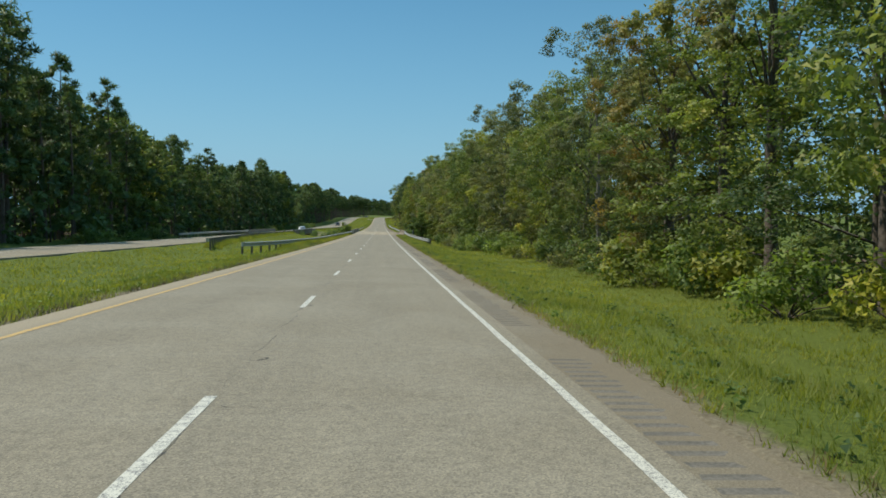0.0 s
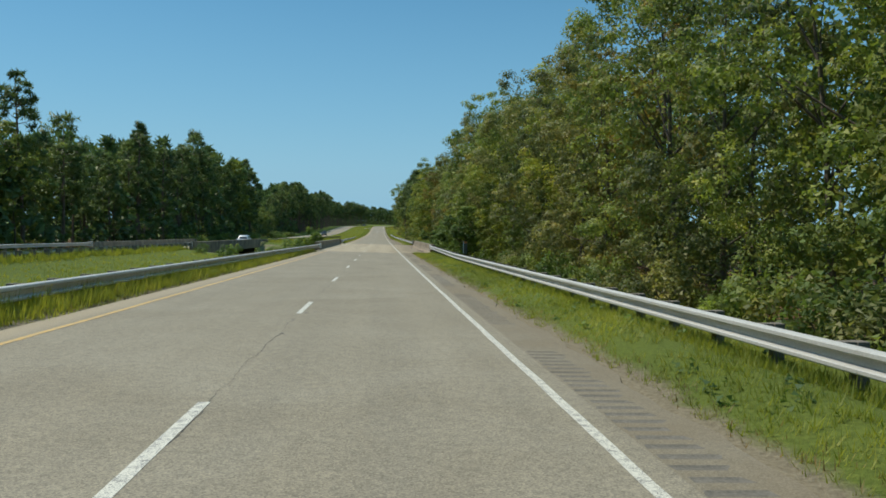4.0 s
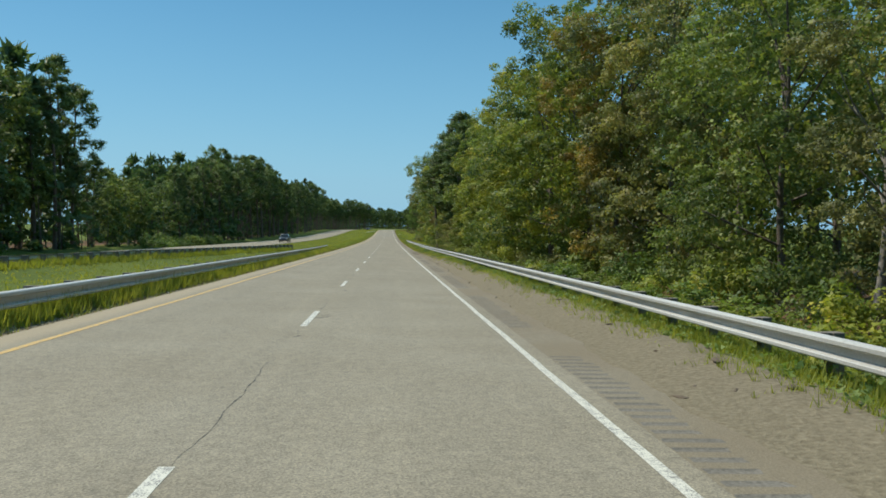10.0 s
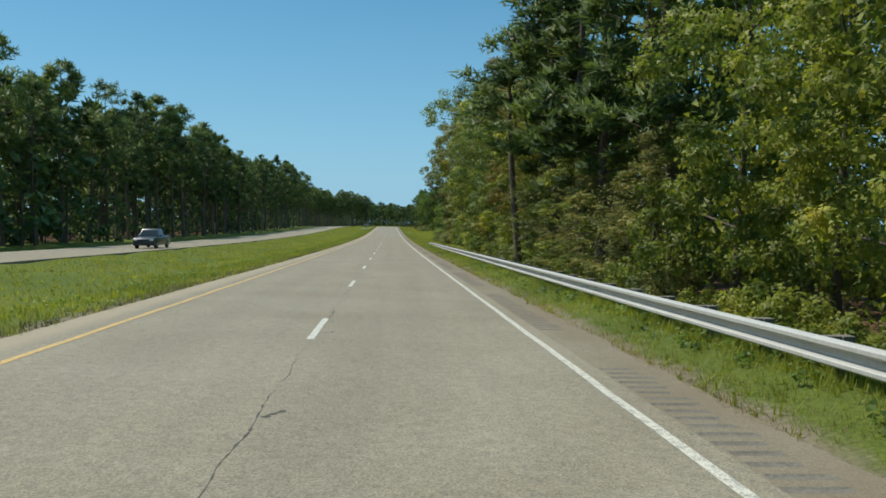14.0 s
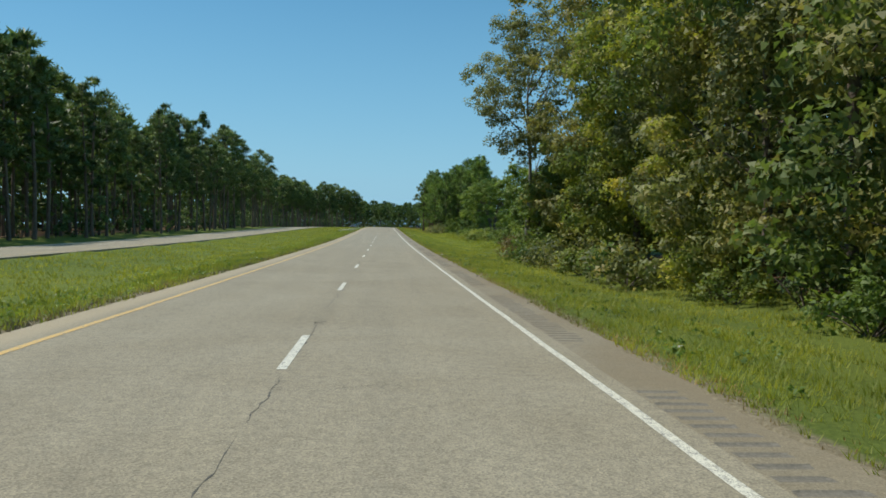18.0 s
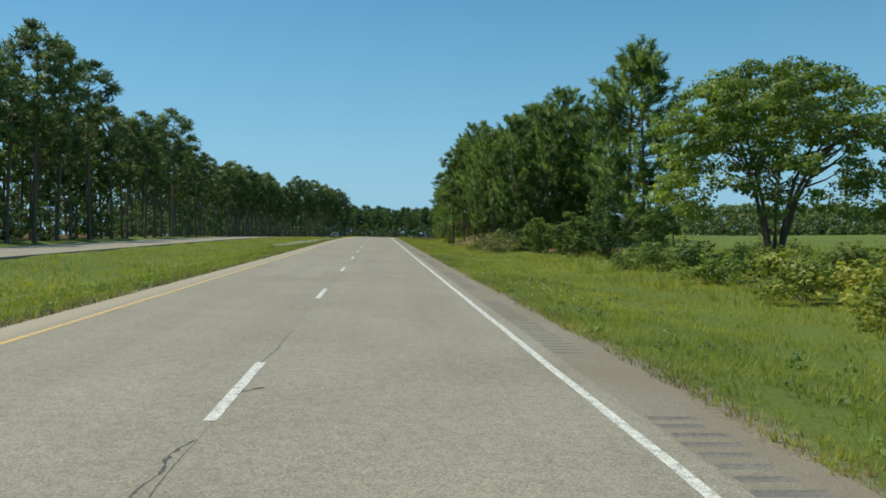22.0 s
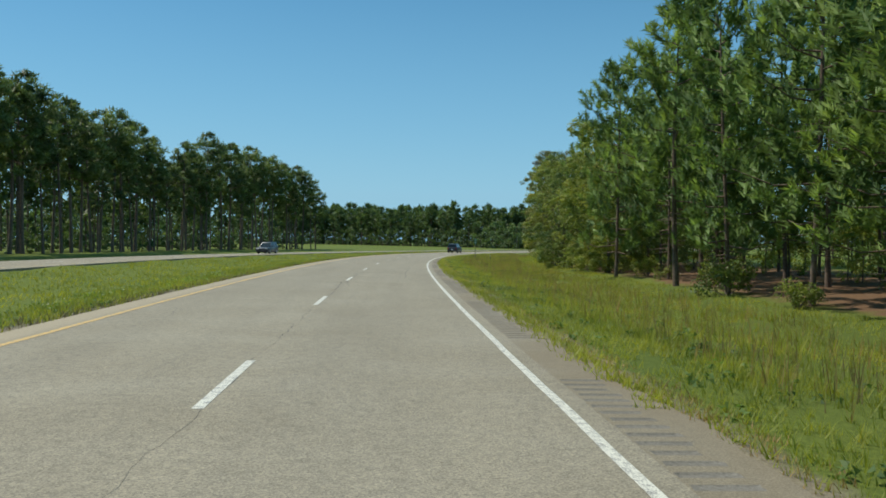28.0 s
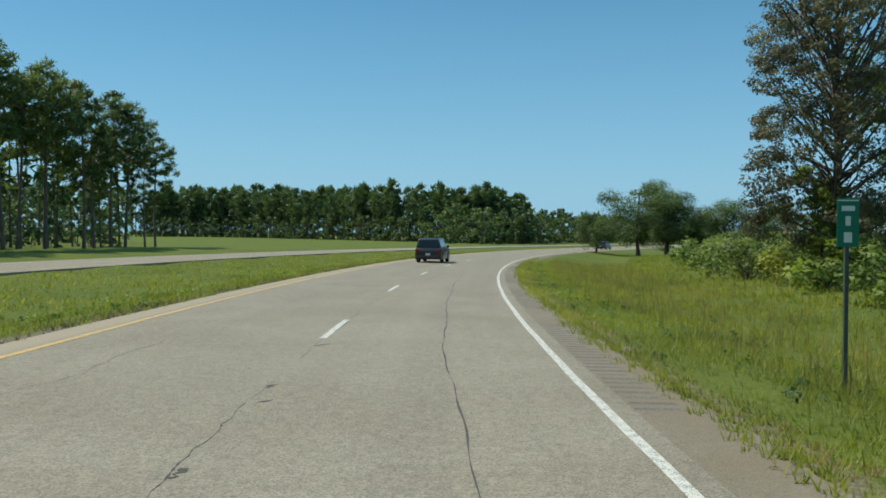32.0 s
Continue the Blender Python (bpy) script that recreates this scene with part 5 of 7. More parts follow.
# ---- right-hand woods ----
pr = random.Random(5)
EDGE_S, EDGE_X = [-40, 90, 110, 170, 190, 240, 260, 300, 330, 440, 470, 500, 520], [13.5, 13.5, 15, 15, 12.6, 13.4, 16.5, 17.0, 14.6, 14, 12.6, 12, 12]
HIGH_S = [-40, 0, 30, 60, 100, 150, 185, 200, 224, 232, 255, 280, 300, 318, 340, 362, 380, 398, 412, 430, 470, 500, 512]
HIGH_M = [16, 17, 17.5, 14.5, 17, 18.5, 20, 23, 25, 17, 15, 19, 22, 25, 21, 18.5, 20, 26, 25, 23, 26, 27, 24]
s = -34.0
while s < 506:
    e, h = float(np.interp(s, EDGE_S, EDGE_X)), float(np.interp(s, HIGH_S, HIGH_M))
    x = e + pr.uniform(1.5, 3.8) + (3.0 if s > 478 else 1.6 if 184 < s < 240 else 0)
    if 384 < s < 414:
        plant("pine_tree", pr.choice((PINES[1], PINES[3])), s, x - 1.6, h * pr.uniform(0.92, 1.04) / 20, "tall dark pine rising among the broadleaf trees", "pine tree", "roadside trees on the right", pr.uniform(0, 6.28), spread=1.45)
    elif 14 < s < 42:
        plant("broadleaf_tree", pr.choice(SLENDER), s, x, h * pr.uniform(0.95, 1.15) / 18, "slender tree with a thin high crown above the undergrowth", "tree", "roadside trees on the right", pr.uniform(0, 6.28))
        plant("broadleaf_tree", OAK[(0, 4)[int(s) % 2]], s + 2.0, x + 1.0, h * pr.uniform(0.58, 0.7) / 18, "small leafy tree under the slender trees", "tree", "roadside trees on the right", pr.uniform(0, 6.28), spread=1.3)
    else:
        shape = OAK[3] if 314 < s < 384 and pr.random() < 0.85 or (425 < s < 500 and pr.random() < 0.35) else pr.choice(OAK if s < 425 else OAK[:6])
        shade = {id(OAK[6]): "olive-brown broadleaf tree turning at the edge of the woods", id(OAK[3]): "bright yellow-green broadleaf tree at the edge of the woods", id(OAK[4]): "grey-green broadleaf tree at the edge of the woods"}.get(id(shape), "leafy dark green broadleaf tree at the edge of the woods")
        plant("broadleaf_tree", shape, s, x, h * pr.uniform(0.8, 1.06) / 18, shade, "tree", "roadside trees on the right", pr.uniform(0, 6.28), spread=pr.uniform(0.85, 1.0))
    s += pr.uniform(3.2, 4.2) if 384 < s < 414 else pr.uniform(5.0, 6.8)
plant("pine_tree", PINES[2], 412, 11.7, 1.0, "tall dark pine reaching out over the guardrail", "pine tree", "roadside trees on the right", 2.2, spread=1.65)
for s, x, h in ((474, 20.5, 23), (481, 19.6, 24), (488, 20.2, 24), (495, 19.4, 23), (500, 22, 22), (484, 26, 22), (493, 26.5, 21)):
    plant("broadleaf_tree", OAK[int(s) % 3], s, x, h / 18, "leafy dark green broadleaf tree inside the woods", "tree", "roadside trees on the right", pr.uniform(0, 6))
plant("broadleaf_tree", FEATHERY, 509, 12.6, 1.08, "feathery grey-green tree that ends the woods beside the field", "tree", "roadside trees on the right", 1.0)
plant("broadleaf_tree", OAK[1], 504, 18.0, 1.25, "leafy olive-green tree that ends the woods beside the field", "tree", "roadside trees on the right", 2.0)
for s, x, h in ((509, 13.6, 5.6), (506, 15.5, 8), (528, 16.0, 5.8), (523.5, 17.4, 8.2), (518, 18.2, 9.8), (534, 15.9, 7.6), (522, 15.0, 4.6), (517, 16.0, 5.4), (538, 18.2, 4.2), (512, 17.5, 9.8)):
    plant("vine_covered_tree", pr.choice(VINE_MOUND), s, x, h / 7, "small tree smothered in green vines beside the field", "tree", "vine mounds", pr.uniform(0, 6), spread=0.8 if s == 534 else 1.0)
for s, x, h in ((509, 12.0, 2.2), (511.5, 12.2, 2.3), (514, 12.8, 2.1), (512.5, 14.0, 2.5), (509.5, 14.2, 2.5), (516.5, 13.8, 1.8), (530, 15.0, 1.1), (537, 15.6, 1.2)):
    plant("shrub", DULL, s, x, h / 1.8, "dull brown-olive shrub on the grass verge", "shrub", "roadside shrubs", pr.uniform(0, 6), stem="stem")
for s, x, h in ((386, 14.8, 8), (391, 14.2, 6.5), (396, 15.0, 8.5), (401, 14.4, 7), (406, 14.8, 8), (411, 14.2, 7.5)):
    plant("broadleaf_tree", OAK[(0, 1, 5)[int(s) % 3]], s, x, h / 18, "small dark green tree under the tall pines", "tree", "roadside trees on the right", pr.uniform(0, 6), spread=1.5)
# undergrowth along the edge
s = -20.0
while s < 503:
    e = float(np.interp(s, EDGE_S, EDGE_X))
    if not 183 < s < 231:
        plant("shrub", pr.choice(SHRUB), s, e + pr.uniform(-1.3, 0.9), pr.uniform(0.6, 1.45), "leafy shrub in the undergrowth before the woods", "shrub", "roadside shrubs", pr.uniform(0, 6), stem="stem")
    if 186 < s < 229:
        plant("vine_covered_tree", pr.choice(VINE_MOUND), s, e + pr.uniform(-2.0, 1.0), pr.uniform(0.8, 1.05), "small tree hung with vines beside the bridge", "tree", "vine mounds", pr.uniform(0, 6))
        s += 1.5
    if 233 < s < 330:
        plant("shrub", pr.choice((SHRUB[0], SHRUB[3])), s, e + pr.uniform(-4.6, -2.2), pr.uniform(0.5, 1.0), "bright green vines heaped over low bushes behind the rail", "shrub", "roadside shrubs", pr.uniform(0, 6), stem="stem", spread=1.4)
    s += pr.uniform(2.0, 3.2)


def woods(name, spots, shapes, leaf, bark, label):
    """Trees too many to count, farther in: one object of trunks and leaves."""
    lv, wv = [], []
    for px, size, turn, k in spots:
        (tv, tf), (cv2, cf2) = shapes[k % len(shapes)]
        cv2 = cv2[:, :3]
        c, sn = math.cos(turn), math.sin(turn)
        rot = np.array([[c, sn, 0], [-sn, c, 0], [0, 0, 1]]) * size
        lv.append((cv2 @ rot + px, cf2))
        wv.append((tv @ rot + px, tf))
    (a, af), (b, bf) = join(lv), join(wv)
    if af.shape[1] == 3:
        bf = np.concatenate([bf[:, :3], bf[:, [0, 2, 3]]])
    me = mesh_of(name, np.concatenate([a, b]), np.concatenate([af, bf + len(a)]))
    me.materials.append(leaf)
    me.materials.append(bark)
    me.polygons.foreach_set("material_index", np.concatenate([np.zeros(len(af), np.int32), np.ones(len(bf), np.int32)]))
    return tagged(part(name, me, None), label, "woods", kind="stuff")


spots = []
for s in np.arange(-50, 468, 5.5):
    e, h = float(np.interp(s, EDGE_S, EDGE_X)), float(np.interp(s, HIGH_S, HIGH_M))
    for row, frac in ((7.5, 0.98), (14.5, 0.92)):
        q = s + pr.uniform(-2.5, 2.5)
        if 8 < q < 48:
            frac = 0.5
        spots.append((np.array(ground_at(q, e + row + pr.uniform(-1.5, 1.5))), h * frac * pr.uniform(0.75, 1.02) / 18, pr.uniform(0, 6.28), pr.randrange(2)))
woods("woods_right", spots, BACK_OAK, LEAF_MIXED, BARK, "dense broadleaf woods behind the roadside trees")

# ---- field, grove and pines on the right ----
plant("broadleaf_tree", SPREADING, 582.0, 19.75, 1.03, "broad flat-layered dark green tree on several stems at the field's edge", "tree", "grove at the field", 1.2)
GROVE = [(602.5, 19.75, 14.5), (600, 19.5, 13.6), (614, 21, 6.6), (628.5, 21, 16), (624.5, 23.5, 13.5), (632, 18.5, 14.8), (636, 23, 15)]
for s, x, h in GROVE:
    plant("pine_tree", pr.choice(YOUNG), s, x, h / 14, "bushy green pine in a grove beside the field", "pine tree", "grove at the field", pr.uniform(0, 6), spread=1.2)
s = 626.0
while s < 790:
    h = float(np.interp(s, [620, 645, 665, 700, 735, 770, 790], [14.2, 13.4, 12.8, 12.6, 12.6, 12.4, 12.2]))
    near_x = float(np.interp(s, [620, 632, 650, 665, 690, 740, 790], [15.2, 14.2, 13.6, 14.2, 15.2, 15.6, 15.8]))
    for row in (0, 4.2, 9.0):
        broad = 742 < s < 792 and row < 5 and pr.random() < 0.75
        shape = (OAK[4] if s > 783 else pr.choice((OAK[0], OAK[2], OAK[3], OAK[5]))) if broad else pr.choice(YOUNG)
        base_h = 14 if shape in YOUNG else 18
        plant("pine_tree" if base_h == 14 else "broadleaf_tree", shape, s + pr.uniform(-1.2, 1.2), near_x + row + pr.uniform(-0.8, 0.9), h * pr.uniform(0.84, 1.05) * (1 if shape in YOUNG else 0.86) / base_h,
              "bushy green pine over reddish fallen needles" if base_h == 14 else "leafy green broadleaf tree among the pines", "pine tree" if base_h == 14 else "tree", "pines on the right", pr.uniform(0, 6), spread=pr.uniform(0.9, 1.15))
    s += pr.uniform(4.4, 6.0)
plant("pine_tree", HIGH_PINES[2], 651.2, 11.5, 0.62, "stout dark pine at the edge of the fallen needles", "pine tree", "pines on the right", 0.8, spread=1.45)
plant("vine_covered_tree", VINE_MOUND[1], 656.9, 11.4, 0.3, "green vines heaped over a bush on the bank", "tree", "vine mounds", 1.1, spread=1.1)
for s, x, k in ((627.4, 12.9, 1.25), (624.5, 13.8, 1.4), (621, 13.2, 1.0), (639, 15.5, 0.8), (662, 13.4, 0.8)):
    plant("shrub", SHRUB[2 if s < 630 else 0], s, x, k, "tangled olive bush on the bank before the pines", "shrub", "roadside shrubs", pr.uniform(0, 6), stem="stem", spread=1.2)
plant("vine_covered_tree", VINE_MOUND[0], 821.5, 18.4, 0.75, "dark vines climbing the foot of the thin-leaved tree", "tree", "vine mounds", 0.4, spread=0.8)
plant("broadleaf_tree", BARE, 821, 18.6, 1.07, "thin-leaved grey tree with fine bare limbs on the verge", "tree", "lone trees", 0.6)
plant("pine_tree", YOUNG[2], 840, 31, 1.45, "young pine beside the thin-leaved tree", "pine tree", "lone trees", 0.3)
for s, x, k in ((800, 20, 1.2), (804, 17.5, 1.0), (810, 16.5, 1.1), (818, 17.5, 1.4), (824, 18.5, 1.2), (829, 17.0, 1.3), (836, 18.5, 1.5), (843, 17.5, 1.35), (850, 19.5, 1.5), (857, 18.5, 1.3), (822, 23, 1.6), (832, 24, 1.5), (845, 25, 1.7), (812, 22, 1.3), (862, 22, 1.4)):
    plant("shrub", SHRUB[pr.choice((0, 1, 3))], s, x, k, "rounded green shrub in rough grass", "shrub", "roadside shrubs", pr.uniform(0, 6), stem="stem", spread=1.25)
for s, x, k in ((553, 15.2, 0.9), (557, 14.2, 1.0), (561, 15.4, 1.15), (564, 13.8, 0.95), (567, 15.8, 1.2), (570, 14.6, 1.1), (574, 16.2, 1.2), (578, 15.0, 1.0), (572, 18.0, 1.3), (583, 17.0, 1.2), (588, 16.5, 1.1)):
    plant("shrub", SHRUB[3 if s < 575 else 0], s, x, k * 0.8, "bright green vines heaped over a bush at the field's edge", "shrub", "field bushes", pr.uniform(0, 6), stem="stem", spread=1.3)
for s, x, h in ((601, 17.6, 3.0), (606, 16.8, 3.2), (611, 16.4, 2.6), (616, 15.8, 3.0), (622, 15.6, 2.4), (629, 15.2, 2.8), (597, 19.5, 3.4)):
    plant("vine_covered_tree", pr.choice(VINE_MOUND), s, x, h / 7, "green vines heaped at the foot of the pines", "tree", "vine mounds", pr.uniform(0, 6), spread=1.3)
# low bushes over the field
low_bushes = []
for _ in range(60):
    s, x = pr.uniform(531, 600), pr.uniform(14.5, 48)
    low_bushes.append((np.array(ground_at(s, x)), pr.uniform(0.45, 0.95), pr.uniform(0, 6), pr.randrange(4)))
for s in np.arange(622, 790, 5.6):
    low_bushes.append((np.array(ground_at(s, pr.uniform(14.5, 20.5))), pr.uniform(0.4, 1.0), pr.uniform(0, 6), pr.randrange(4)))

spots = []
for k in range(190):
    a, d = radians(17 + 26 * k / 190), 330 + 40 * math.sin(k * 1.7)
    X, Y = 1.4 + d * math.sin(a), 521 + d * math.cos(a)
    q, x = nearest(X, Y)
    for back in (0, 8):
        spots.append((np.array([X + back * math.sin(a), Y + back * math.cos(a), 1.0]), pr.uniform(0.5, 0.68), pr.uniform(0, 6), k))
for X, Y, h in ((57.9, 893, 10.5), (61, 890, 8.5), (66, 888, 6.5), (72, 884, 6), (78, 880, 6), (84, 876, 6.5), (90, 872, 7), (52, 894, 5.5), (97, 868, 7.5), (104, 862, 7.5), (70, 890, 7.5), (64, 896, 8), (76, 888, 7), (86, 882, 7.5)):
    q, x = nearest(X, Y)
    plant("broadleaf_tree", ROUND, q, x, h / 9, "rounded dark green tree beyond the bend", "tree", "trees beyond the bend", pr.uniform(0, 6), spread=1.25)
under = []
for s in np.arange(628, 794, 3.4):
    for x in (22, 27, 33):
        under.append((np.array(ground_at(s + pr.uniform(-1.5, 1.5), x + pr.uniform(-1.5, 1.5))), pr.uniform(0.12, 0.26) if x < 25 else pr.uniform(0.25, 0.45), pr.uniform(0, 6.28), pr.randrange(2)))
woods("undergrowth_right", under, BACK_OAK, LEAF_MIXED, BARK, "dark undergrowth between the pines on the right")
woods("field_bushes", low_bushes, SHRUB_SHAPES, LEAF_BRIGHT, BARK, "low tangled bushes over the field and under the pines")
woods("woods_field", spots, LOW_WALL, LEAF_MIXED, BARK, "distant line of trees beyond the overgrown field")

# ---- left-hand forest ----
LEFT_S = [-60, 40, 87, 122, 145, 165, 190, 215, 233, 262, 291, 320, 353, 361, 379, 392, 410, 435, 490, 531, 570, 600, 660, 705, 743, 800, 848, 870, 890]
LEFT_M = [22, 23.5, 24, 21, 19, 18, 19.5, 17.5, 18.5, 20.5, 22, 23.2, 22, 13, 11.5, 12, 17, 20, 22.5, 24, 22.8, 22.4, 22.2, 22.4, 20.8, 20.2, 20.8, 21, 19.5]
FRONT_S, FRONT_X = [-60, 540, 570, 690, 760, 800, 850, 890], [-38.2, -38.2, -36.4, -36.6, -42, -46, -53, -57]
s = -50.0
while s < 888:
    h = float(np.interp(s, LEFT_S, LEFT_M))
    x = float(np.interp(s, FRONT_S, FRONT_X)) - pr.uniform(0, 2.8)
    if s < 360 and pr.random() < (0.35 if s < 230 else 0.2) or 362 < s < 396:
        plant("broadleaf_tree", pr.choice(WALL_TREES), s, x, h * pr.uniform(0.8, 1.0) / 18, "dark broadleaf tree in the forest wall beyond the far lanes", "tree", "forest edge on the left", pr.uniform(0, 6.28))
    else:
        plant("pine_tree", pr.choice(HIGH_PINES if s > 620 else PINES + HIGH_PINES[2:] if s > 400 else PINES), s, x, h * pr.uniform(0.68, 1.12) / 20, "tall dark pine with a bare trunk beyond the far lanes", "pine tree", "forest edge on the left", pr.uniform(0, 6.28), spread=pr.uniform(1.0, 1.25))
    s += pr.uniform(3.0, 4.8) if s < 470 else pr.uniform(3.4, 6.4) if s < 760 else pr.uniform(1.8, 3.0)
spots, low_spots = [], []
for s in np.arange(-70, 888, 6.0):
    h, front = float(np.interp(s, LEFT_S, LEFT_M)), float(np.interp(s, FRONT_S, FRONT_X))
    rows = (4, 8, 12.5, 18) if s < 650 else (4, 8.5, 13, 18) if s < 790 else (3, 6, 9.5, 13, 17)
    for row in rows:
        if pr.random() < (0.15 if s < 640 else 0.25):
            continue
        spots.append((np.array(ground_at(s + pr.uniform(-2, 2), front - 0.8 - row + pr.uniform(-1.2, 1.2))), h * (0.85 if row > 6 and 360 < s < 425 else 1) * (pr.uniform(0.74, 1.04) if s < 640 else pr.uniform(0.55, 0.95)) / 20, pr.uniform(0, 6.28), pr.randrange(2)))
    if s < 660:
        for row in ((0, 2, 7, 14) if s < 470 else (3, 8, 14)):
            low_spots.append((np.array(ground_at(s + pr.uniform(-2, 2), front - row + pr.uniform(-1, 1))), pr.uniform(0.32, 0.66) if s < 350 or 400 < s < 450 else pr.uniform(0.16, 0.4), pr.uniform(0, 6.28), pr.randrange(2)))
        for row in ((24,) if s < 440 else (20, 24, 29)):
            low_spots.append((np.array(ground_at(s + pr.uniform(-2, 2), front - row + pr.uniform(-1, 1))), (0.45 if 360 < s < 440 else 1) * pr.uniform(0.6, 0.85), pr.uniform(0, 6.28), pr.randrange(2)))
    else:
        low_spots.append((np.array(ground_at(s, front - 14 + pr.uniform(-3, 3))), pr.uniform(0.15, 0.34), pr.uniform(0, 6.28), pr.randrange(2)))
        for _ in range(2):
            low_spots.append((np.array(ground_at(s + pr.uniform(-3, 3), front - 4 + pr.uniform(-4, 3))), pr.uniform(0.12, 0.36), pr.uniform(0, 6.28), pr.randrange(2)))
        for row in (22, 27, 33):
            low_spots.append((np.array(ground_at(s + pr.uniform(-2, 2), front - row + pr.uniform(-2, 2))), pr.uniform(0.3, 0.55), pr.uniform(0, 6.28), pr.randrange(2)))
# the tree line that closes the view beyond the bend
lx, ly, lh = [-190, -60, -20, 20, 53, 75], [1120, 1165, 1150, 1085, 1025, 1010], [20, 20, 20, 18, 16, 14]
for k in np.linspace(0, 5, 130):
    for row in (0, 7, 14):
        X, Y = float(np.interp(k, range(6), lx)) + pr.uniform(-2, 2), float(np.interp(k, range(6), ly)) + row + pr.uniform(-2, 2)
        q, x = nearest(X, Y)
        spots.append((np.array(ground_at(q, x)), float(np.interp(k, range(6), lh)) * pr.uniform(0.62, 1.2) / 20, pr.uniform(0, 6.28), pr.randrange(2)))
    low_spots.append((np.array(ground_at(*nearest(X, Y - 20))), pr.uniform(0.3, 0.5), pr.uniform(0, 6.28), pr.randrange(2)))
    low_spots.append((np.array(ground_at(*nearest(X - 1, Y + 4))), pr.uniform(0.5, 0.65), pr.uniform(0, 6.28), pr.randrange(2)))
    low_spots.append((np.array(ground_at(*nearest(X + 2, Y - 12))), pr.uniform(0.3, 0.5), pr.uniform(0, 6.28), pr.randrange(2)))
for k in range(60):
    for d in (185, 200):
        a = radians(-42 + 32 * k / 59)
        X, Y = 6 + (d + pr.uniform(-4, 4)) * math.sin(a), 761 + (d + pr.uniform(-4, 4)) * math.cos(a)
        low_spots.append((np.array(ground_at(*nearest(X, Y))), pr.uniform(0.4, 0.6), pr.uniform(0, 6.28), pr.randrange(2)))
for s in np.arange(978, 1290, 3.2):
    for row in (0, 6, 13):
        low_spots.append((np.array(ground_at(s + pr.uniform(-1, 1), -47 - row + pr.uniform(-1.5, 1.5))), pr.uniform(0.42, 0.62), pr.uniform(0, 6.28), pr.randrange(2)))
woods("woods_left", spots, BACK_PINE, NEEDLE, PINE_BARK, "deep pine forest behind the front trees across the road")
woods("undergrowth_left", low_spots, LOW_WALL, NEEDLE, BARK, "dark undergrowth between the pine trunks across the road")
for s in np.concatenate([np.arange(366, 412, 2.6), np.arange(100, 130, 5), np.arange(240, 330, 9)]):
    plant("shrub", pr.choice(SHRUB[:2]), s + pr.uniform(-1, 1), pr.uniform(-35.5, -32), pr.uniform(0.8, 1.5), "rounded green bush before the forest", "shrub", "bushes on the left", pr.uniform(0, 6), stem="stem", spread=1.3)
for s, x in ((178, -9), (181, -13.5), (176, -15.5), (186, -8.5), (190, -12), (196, -16), (172, -12.5), (235, -9), (228, -13), (205, -11), (215, -14.5), (220, -10)):
    plant("shrub", SHRUB[0], s, x, pr.uniform(0.45, 0.75) if s < 185 or s > 230 else 1.3, "weedy green bush in the median by the bridge", "shrub", "bushes in the median", pr.uniform(0, 6), stem="stem")

plant("shrub", VINE_MOUND[0], 208, -7.2, 0.98, "tall yellow-green willow bush rising from the creek in the median", "shrub", "bushes in the median", 0.5, stem="stem", spread=0.62)
plant("shrub", VINE_MOUND[1], 206, -8.8, 0.9, "tall yellow-green willow bush rising from the creek in the median", "shrub", "bushes in the median", 2.5, stem="stem", spread=0.6)

# ---- vehicles ----
def car_paint(name, colour, metal=0.3):
    m, n, l, p = material(name)
    v = place(n, l)
    dust = noise_node(n, l, 2.5, 4, vector=v)
    l.new(mix(n, l, "MIX", colour, tuple(min(1, c + 0.03) for c in colour), dust.outputs[0]), p.inputs["Base Color"])
    p.inputs["Metallic"].default_value, p.inputs["Roughness"].default_value = metal, 0.34
    p.inputs["Coat Weight"].default_value = 0.3
    return m


BLACK_PAINT, SILVER_PAINT, DARK_PAINT = car_paint("black_car_paint", (0.012, 0.014, 0.018)), car_paint("silver_car_paint", (0.5, 0.51, 0.52), 0.6), car_paint("dark_grey_car_paint", (0.03, 0.035, 0.045))
CAR_GLASS = surface("tinted_car_glass", (0.012, 0.014, 0.016), (0.018, 0.02, 0.022), 0.06, relief=0, fine=2, stain=0.1)
RUBBER = surface("tyre_rubber", (0.018, 0.018, 0.018), (0.035, 0.034, 0.033), 0.85, fine=30)
ALLOY = surface("alloy_rim", (0.35, 0.35, 0.36), (0.5, 0.5, 0.5), 0.35, 0.8, relief=0)
TAIL_RED = surface("red_tail_lens", (0.22, 0.01, 0.008), (0.3, 0.015, 0.01), 0.2, relief=0)
HEAD_LENS = surface("clear_lamp_lens", (0.6, 0.6, 0.6), (0.75, 0.75, 0.75), 0.12, relief=0)
TRIM = surface("black_trim", (0.015, 0.015, 0.015), (0.03, 0.03, 0.03), 0.6, fine=20)
PLATE = surface("plain_plate", (0.6, 0.6, 0.58), (0.7, 0.7, 0.68), 0.5, relief=0)


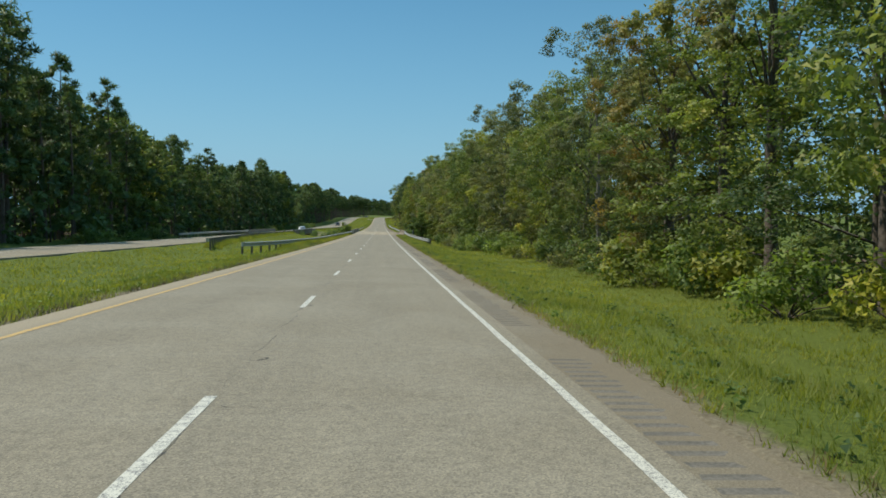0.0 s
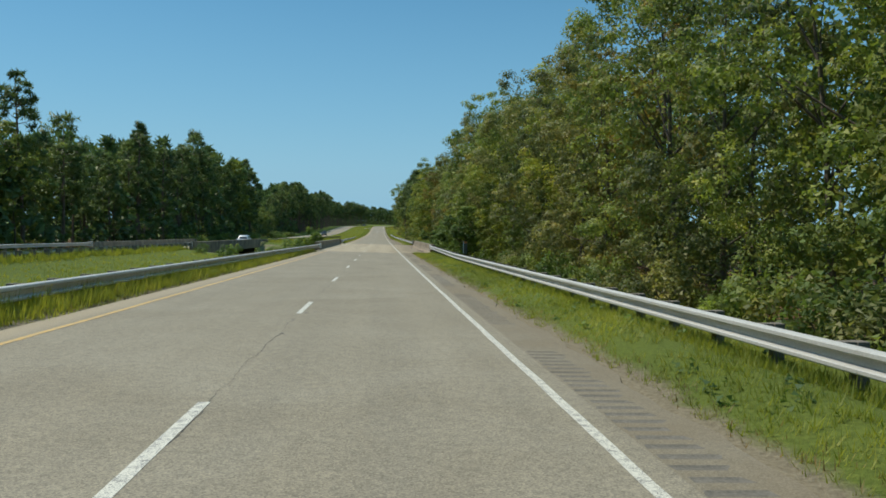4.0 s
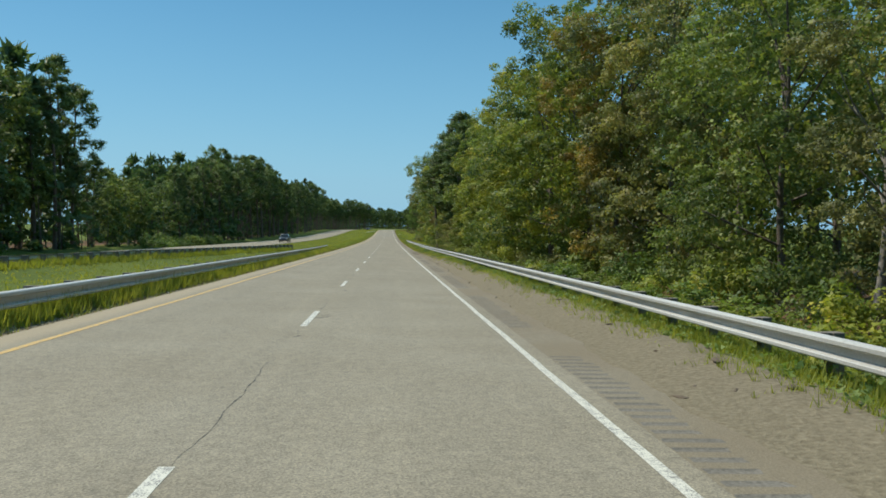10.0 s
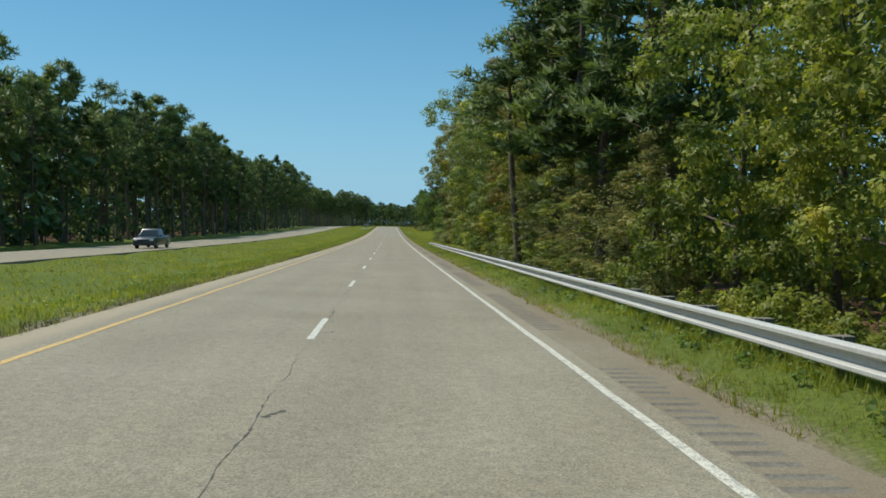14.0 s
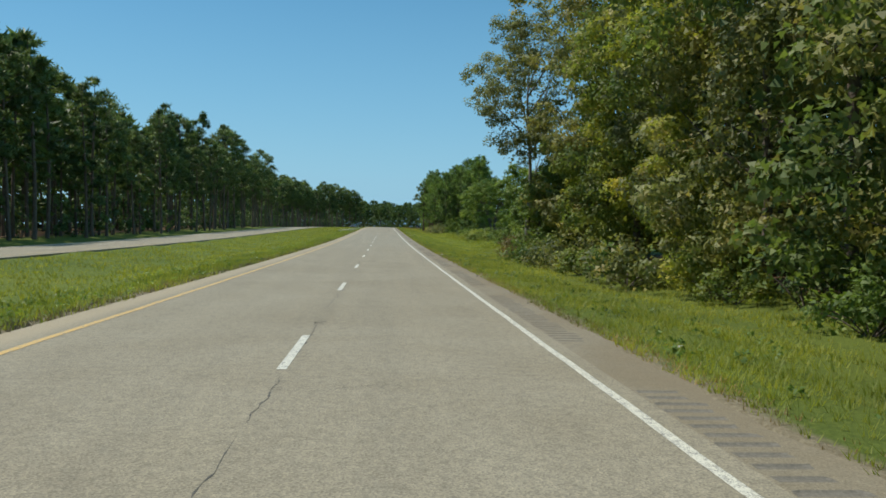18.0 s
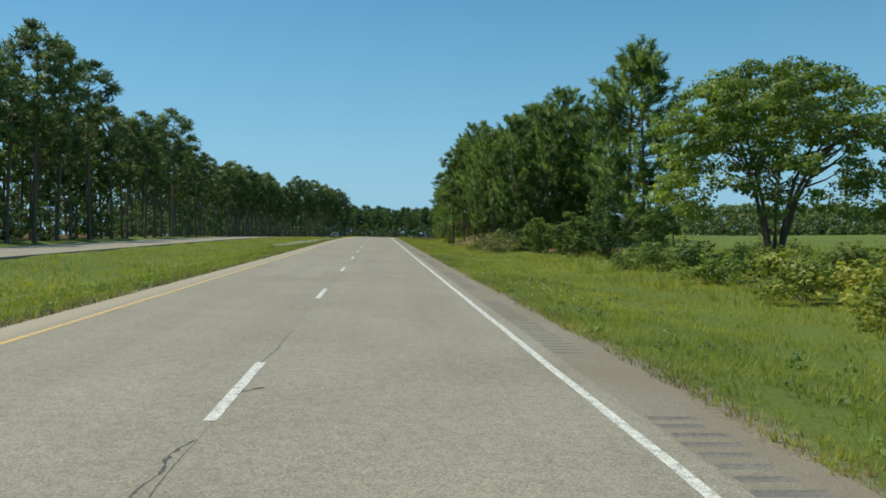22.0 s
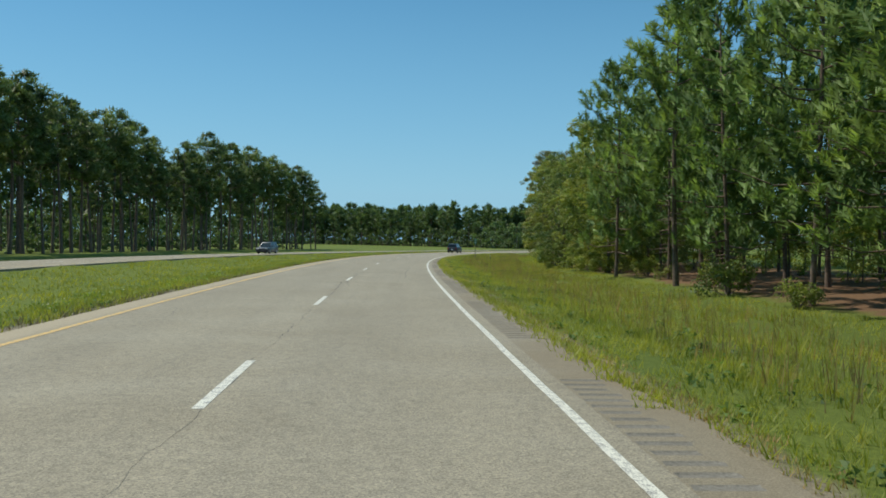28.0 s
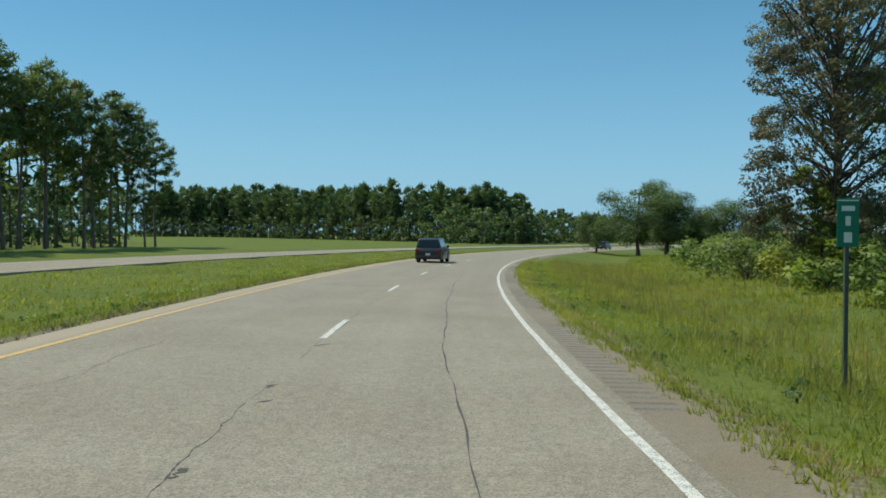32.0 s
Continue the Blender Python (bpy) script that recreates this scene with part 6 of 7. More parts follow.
def loft(outline, half_low, half_high, z_low, z_high):
    """A body from its side outline (y, z), narrowed towards the top."""
    bm = bmesh.new()
    rings = []
    for side in (-1, 1):
        rings.append([bm.verts.new((side * (half_low + (half_high - half_low) * min(1, max(0, (z - z_low) / (z_high - z_low)))), y, z)) for y, z in outline])
    n = len(outline)
    for i in range(n):
        j = (i + 1) % n
        bm.faces.new([rings[0][i], rings[0][j], rings[1][j], rings[1][i]])
    bm.faces.new(rings[0][::-1])
    bm.faces.new(rings[1])
    bmesh.ops.recalc_face_normals(bm, faces=bm.faces)
    bmesh.ops.bevel(bm, geom=list(bm.edges), offset=0.045, segments=2, affect="EDGES", profile=0.6)
    return bm


def vehicle(name, m, label, category, paint, kind):
    """Front towards local +y. kind: suv, sedan or pickup."""
    car = thing(name, m, label, category, "cars on the road")
    L, W, H, clear = {"suv": (4.7, 1.9, 1.72, 0.24), "sedan": (4.75, 1.82, 1.45, 0.18), "pickup": (5.4, 1.98, 1.85, 0.32)}[kind]
    h, belt = L / 2, clear + (H - clear) * 0.52
    body = loft([(-h + 0.08, clear), (h - 0.15, clear), (h, clear + 0.22), (h - 0.03, belt - 0.22), (h - 0.25, belt - 0.08), (h - 1.25, belt + 0.02), (-h + 0.1, belt + 0.03), (-h, belt - 0.2), (-h, clear + 0.25)], W / 2 - 0.03, W / 2 - 0.05, clear, belt)
    hull = part("body", body, paint, car, smooth=True)
    top = {"suv": [(-h + 0.12, belt), (h - 1.35, belt), (h - 2.1, H - 0.03), (h - 2.5, H), (-h + 0.45, H - 0.02), (-h + 0.22, H - 0.12)],
           "sedan": [(-h + 0.75, belt), (h - 1.3, belt), (h - 2.1, H - 0.02), (h - 2.6, H), (-h + 1.6, H - 0.02), (-h + 1.2, H - 0.12)],
           "pickup": [(-h + 2.0, belt), (h - 1.45, belt), (h - 2.15, H - 0.02), (h - 2.5, H), (-h + 2.25, H - 0.02), (-h + 2.05, H - 0.1)]}[kind]
    part("cabin", loft(top, W / 2 - 0.07, W / 2 - 0.28, belt, H), paint, car, smooth=True)
    # glass: side panes, windscreen and rear window a little proud of the cabin
    back, front = top[0][0], top[1][0]

    def pane(corners, pname, parent):
        bm = bmesh.new()
        vs = [bm.verts.new(c) for c in corners]
        bm.faces.new(vs)
        r = bmesh.ops.extrude_face_region(bm, geom=list(bm.faces))
        nrm = (Vector(corners[1]) - Vector(corners[0])).cross(Vector(corners[2]) - Vector(corners[0])).normalized()
        for v in r["geom"]:
            if isinstance(v, bmesh.types.BMVert):
                v.co += nrm * 0.02
        bmesh.ops.recalc_face_normals(bm, faces=bm.faces)
        return part(pname, bm, CAR_GLASS, parent)

    def half_at(z):
        return W / 2 - 0.07 - 0.21 * (z - belt) / (H - belt)

    z0, z1 = belt + 0.07, H - 0.13
    roof_f, roof_b = top[2][0], top[-1][0] if kind != "sedan" else top[-2][0]
    for side in (-1, 1):
        mid = (roof_f + roof_b) / 2
        for y0, y1, y2, y3 in ((front - 0.35, mid + 0.05, mid + 0.05, roof_f - 0.12), (mid - 0.05, back + (0.3 if kind != "sedan" else 0.5), roof_b + 0.2, mid - 0.05)):
            a, b = side * (half_at(z0) + 0.004), side * (half_at(z1) + 0.004)
            quad = [(a, y0, z0), (a, y1, z0), (b, y2, z1), (b, y3, z1)]
            pane(quad if side > 0 else quad[::-1], "side_window", car)
    pane([(half_at(z0) - 0.08, front - 0.02, z0), (-half_at(z0) + 0.08, front - 0.02, z0), (-half_at(z1) + 0.1, roof_f + 0.12, z1), (half_at(z1) - 0.1, roof_f + 0.12, z1)][::-1], "windscreen", car)
    pane([(half_at(z0) - 0.1, back - 0.02, z0 + 0.05), (half_at(z1) - 0.1, top[-1][0] - 0.02, z1), (-half_at(z1) + 0.1, top[-1][0] - 0.02, z1), (-half_at(z0) + 0.1, back - 0.02, z0 + 0.05)][::-1], "rear_window", car)
    for side in (-1, 1):
        part("tail_light", box_mesh(side * (W / 2 - 0.2) - 0.12, side * (W / 2 - 0.2) + 0.12, -h - 0.015, -h + 0.06, belt - 0.3, belt - 0.08, bevel=0.02), TAIL_RED, hull, "red tail light")
        part("headlight", box_mesh(side * (W / 2 - 0.27) - 0.18, side * (W / 2 - 0.27) + 0.18, h - 0.12, h + 0.005, belt - 0.34, belt - 0.2, bevel=0.02), HEAD_LENS, hull, "clear headlight")
        part("mirror", box_mesh(side * (W / 2 + 0.06) - 0.09, side * (W / 2 + 0.06) + 0.09, front - 0.6, front - 0.48, belt + 0.02, belt + 0.18, bevel=0.03), paint, car)
    part("bumper", box_mesh(-W / 2 + 0.08, W / 2 - 0.08, -h - 0.05, -h + 0.1, clear + 0.04, clear + 0.24, bevel=0.03), TRIM, car, "black rear bumper")
    part("bumper", box_mesh(-W / 2 + 0.08, W / 2 - 0.08, h - 0.12, h + 0.04, clear + 0.02, clear + 0.2, bevel=0.03), TRIM, car, "black front bumper")
    part("licence_plate", box_mesh(-0.16, 0.16, -h - 0.065, -h - 0.045, clear + 0.28, clear + 0.43, bevel=0.004), PLATE, car, "blank pale plate")
    if kind == "pickup":
        part("cargo_bed", box_mesh(-W / 2 + 0.15, W / 2 - 0.15, -h + 0.15, -h + 1.85, belt + 0.0, belt + 0.045, bevel=0.01), TRIM, car)
    r = 0.36 if kind != "sedan" else 0.33
    for y in (h - 0.95, -h + 0.98):
        for side in (-1, 1):
            bm = bmesh.new()
            bmesh.ops.create_cone(bm, cap_ends=True, segments=24, radius1=r, radius2=r, depth=0.23)
            bmesh.ops.bevel(bm, geom=[e for e in bm.edges if abs(e.verts[0].co.z - e.verts[1].co.z) < 1e-5], offset=0.04, segments=2, affect="EDGES")
            bm.transform(pose(side * (W / 2 - 0.12), y, r, 0, 90, 0))
            tyre = part("wheel", bm, RUBBER, car, "black tyre on a metal rim", smooth=True)
            bm = bmesh.new()
            bmesh.ops.create_cone(bm, cap_ends=True, segments=16, radius1=r * 0.62, radius2=r * 0.55, depth=0.02)
            bm.transform(pose(side * (W / 2 + 0.002), y, r, 0, 90 * side, 0))
            part("rim", bm, ALLOY, tyre)
    return car


def on_lane(s, x, fall, turn=0.0):
    return road_pose(s, x, float(fall(np.float64(x))), turn)


vehicle("suv", on_lane(841, -1.75, crossfall), "black sport utility vehicle in the inner lane", "car", BLACK_PAINT, "suv")
vehicle("sedan", on_lane(930, 1.8, crossfall), "dark grey sedan far ahead in the outer lane", "car", DARK_PAINT, "sedan")
vehicle("pickup_truck", on_lane(422.5, -21.2, crossfall_far, 180), "dark pickup truck on the oncoming carriageway", "pickup truck", DARK_PAINT, "pickup")
vehicle("sedan", on_lane(233, -21.2, crossfall_far, 180), "silver sedan on the oncoming carriageway by the bridge", "car", SILVER_PAINT, "sedan")
vehicle("suv", on_lane(808, -24.6, crossfall_far, 180), "dark grey sport utility vehicle on the oncoming carriageway", "car", DARK_PAINT, "suv")

# ---- signs and posts ----
sign = thing("road_sign", road_pose(795.0, 7.5), "narrow green reference sign on a thin steel post", "road sign")
part("post", box_mesh(-0.03, 0.03, -0.02, 0.02, -0.3, 2.6, bevel=0.006), STEEL_GREEN, sign)
face = part("sign_panel", box_mesh(-0.15, 0.15, -0.034, -0.024, 1.98, 2.64, bevel=0.004), SIGN_GREEN, sign, "green panel with white marks")
part("border", box_mesh(-0.14, 0.14, -0.037, -0.0335, 2.605, 2.62), SIGN_WHITE, face)
for z0, z1, w in ((2.47, 2.54, 0.18), (2.27, 2.4, 0.07), (2.04, 2.18, 0.11)):
    part("marking", box_mesh(-w / 2, w / 2, -0.038, -0.0335, z0, z1), SIGN_WHITE, face)
delineator = thing("marker_post", road_pose(792.0, 9.5), "short dark steel post in the verge grass", "post")
part("post", box_mesh(-0.035, 0.035, -0.02, 0.02, -0.2, 0.86, bevel=0.006), SIGN_BACK, delineator)
part("reflector", box_mesh(-0.03, 0.03, -0.026, -0.0195, 0.7, 0.8), SIGN_WHITE, delineator)
marker = thing("object_marker", road_pose(156.0, 8.0), "dark upright marker panel with a white edge behind the rail", "road sign")
part("post", box_mesh(-0.03, 0.03, -0.02, 0.02, -0.3, 1.75, bevel=0.006), STEEL_GREEN, marker)
pan = part("sign_panel", box_mesh(-0.15, 0.15, -0.035, -0.022, 0.85, 1.75, bevel=0.004), SIGN_BACK, marker)
part("edge_strip", box_mesh(-0.15, -0.11, -0.039, -0.0345, 0.86, 1.74), SIGN_WHITE, pan)
part("top_patch", box_mesh(-0.1, 0.14, -0.039, -0.0345, 1.62, 1.74), RUST, pan)

# ---- litter, branches and clods ----
lr = random.Random(9)


def scrap(name, s, x, size, mat, label, category, flat=0.25, z=None):
    bm = bmesh.new()
    bmesh.ops.create_icosphere(bm, subdivisions=2, radius=1)
    for v in bm.verts:
        v.co *= 1 + 0.35 * noise.noise(v.co * 1.7 + Vector((s, x, 0)))
        v.co = Vector((v.co.x * size[0], v.co.y * size[1], max(v.co.z, -0.3) * size[2]))
    zz = float(ground_z(s, x)) if z is None else z
    o = part(name, bm, mat)
    o.matrix_basis = road_pose(s, x, zz + 0.3 * size[2], lr.uniform(0, 180))
    return tagged(o, label, category, "roadside litter")


for s, x in ((820.5, 6.2), (816, 8.4), (450, 5.9), (459, 6.0)):
    scrap("litter", s, x, (0.05, 0.035, 0.03), LITTER, "crumpled white litter on the verge", "litter")
for s, x in ((332.5, 4.4), (329, 6.0), (300, 5.1), (262, 6.0), (256, 6.5)):
    scrap("branch", s, x, (0.32, 0.06, 0.04), DEBRIS, "broken branch on the sandy shoulder", "branch", z=-FALL * x + (0.0 if x < 4.7 else -0.03))
def fallen_branch(s0, x0, s1, x1, thick, paved=False):
    """A dead limb lying along the ground, with a few broken twigs."""
    f = np.linspace(0, 1, 7)
    ss, xx = s0 + (s1 - s0) * f + 0.12 * np.sin(f * 5 + s0), x0 + (x1 - x0) * f + 0.1 * np.sin(f * 7 + x0)
    line = at(ss, xx, (crossfall(xx) if paved else ground_z(ss, xx)) + thick * 0.6 + (0.01 if paved else 0.04) * np.sin(f * 6) ** 2)
    made = [tube(line, thick * np.linspace(1, 0.35, 7), 6)]
    for k in () if paved else (2, 4, 5):
        made.append(tube(np.array([line[k], line[k] + np.array([lr.uniform(-0.5, 0.5), lr.uniform(-0.5, 0.5), 0.16])]), [thick * 0.4, 0.006], 4))
    v, f4 = join(made)
    o = part("branch", mesh_of("branch", v - line[0], f4, True), DEBRIS)
    o.matrix_basis = Matrix.Translation(line[0].tolist())
    return tagged(o, "dead stick lying on the dirty bridge deck" if paved else "dead grey-brown limb lying on fallen needles", "branch", "roadside litter")


for _ in range(60):
    s = lr.uniform(634, 664)
    scrap("bark_scrap", s, float(np.interp(s, LITTER_S, LITTER_X)) + lr.uniform(0.1, 3.2), (lr.uniform(0.06, 0.24), lr.uniform(0.02, 0.06), 0.03), DEBRIS, "scrap of bark and dead wood on fallen needles", "debris")
for limb in ((649.8, 10.1, 647.4, 10.1, 0.04), (647.6, 10.1, 648.6, 12.4, 0.055), (646.7, 10.9, 645.2, 12.3, 0.03), (637.5, 11.6, 640.5, 12.6, 0.04), (643, 11.4, 640.8, 11.9, 0.05), (652, 12.6, 655.5, 12.2, 0.06)):
    fallen_branch(*limb)
for _ in range(22):
    s = lr.choice((lr.uniform(184.5, 191), lr.uniform(179, 183)))
    x = 6.75 - abs(lr.gauss(0, 0.35))
    fallen_branch(s, x, s + lr.uniform(0.3, 1.3), x + lr.uniform(-0.5, 0.25), lr.uniform(0.01, 0.022), True)
for _ in range(26):
    s, x = lr.choice((lr.uniform(178.3, 183.5), lr.uniform(231, 236.2))), 7.25 - abs(lr.gauss(0, 0.35))
    scrap("bark_scrap", s, x, (lr.uniform(0.05, 0.18), lr.uniform(0.02, 0.06), 0.025), DEBRIS, "scrap of bark and leaves on the edge of the bridge slab", "debris", z=-FALL * x)
for _ in range(34):
    s, x = lr.uniform(186, 229), 7.0 - abs(lr.gauss(0, 0.5))
    scrap("bark_scrap", s, x, (lr.uniform(0.06, 0.2), 0.05, 0.025), DEBRIS, "scrap of bark and dirt on the bridge deck", "debris", z=-FALL * x)
for s, x in ((227.3, -0.95), (228.5, 0.6), (226.5, 2.7), (231.5, 4.9), (229, 5.2), (214, 1.0)):
    scrap("bark_scrap", s, x, (0.11, 0.035, 0.012), DEBRIS, "flattened dark debris on the bridge deck", "debris", z=-FALL * x)
for _ in range(44):
    s, x = lr.uniform(238, 330), lr.uniform(4.9, 6.6)
    scrap("bark_scrap", s, x, (lr.uniform(0.04, 0.14), lr.uniform(0.02, 0.05), 0.02), DEBRIS, "scrap of bark on the sandy shoulder past the bridge", "debris")
for s, x, size in ((309.6, 4.95, (0.4, 0.14, 0.02)), (309.3, 5.4, (0.2, 0.1, 0.02)), (326.9, 4.4, (0.12, 0.05, 0.03)), (327.0, 4.6, (0.09, 0.06, 0.04)), (256.4, 6.0, (0.2, 0.07, 0.02)), (254.6, 6.1, (0.13, 0.06, 0.02)), (254.8, 4.9, (0.11, 0.05, 0.02))):
    scrap("clod", s, x, size, DEBRIS, "dark clod of damp leaves and soil on the sandy shoulder", "debris", z=float(crossfall(np.float64(x))) if x < 4.7 else None)
CUP_YELLOW = surface("yellow_lid", (0.62, 0.52, 0.06), (0.75, 0.64, 0.1), 0.5, fine=15, relief=0)
cup = thing("paper_cup", road_pose(499.7, 5.05, None, 20), "crushed white paper cup with a yellow lid at the asphalt edge", "litter")
bm = bmesh.new()
bmesh.ops.create_cone(bm, cap_ends=True, segments=18, radius1=0.035, radius2=0.05, depth=0.22)
bm.transform(pose(0, 0, 0.05, 0, 84, 12))
for v in bm.verts:
    v.co.z = 0.012 + (v.co.z - 0.012) * (0.75 if v.co.x > 0 else 1.0)
part("cup", bm, LITTER, cup, smooth=False)
bm = bmesh.new()
bmesh.ops.create_cone(bm, cap_ends=True, segments=18, radius1=0.05, radius2=0.045, depth=0.02)
bm.transform(pose(-0.17, -0.05, 0.03, 70, 10, 30))
part("lid", bm, CUP_YELLOW, cup, "yellow lid")
# sand swept against the parapet
sr = np.arange(178.3, 230.5, 0.7)
wid = 0.5 + 0.3 * np.abs(np.sin(sr * 0.9)) + 0.2 * np.sin(sr * 2.3) * np.sin(sr * 0.31) + 0.9 * np.interp(sr, [178, 180, 184, 190], [0.5, 1, 0.7, 0])
cols = np.array([0, 0.35, 0.7, 1.0])
SSd, CC = np.meshgrid(sr, cols, indexing="ij")
XD = 7.16 - CC * wid[:, None]
ZD = crossfall(XD) + 0.005 + 0.05 * (1 - CC) ** 1.5 - 0.012 * CC ** 6
sand_me = mesh_of("sand", at(SSd, XD, ZD).reshape(-1, 3), grid_faces(len(sr), 4), True)
SAND = surface("washed_sand", (0.22, 0.165, 0.11), (0.4, 0.32, 0.23), 0.95, coarse=2.0, fine=25, relief=0.6, depth=0.03, stain=0.5)
tagged(part("sand", sand_me, SAND), "sand and dirt swept against the parapet foot", "sand", kind="stuff")

# ---- grass ----
gr = np.random.default_rng(77)


def grass(name, spots, height, width, mat, label, blades=4, splay=0.5):
    """Tufts of thin curved blades at (s, x)."""
    s, x = spots
    n = len(s) * blades
    s, x, hh = np.repeat(s, blades), np.repeat(x, blades), np.repeat(height, blades) * gr.uniform(0.55, 1.15, n)
    s, x = s + gr.normal(0, 0.035, n), x + gr.normal(0, 0.035, n)
    bed = np.where((x > 4.3) & (x < 4.8), np.maximum(ground_z(s, x), crossfall(x)), ground_z(s, x))
    root = at(s, x, bed - 0.01)
    a = gr.uniform(0, 2 * np.pi, n)
    lean = np.stack([np.cos(a), np.sin(a), np.zeros(n)], -1) * (splay * hh * gr.uniform(0.2, 1, n))[:, None]
    side = np.stack([-np.sin(a + gr.normal(0, 0.8, n)), np.cos(a), np.zeros(n)], -1) * width[0] * gr.uniform(0.6, 1.3, n)[:, None]
    upv = np.zeros((n, 3))
    upv[:, 2] = hh
    v = np.stack([root - side, root + side, root + lean + upv], 1)
    me = mesh_of(name, v.reshape(-1, 3), np.arange(n * 3).reshape(-1, 3))
    return tagged(part(name, me, mat), label, "grass", kind="stuff")


def scatter(s0, s1, x0, x1, per_m2):
    n = int((s1 - s0) * abs(x1 - x0) * per_m2)
    s, x = gr.uniform(s0, s1, n), gr.uniform(x0, x1, n)
    keep = ~((s > 177) & (s < 237) & (x > -29) & (x < 8.2))
    patch = np.sin(s * 0.55 + x * 1.3) + np.sin(s * 1.31 - x * 2.1) + gr.normal(0, 0.9, n)
    keep &= patch > -1.1
    keep &= ~((s > 630) & (s < 695) & (x > np.interp(s, LITTER_S, LITTER_X) + np.abs(gr.normal(0.1, 1.3, n)) - 0.3))
    rim = np.interp(s, [225, 240, 262, 300, 345], [0.2, 2.3, 2.0, 1.5, 0])
    keep &= (x < 0) | (x > 4.82 + np.where(x > 0, rim * gr.uniform(0.3, 1.0, n), 0))
    return s[keep], x[keep]


sp = scatter(-4, 850, 4.84, 8.2, 54)
grass("grass_verge", sp, np.interp(sp[1], [4.8, 5.5, 8], [0.08, 0.13, 0.18]) * gr.uniform(0.6, 1.5, len(sp[0])), (0.008,), GRASS_BLADE, "mown green grass along the right verge", 5, 1.0)
sp = scatter(0, 860, 8.2, 15, 26)
grass("grass_bank", sp, gr.uniform(0.08, 0.21, len(sp[0])), (0.0105,), GRASS_BLADE, "longer green grass before the trees", 4, 1.0)
rail_s = np.concatenate([gr.uniform(95, 178, 9000), gr.uniform(237, 441, 22000)])
rail_x = np.interp(rail_s, [94.5, 105, 150, 176, 238, 300, 340, 437], [7.35, 7.05, 6.75, 7.0, 7.05, 6.75, 6.3, 5.95]) + gr.uniform(-0.3, 1.3, len(rail_s))
grass("rail_weeds", (rail_s, rail_x), gr.uniform(0.08, 0.27, len(rail_s)), (0.011,), GRASS_BLADE, "unmown grass and weeds round the guardrail posts", 5, 0.6)
rail_s = np.concatenate([gr.uniform(66, 176, 12000), gr.uniform(238, 340, 11000)])
rail_x = np.interp(rail_s, [66, 88, 150, 176, 238, 300, 338], [-6.3, -5.0, -4.95, -5.1, -5.0, -4.95, -5.1]) + gr.uniform(-0.7, 0.35, len(rail_s))
grass("rail_weeds", (rail_s, rail_x), gr.uniform(0.2, 0.46, len(rail_s)), (0.011,), GRASS_BLADE, "unmown grass and weeds round the median rail", 5, 0.6)
rail_s = np.concatenate([gr.uniform(75, 178, 5000), gr.uniform(238, 350, 5500)])
rail_x = np.where(rail_s < 200, np.interp(rail_s, *np.array(MEDIAN_FAR_A).T), np.interp(rail_s, *np.array(MEDIAN_FAR_B).T)) + gr.uniform(-0.6, 1.0, len(rail_s))
grass("rail_weeds", (rail_s, rail_x), gr.uniform(0.2, 0.5, len(rail_s)), (0.02,), GRASS_BLADE, "rank weeds round the rail across the median", 5, 0.6)
sp = scatter(690, 860, 6.2, 13, 8)
grass("tall_grass", sp, gr.uniform(0.18, 0.42, len(sp[0])), (0.009,), GRASS_BLADE, "tall loose grass on the verge of the bend", 5, 0.8)
sp = scatter(780, 900, 13, 42, 6)
grass("rough_grass", sp, gr.uniform(0.15, 0.4, len(sp[0])), (0.025,), GRASS_BLADE, "rough grass between the shrubs of the bend", 4, 0.9)
sp = scatter(690, 860, 6.6, 13, 6.0)
grass("seed_stalks", sp, gr.uniform(0.35, 0.75, len(sp[0])), (0.007,), GRASS_DRY, "straw-coloured seed stalks in the tall grass", 3, 0.35)
sp = scatter(-4, 850, 4.76, 5.4, 60)
grass("dry_grass_edge", sp, gr.uniform(0.05, 0.13, len(sp[0])), (0.008,), GRASS_DRY, "dry brown grass along the asphalt edge", 3, 0.9)
sp = scatter(5, 900, -7.5, -4.42, 34)
grass("grass_median", sp, gr.uniform(0.08, 0.22, len(sp[0])), (0.012,), GRASS_BLADE, "green grass and weeds along the median edge", 4, 0.9)
sp = scatter(20, 900, -18, -7.5, 10)
grass("grass_median_far", sp, gr.uniform(0.1, 0.22, len(sp[0])), (0.022,), GRASS_BLADE, "green grass across the median", 3, 1.0)
slab_s = np.concatenate([gr.uniform(178, 183.2, 700), gr.uniform(230.8, 237.5, 1000)])
slab_x = 7.42 + gr.uniform(-0.1, 1.2, 1700)
grass("slab_weeds", (slab_s, slab_x), gr.uniform(0.12, 0.4, 1700), (0.011,), GRASS_BLADE, "rank weeds along the edge of the bridge slab", 6, 0.7)
slab_s = np.concatenate([gr.uniform(178, 183.2, 500), gr.uniform(230.8, 237.5, 900)])
grass("dead_grass_band", (slab_s, 7.4 - np.abs(gr.normal(0, 0.22, 1400))), gr.uniform(0.03, 0.09, 1400), (0.012,), GRASS_DRY, "dry brown grass litter on the edge of the bridge slab", 4, 1.6)
sp = gr.uniform(700, 860, 5200), 4.9 - np.abs(gr.normal(0, 0.2, 5200))
grass("creeping_grass", (sp[0], np.maximum(sp[1], 4.42)), gr.uniform(0.06, 0.2, 5200), (0.01,), GRASS_BLADE, "green grass creeping over the asphalt edge of the bend", 5, 1.1)
sp = scatter(150, 178, 5.0, 8.0, 40)
near_slab = sp[0] > 168
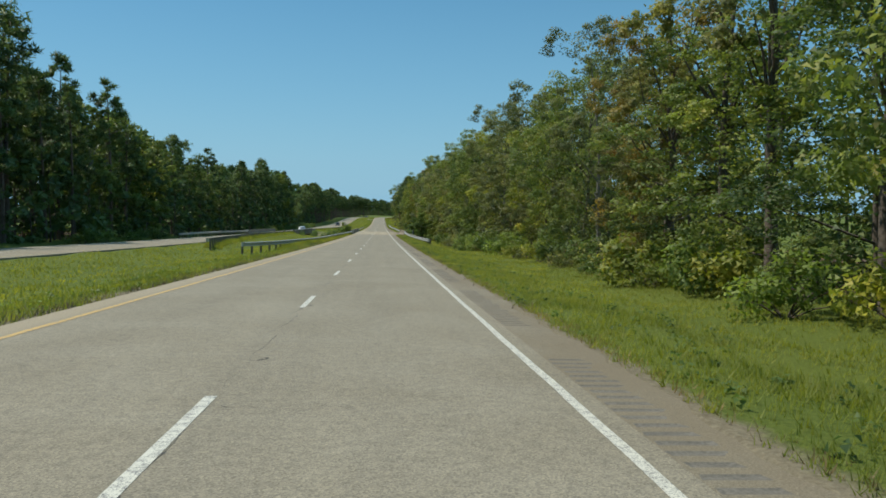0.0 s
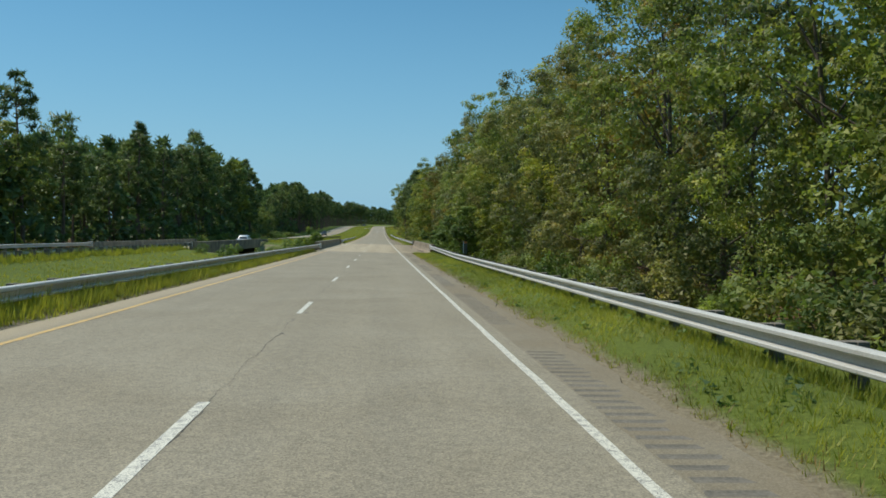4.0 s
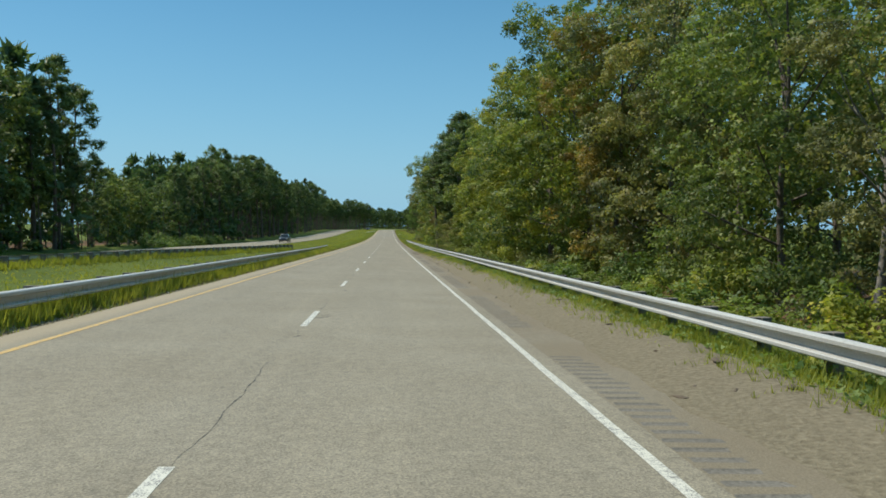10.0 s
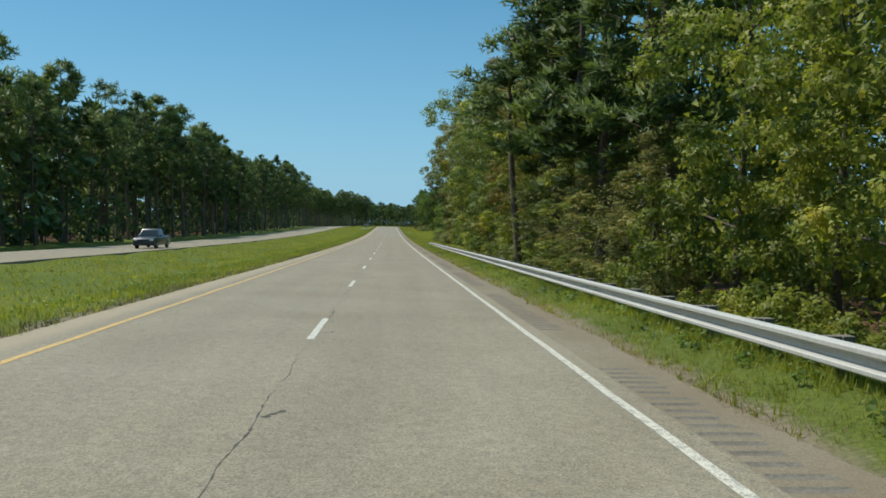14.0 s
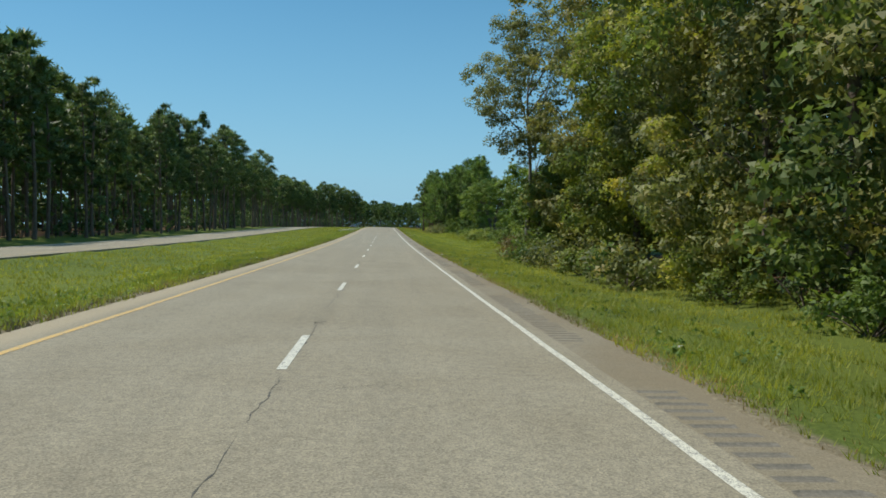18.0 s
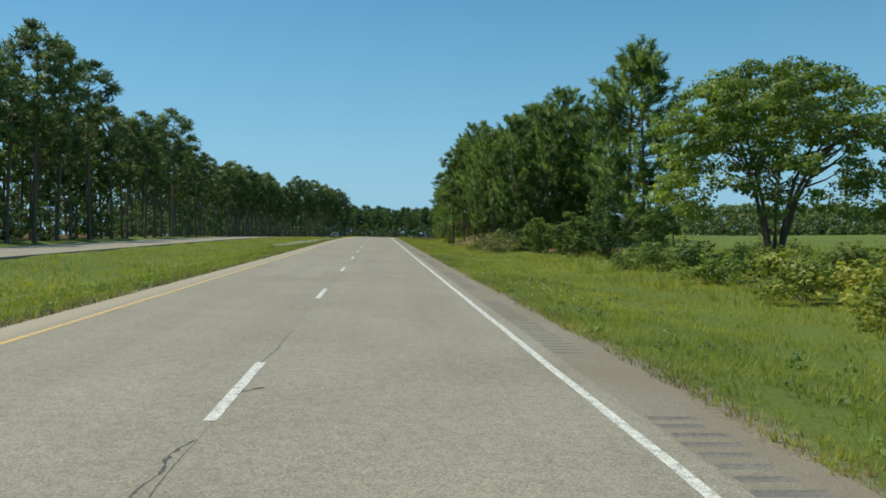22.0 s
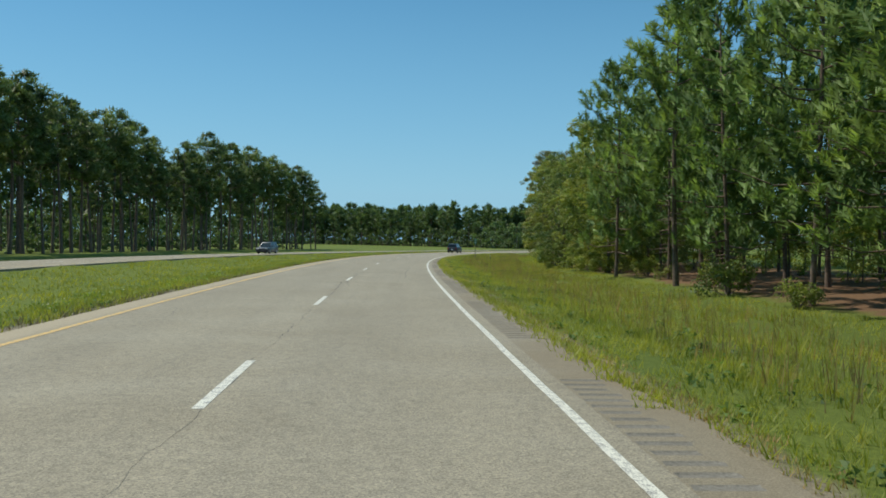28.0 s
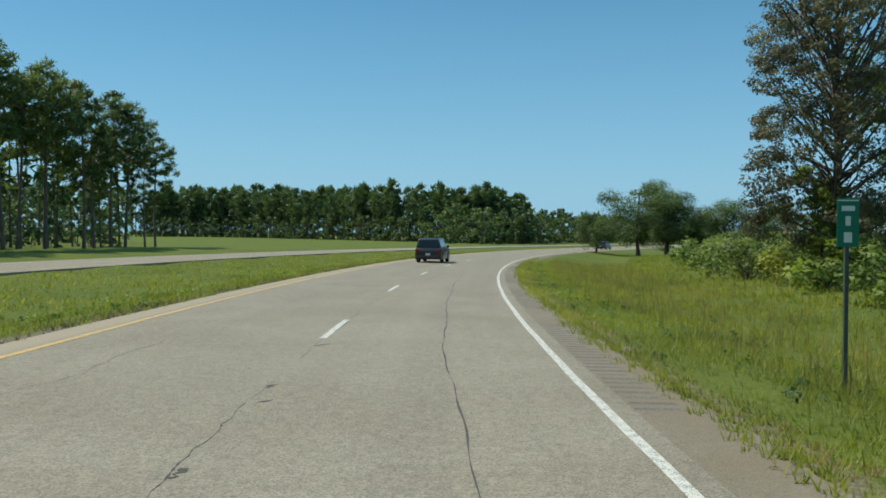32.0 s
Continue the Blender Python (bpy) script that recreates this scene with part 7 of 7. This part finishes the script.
grass("slab_grass", (sp[0][near_slab], sp[1][near_slab]), gr.uniform(0.1, 0.28, int(near_slab.sum())), (0.01,), GRASS_BLADE, "ragged grass against the end of the bridge slab", 5, 0.8)
sp = scatter(0, 900, -5.0, -4.42, 60)
grass("dead_grass_band", sp, gr.uniform(0.05, 0.16, len(sp[0])), (0.011,), GRASS_DEAD, "grey-brown dead grass along the inner asphalt edge", 3, 1.0)
sp = scatter(5, 900, -5.6, -4.44, 9)
grass("dry_grass_median", sp, gr.uniform(0.06, 0.2, len(sp[0])), (0.012,), GRASS_DRY, "dry grass along the inner asphalt edge", 3, 0.9)
sp = scatter(528, 610, 12, 60, 2.0)
grass("field_weeds", sp, gr.uniform(0.25, 0.7, len(sp[0])), (0.022,), GRASS_BLADE, "rank weeds over the fallow field", 5, 0.7)
sp = scatter(-4, 850, 4.7, 5.1, 9)
keep_off = (sp[0] < 232) | (sp[0] > 345)
sp = (sp[0][keep_off], sp[1][keep_off])
grass("edge_tufts", sp, gr.uniform(0.08, 0.22, len(sp[0])), (0.012,), GRASS_BLADE, "loose grass tufts hanging over the asphalt edge", 6, 1.1)


def weeds(name, spots, mat, label, per=13):
    """Low broad-leaved weeds: small leaves in loose rosettes."""
    s, x = spots
    r = np.random.default_rng(len(s))
    c = at(s, x, ground_z(s, x) + gr.uniform(0.03, 0.12, len(s)))
    v, f = leaves(c, gr.uniform(0.09, 0.24, len(s)), per, 0.1, 0.075, r, 0.6, 0.6, 1.2)
    return tagged(part(name, mesh_of(name, v[:, :3], f), mat), label, "weeds", kind="stuff")


sp = scatter(0, 850, 5.1, 9.0, 1.0)
weeds("verge_weeds", sp, LEAF_VINE, "dark broad-leaved weeds in the verge grass")
sp = scatter(10, 880, -8.5, -4.8, 1.2)
weeds("median_weeds", sp, LEAF_VINE, "dark broad-leaved weeds in the median grass")
rail_s = gr.uniform(238, 441, 1500)
weeds("rail_weeds", (rail_s, np.interp(rail_s, [238, 300, 340, 441], [7.05, 6.75, 6.3, 5.95]) + gr.uniform(-0.6, 0.9, 1500)), LEAF_VINE, "broad-leaved weeds round the guardrail posts")


sp = scatter(618, 666, -9.5, -5.0, 6)
weeds("clover_leaves", sp, LEAF_BRIGHT, "pale yellow-green clover leaves in the median grass")


def flower_heads(name, spots, mat, label):
    """Small four-sided heads standing over the grass."""
    s, x = spots
    n = len(s)
    c = at(s, x, ground_z(s, x) + gr.uniform(0.14, 0.26, n))
    r = gr.uniform(0.012, 0.024, n)[:, None]
    ring = np.array([(1, 0, 0), (0, 1, 0), (-1, 0, 0), (0, -1, 0), (0, 0, 1.2), (0, 0, -0.8)])
    v = c[:, None] + ring[None] * r[:, None]
    f = np.array([(0, 1, 4), (1, 2, 4), (2, 3, 4), (3, 0, 4), (1, 0, 5), (2, 1, 5), (3, 2, 5), (0, 3, 5)])
    me = mesh_of(name, v.reshape(-1, 3), (f[None] + 6 * np.arange(n)[:, None, None]).reshape(-1, 3), True)
    return tagged(part(name, me, mat), label, "clover", kind="stuff")


sp = scatter(310, 350, -9, -5.0, 10)
flower_heads("clover_heads", sp, FLOWER, "small white clover heads by the end of the median rail")
sp = scatter(622, 662, -9.5, -5.0, 44)
drift = np.sin(sp[0] * 0.33) + np.sin(sp[0] * 0.13 + sp[1] * 0.7) > -0.3
flower_heads("clover_heads", (sp[0][drift], sp[1][drift]), FLOWER, "small white clover heads in the median grass")
sp = scatter(566, 600, 5.0, 7.2, 2)
flower_heads("clover_heads", sp, FLOWER, "small white clover heads on the verge")
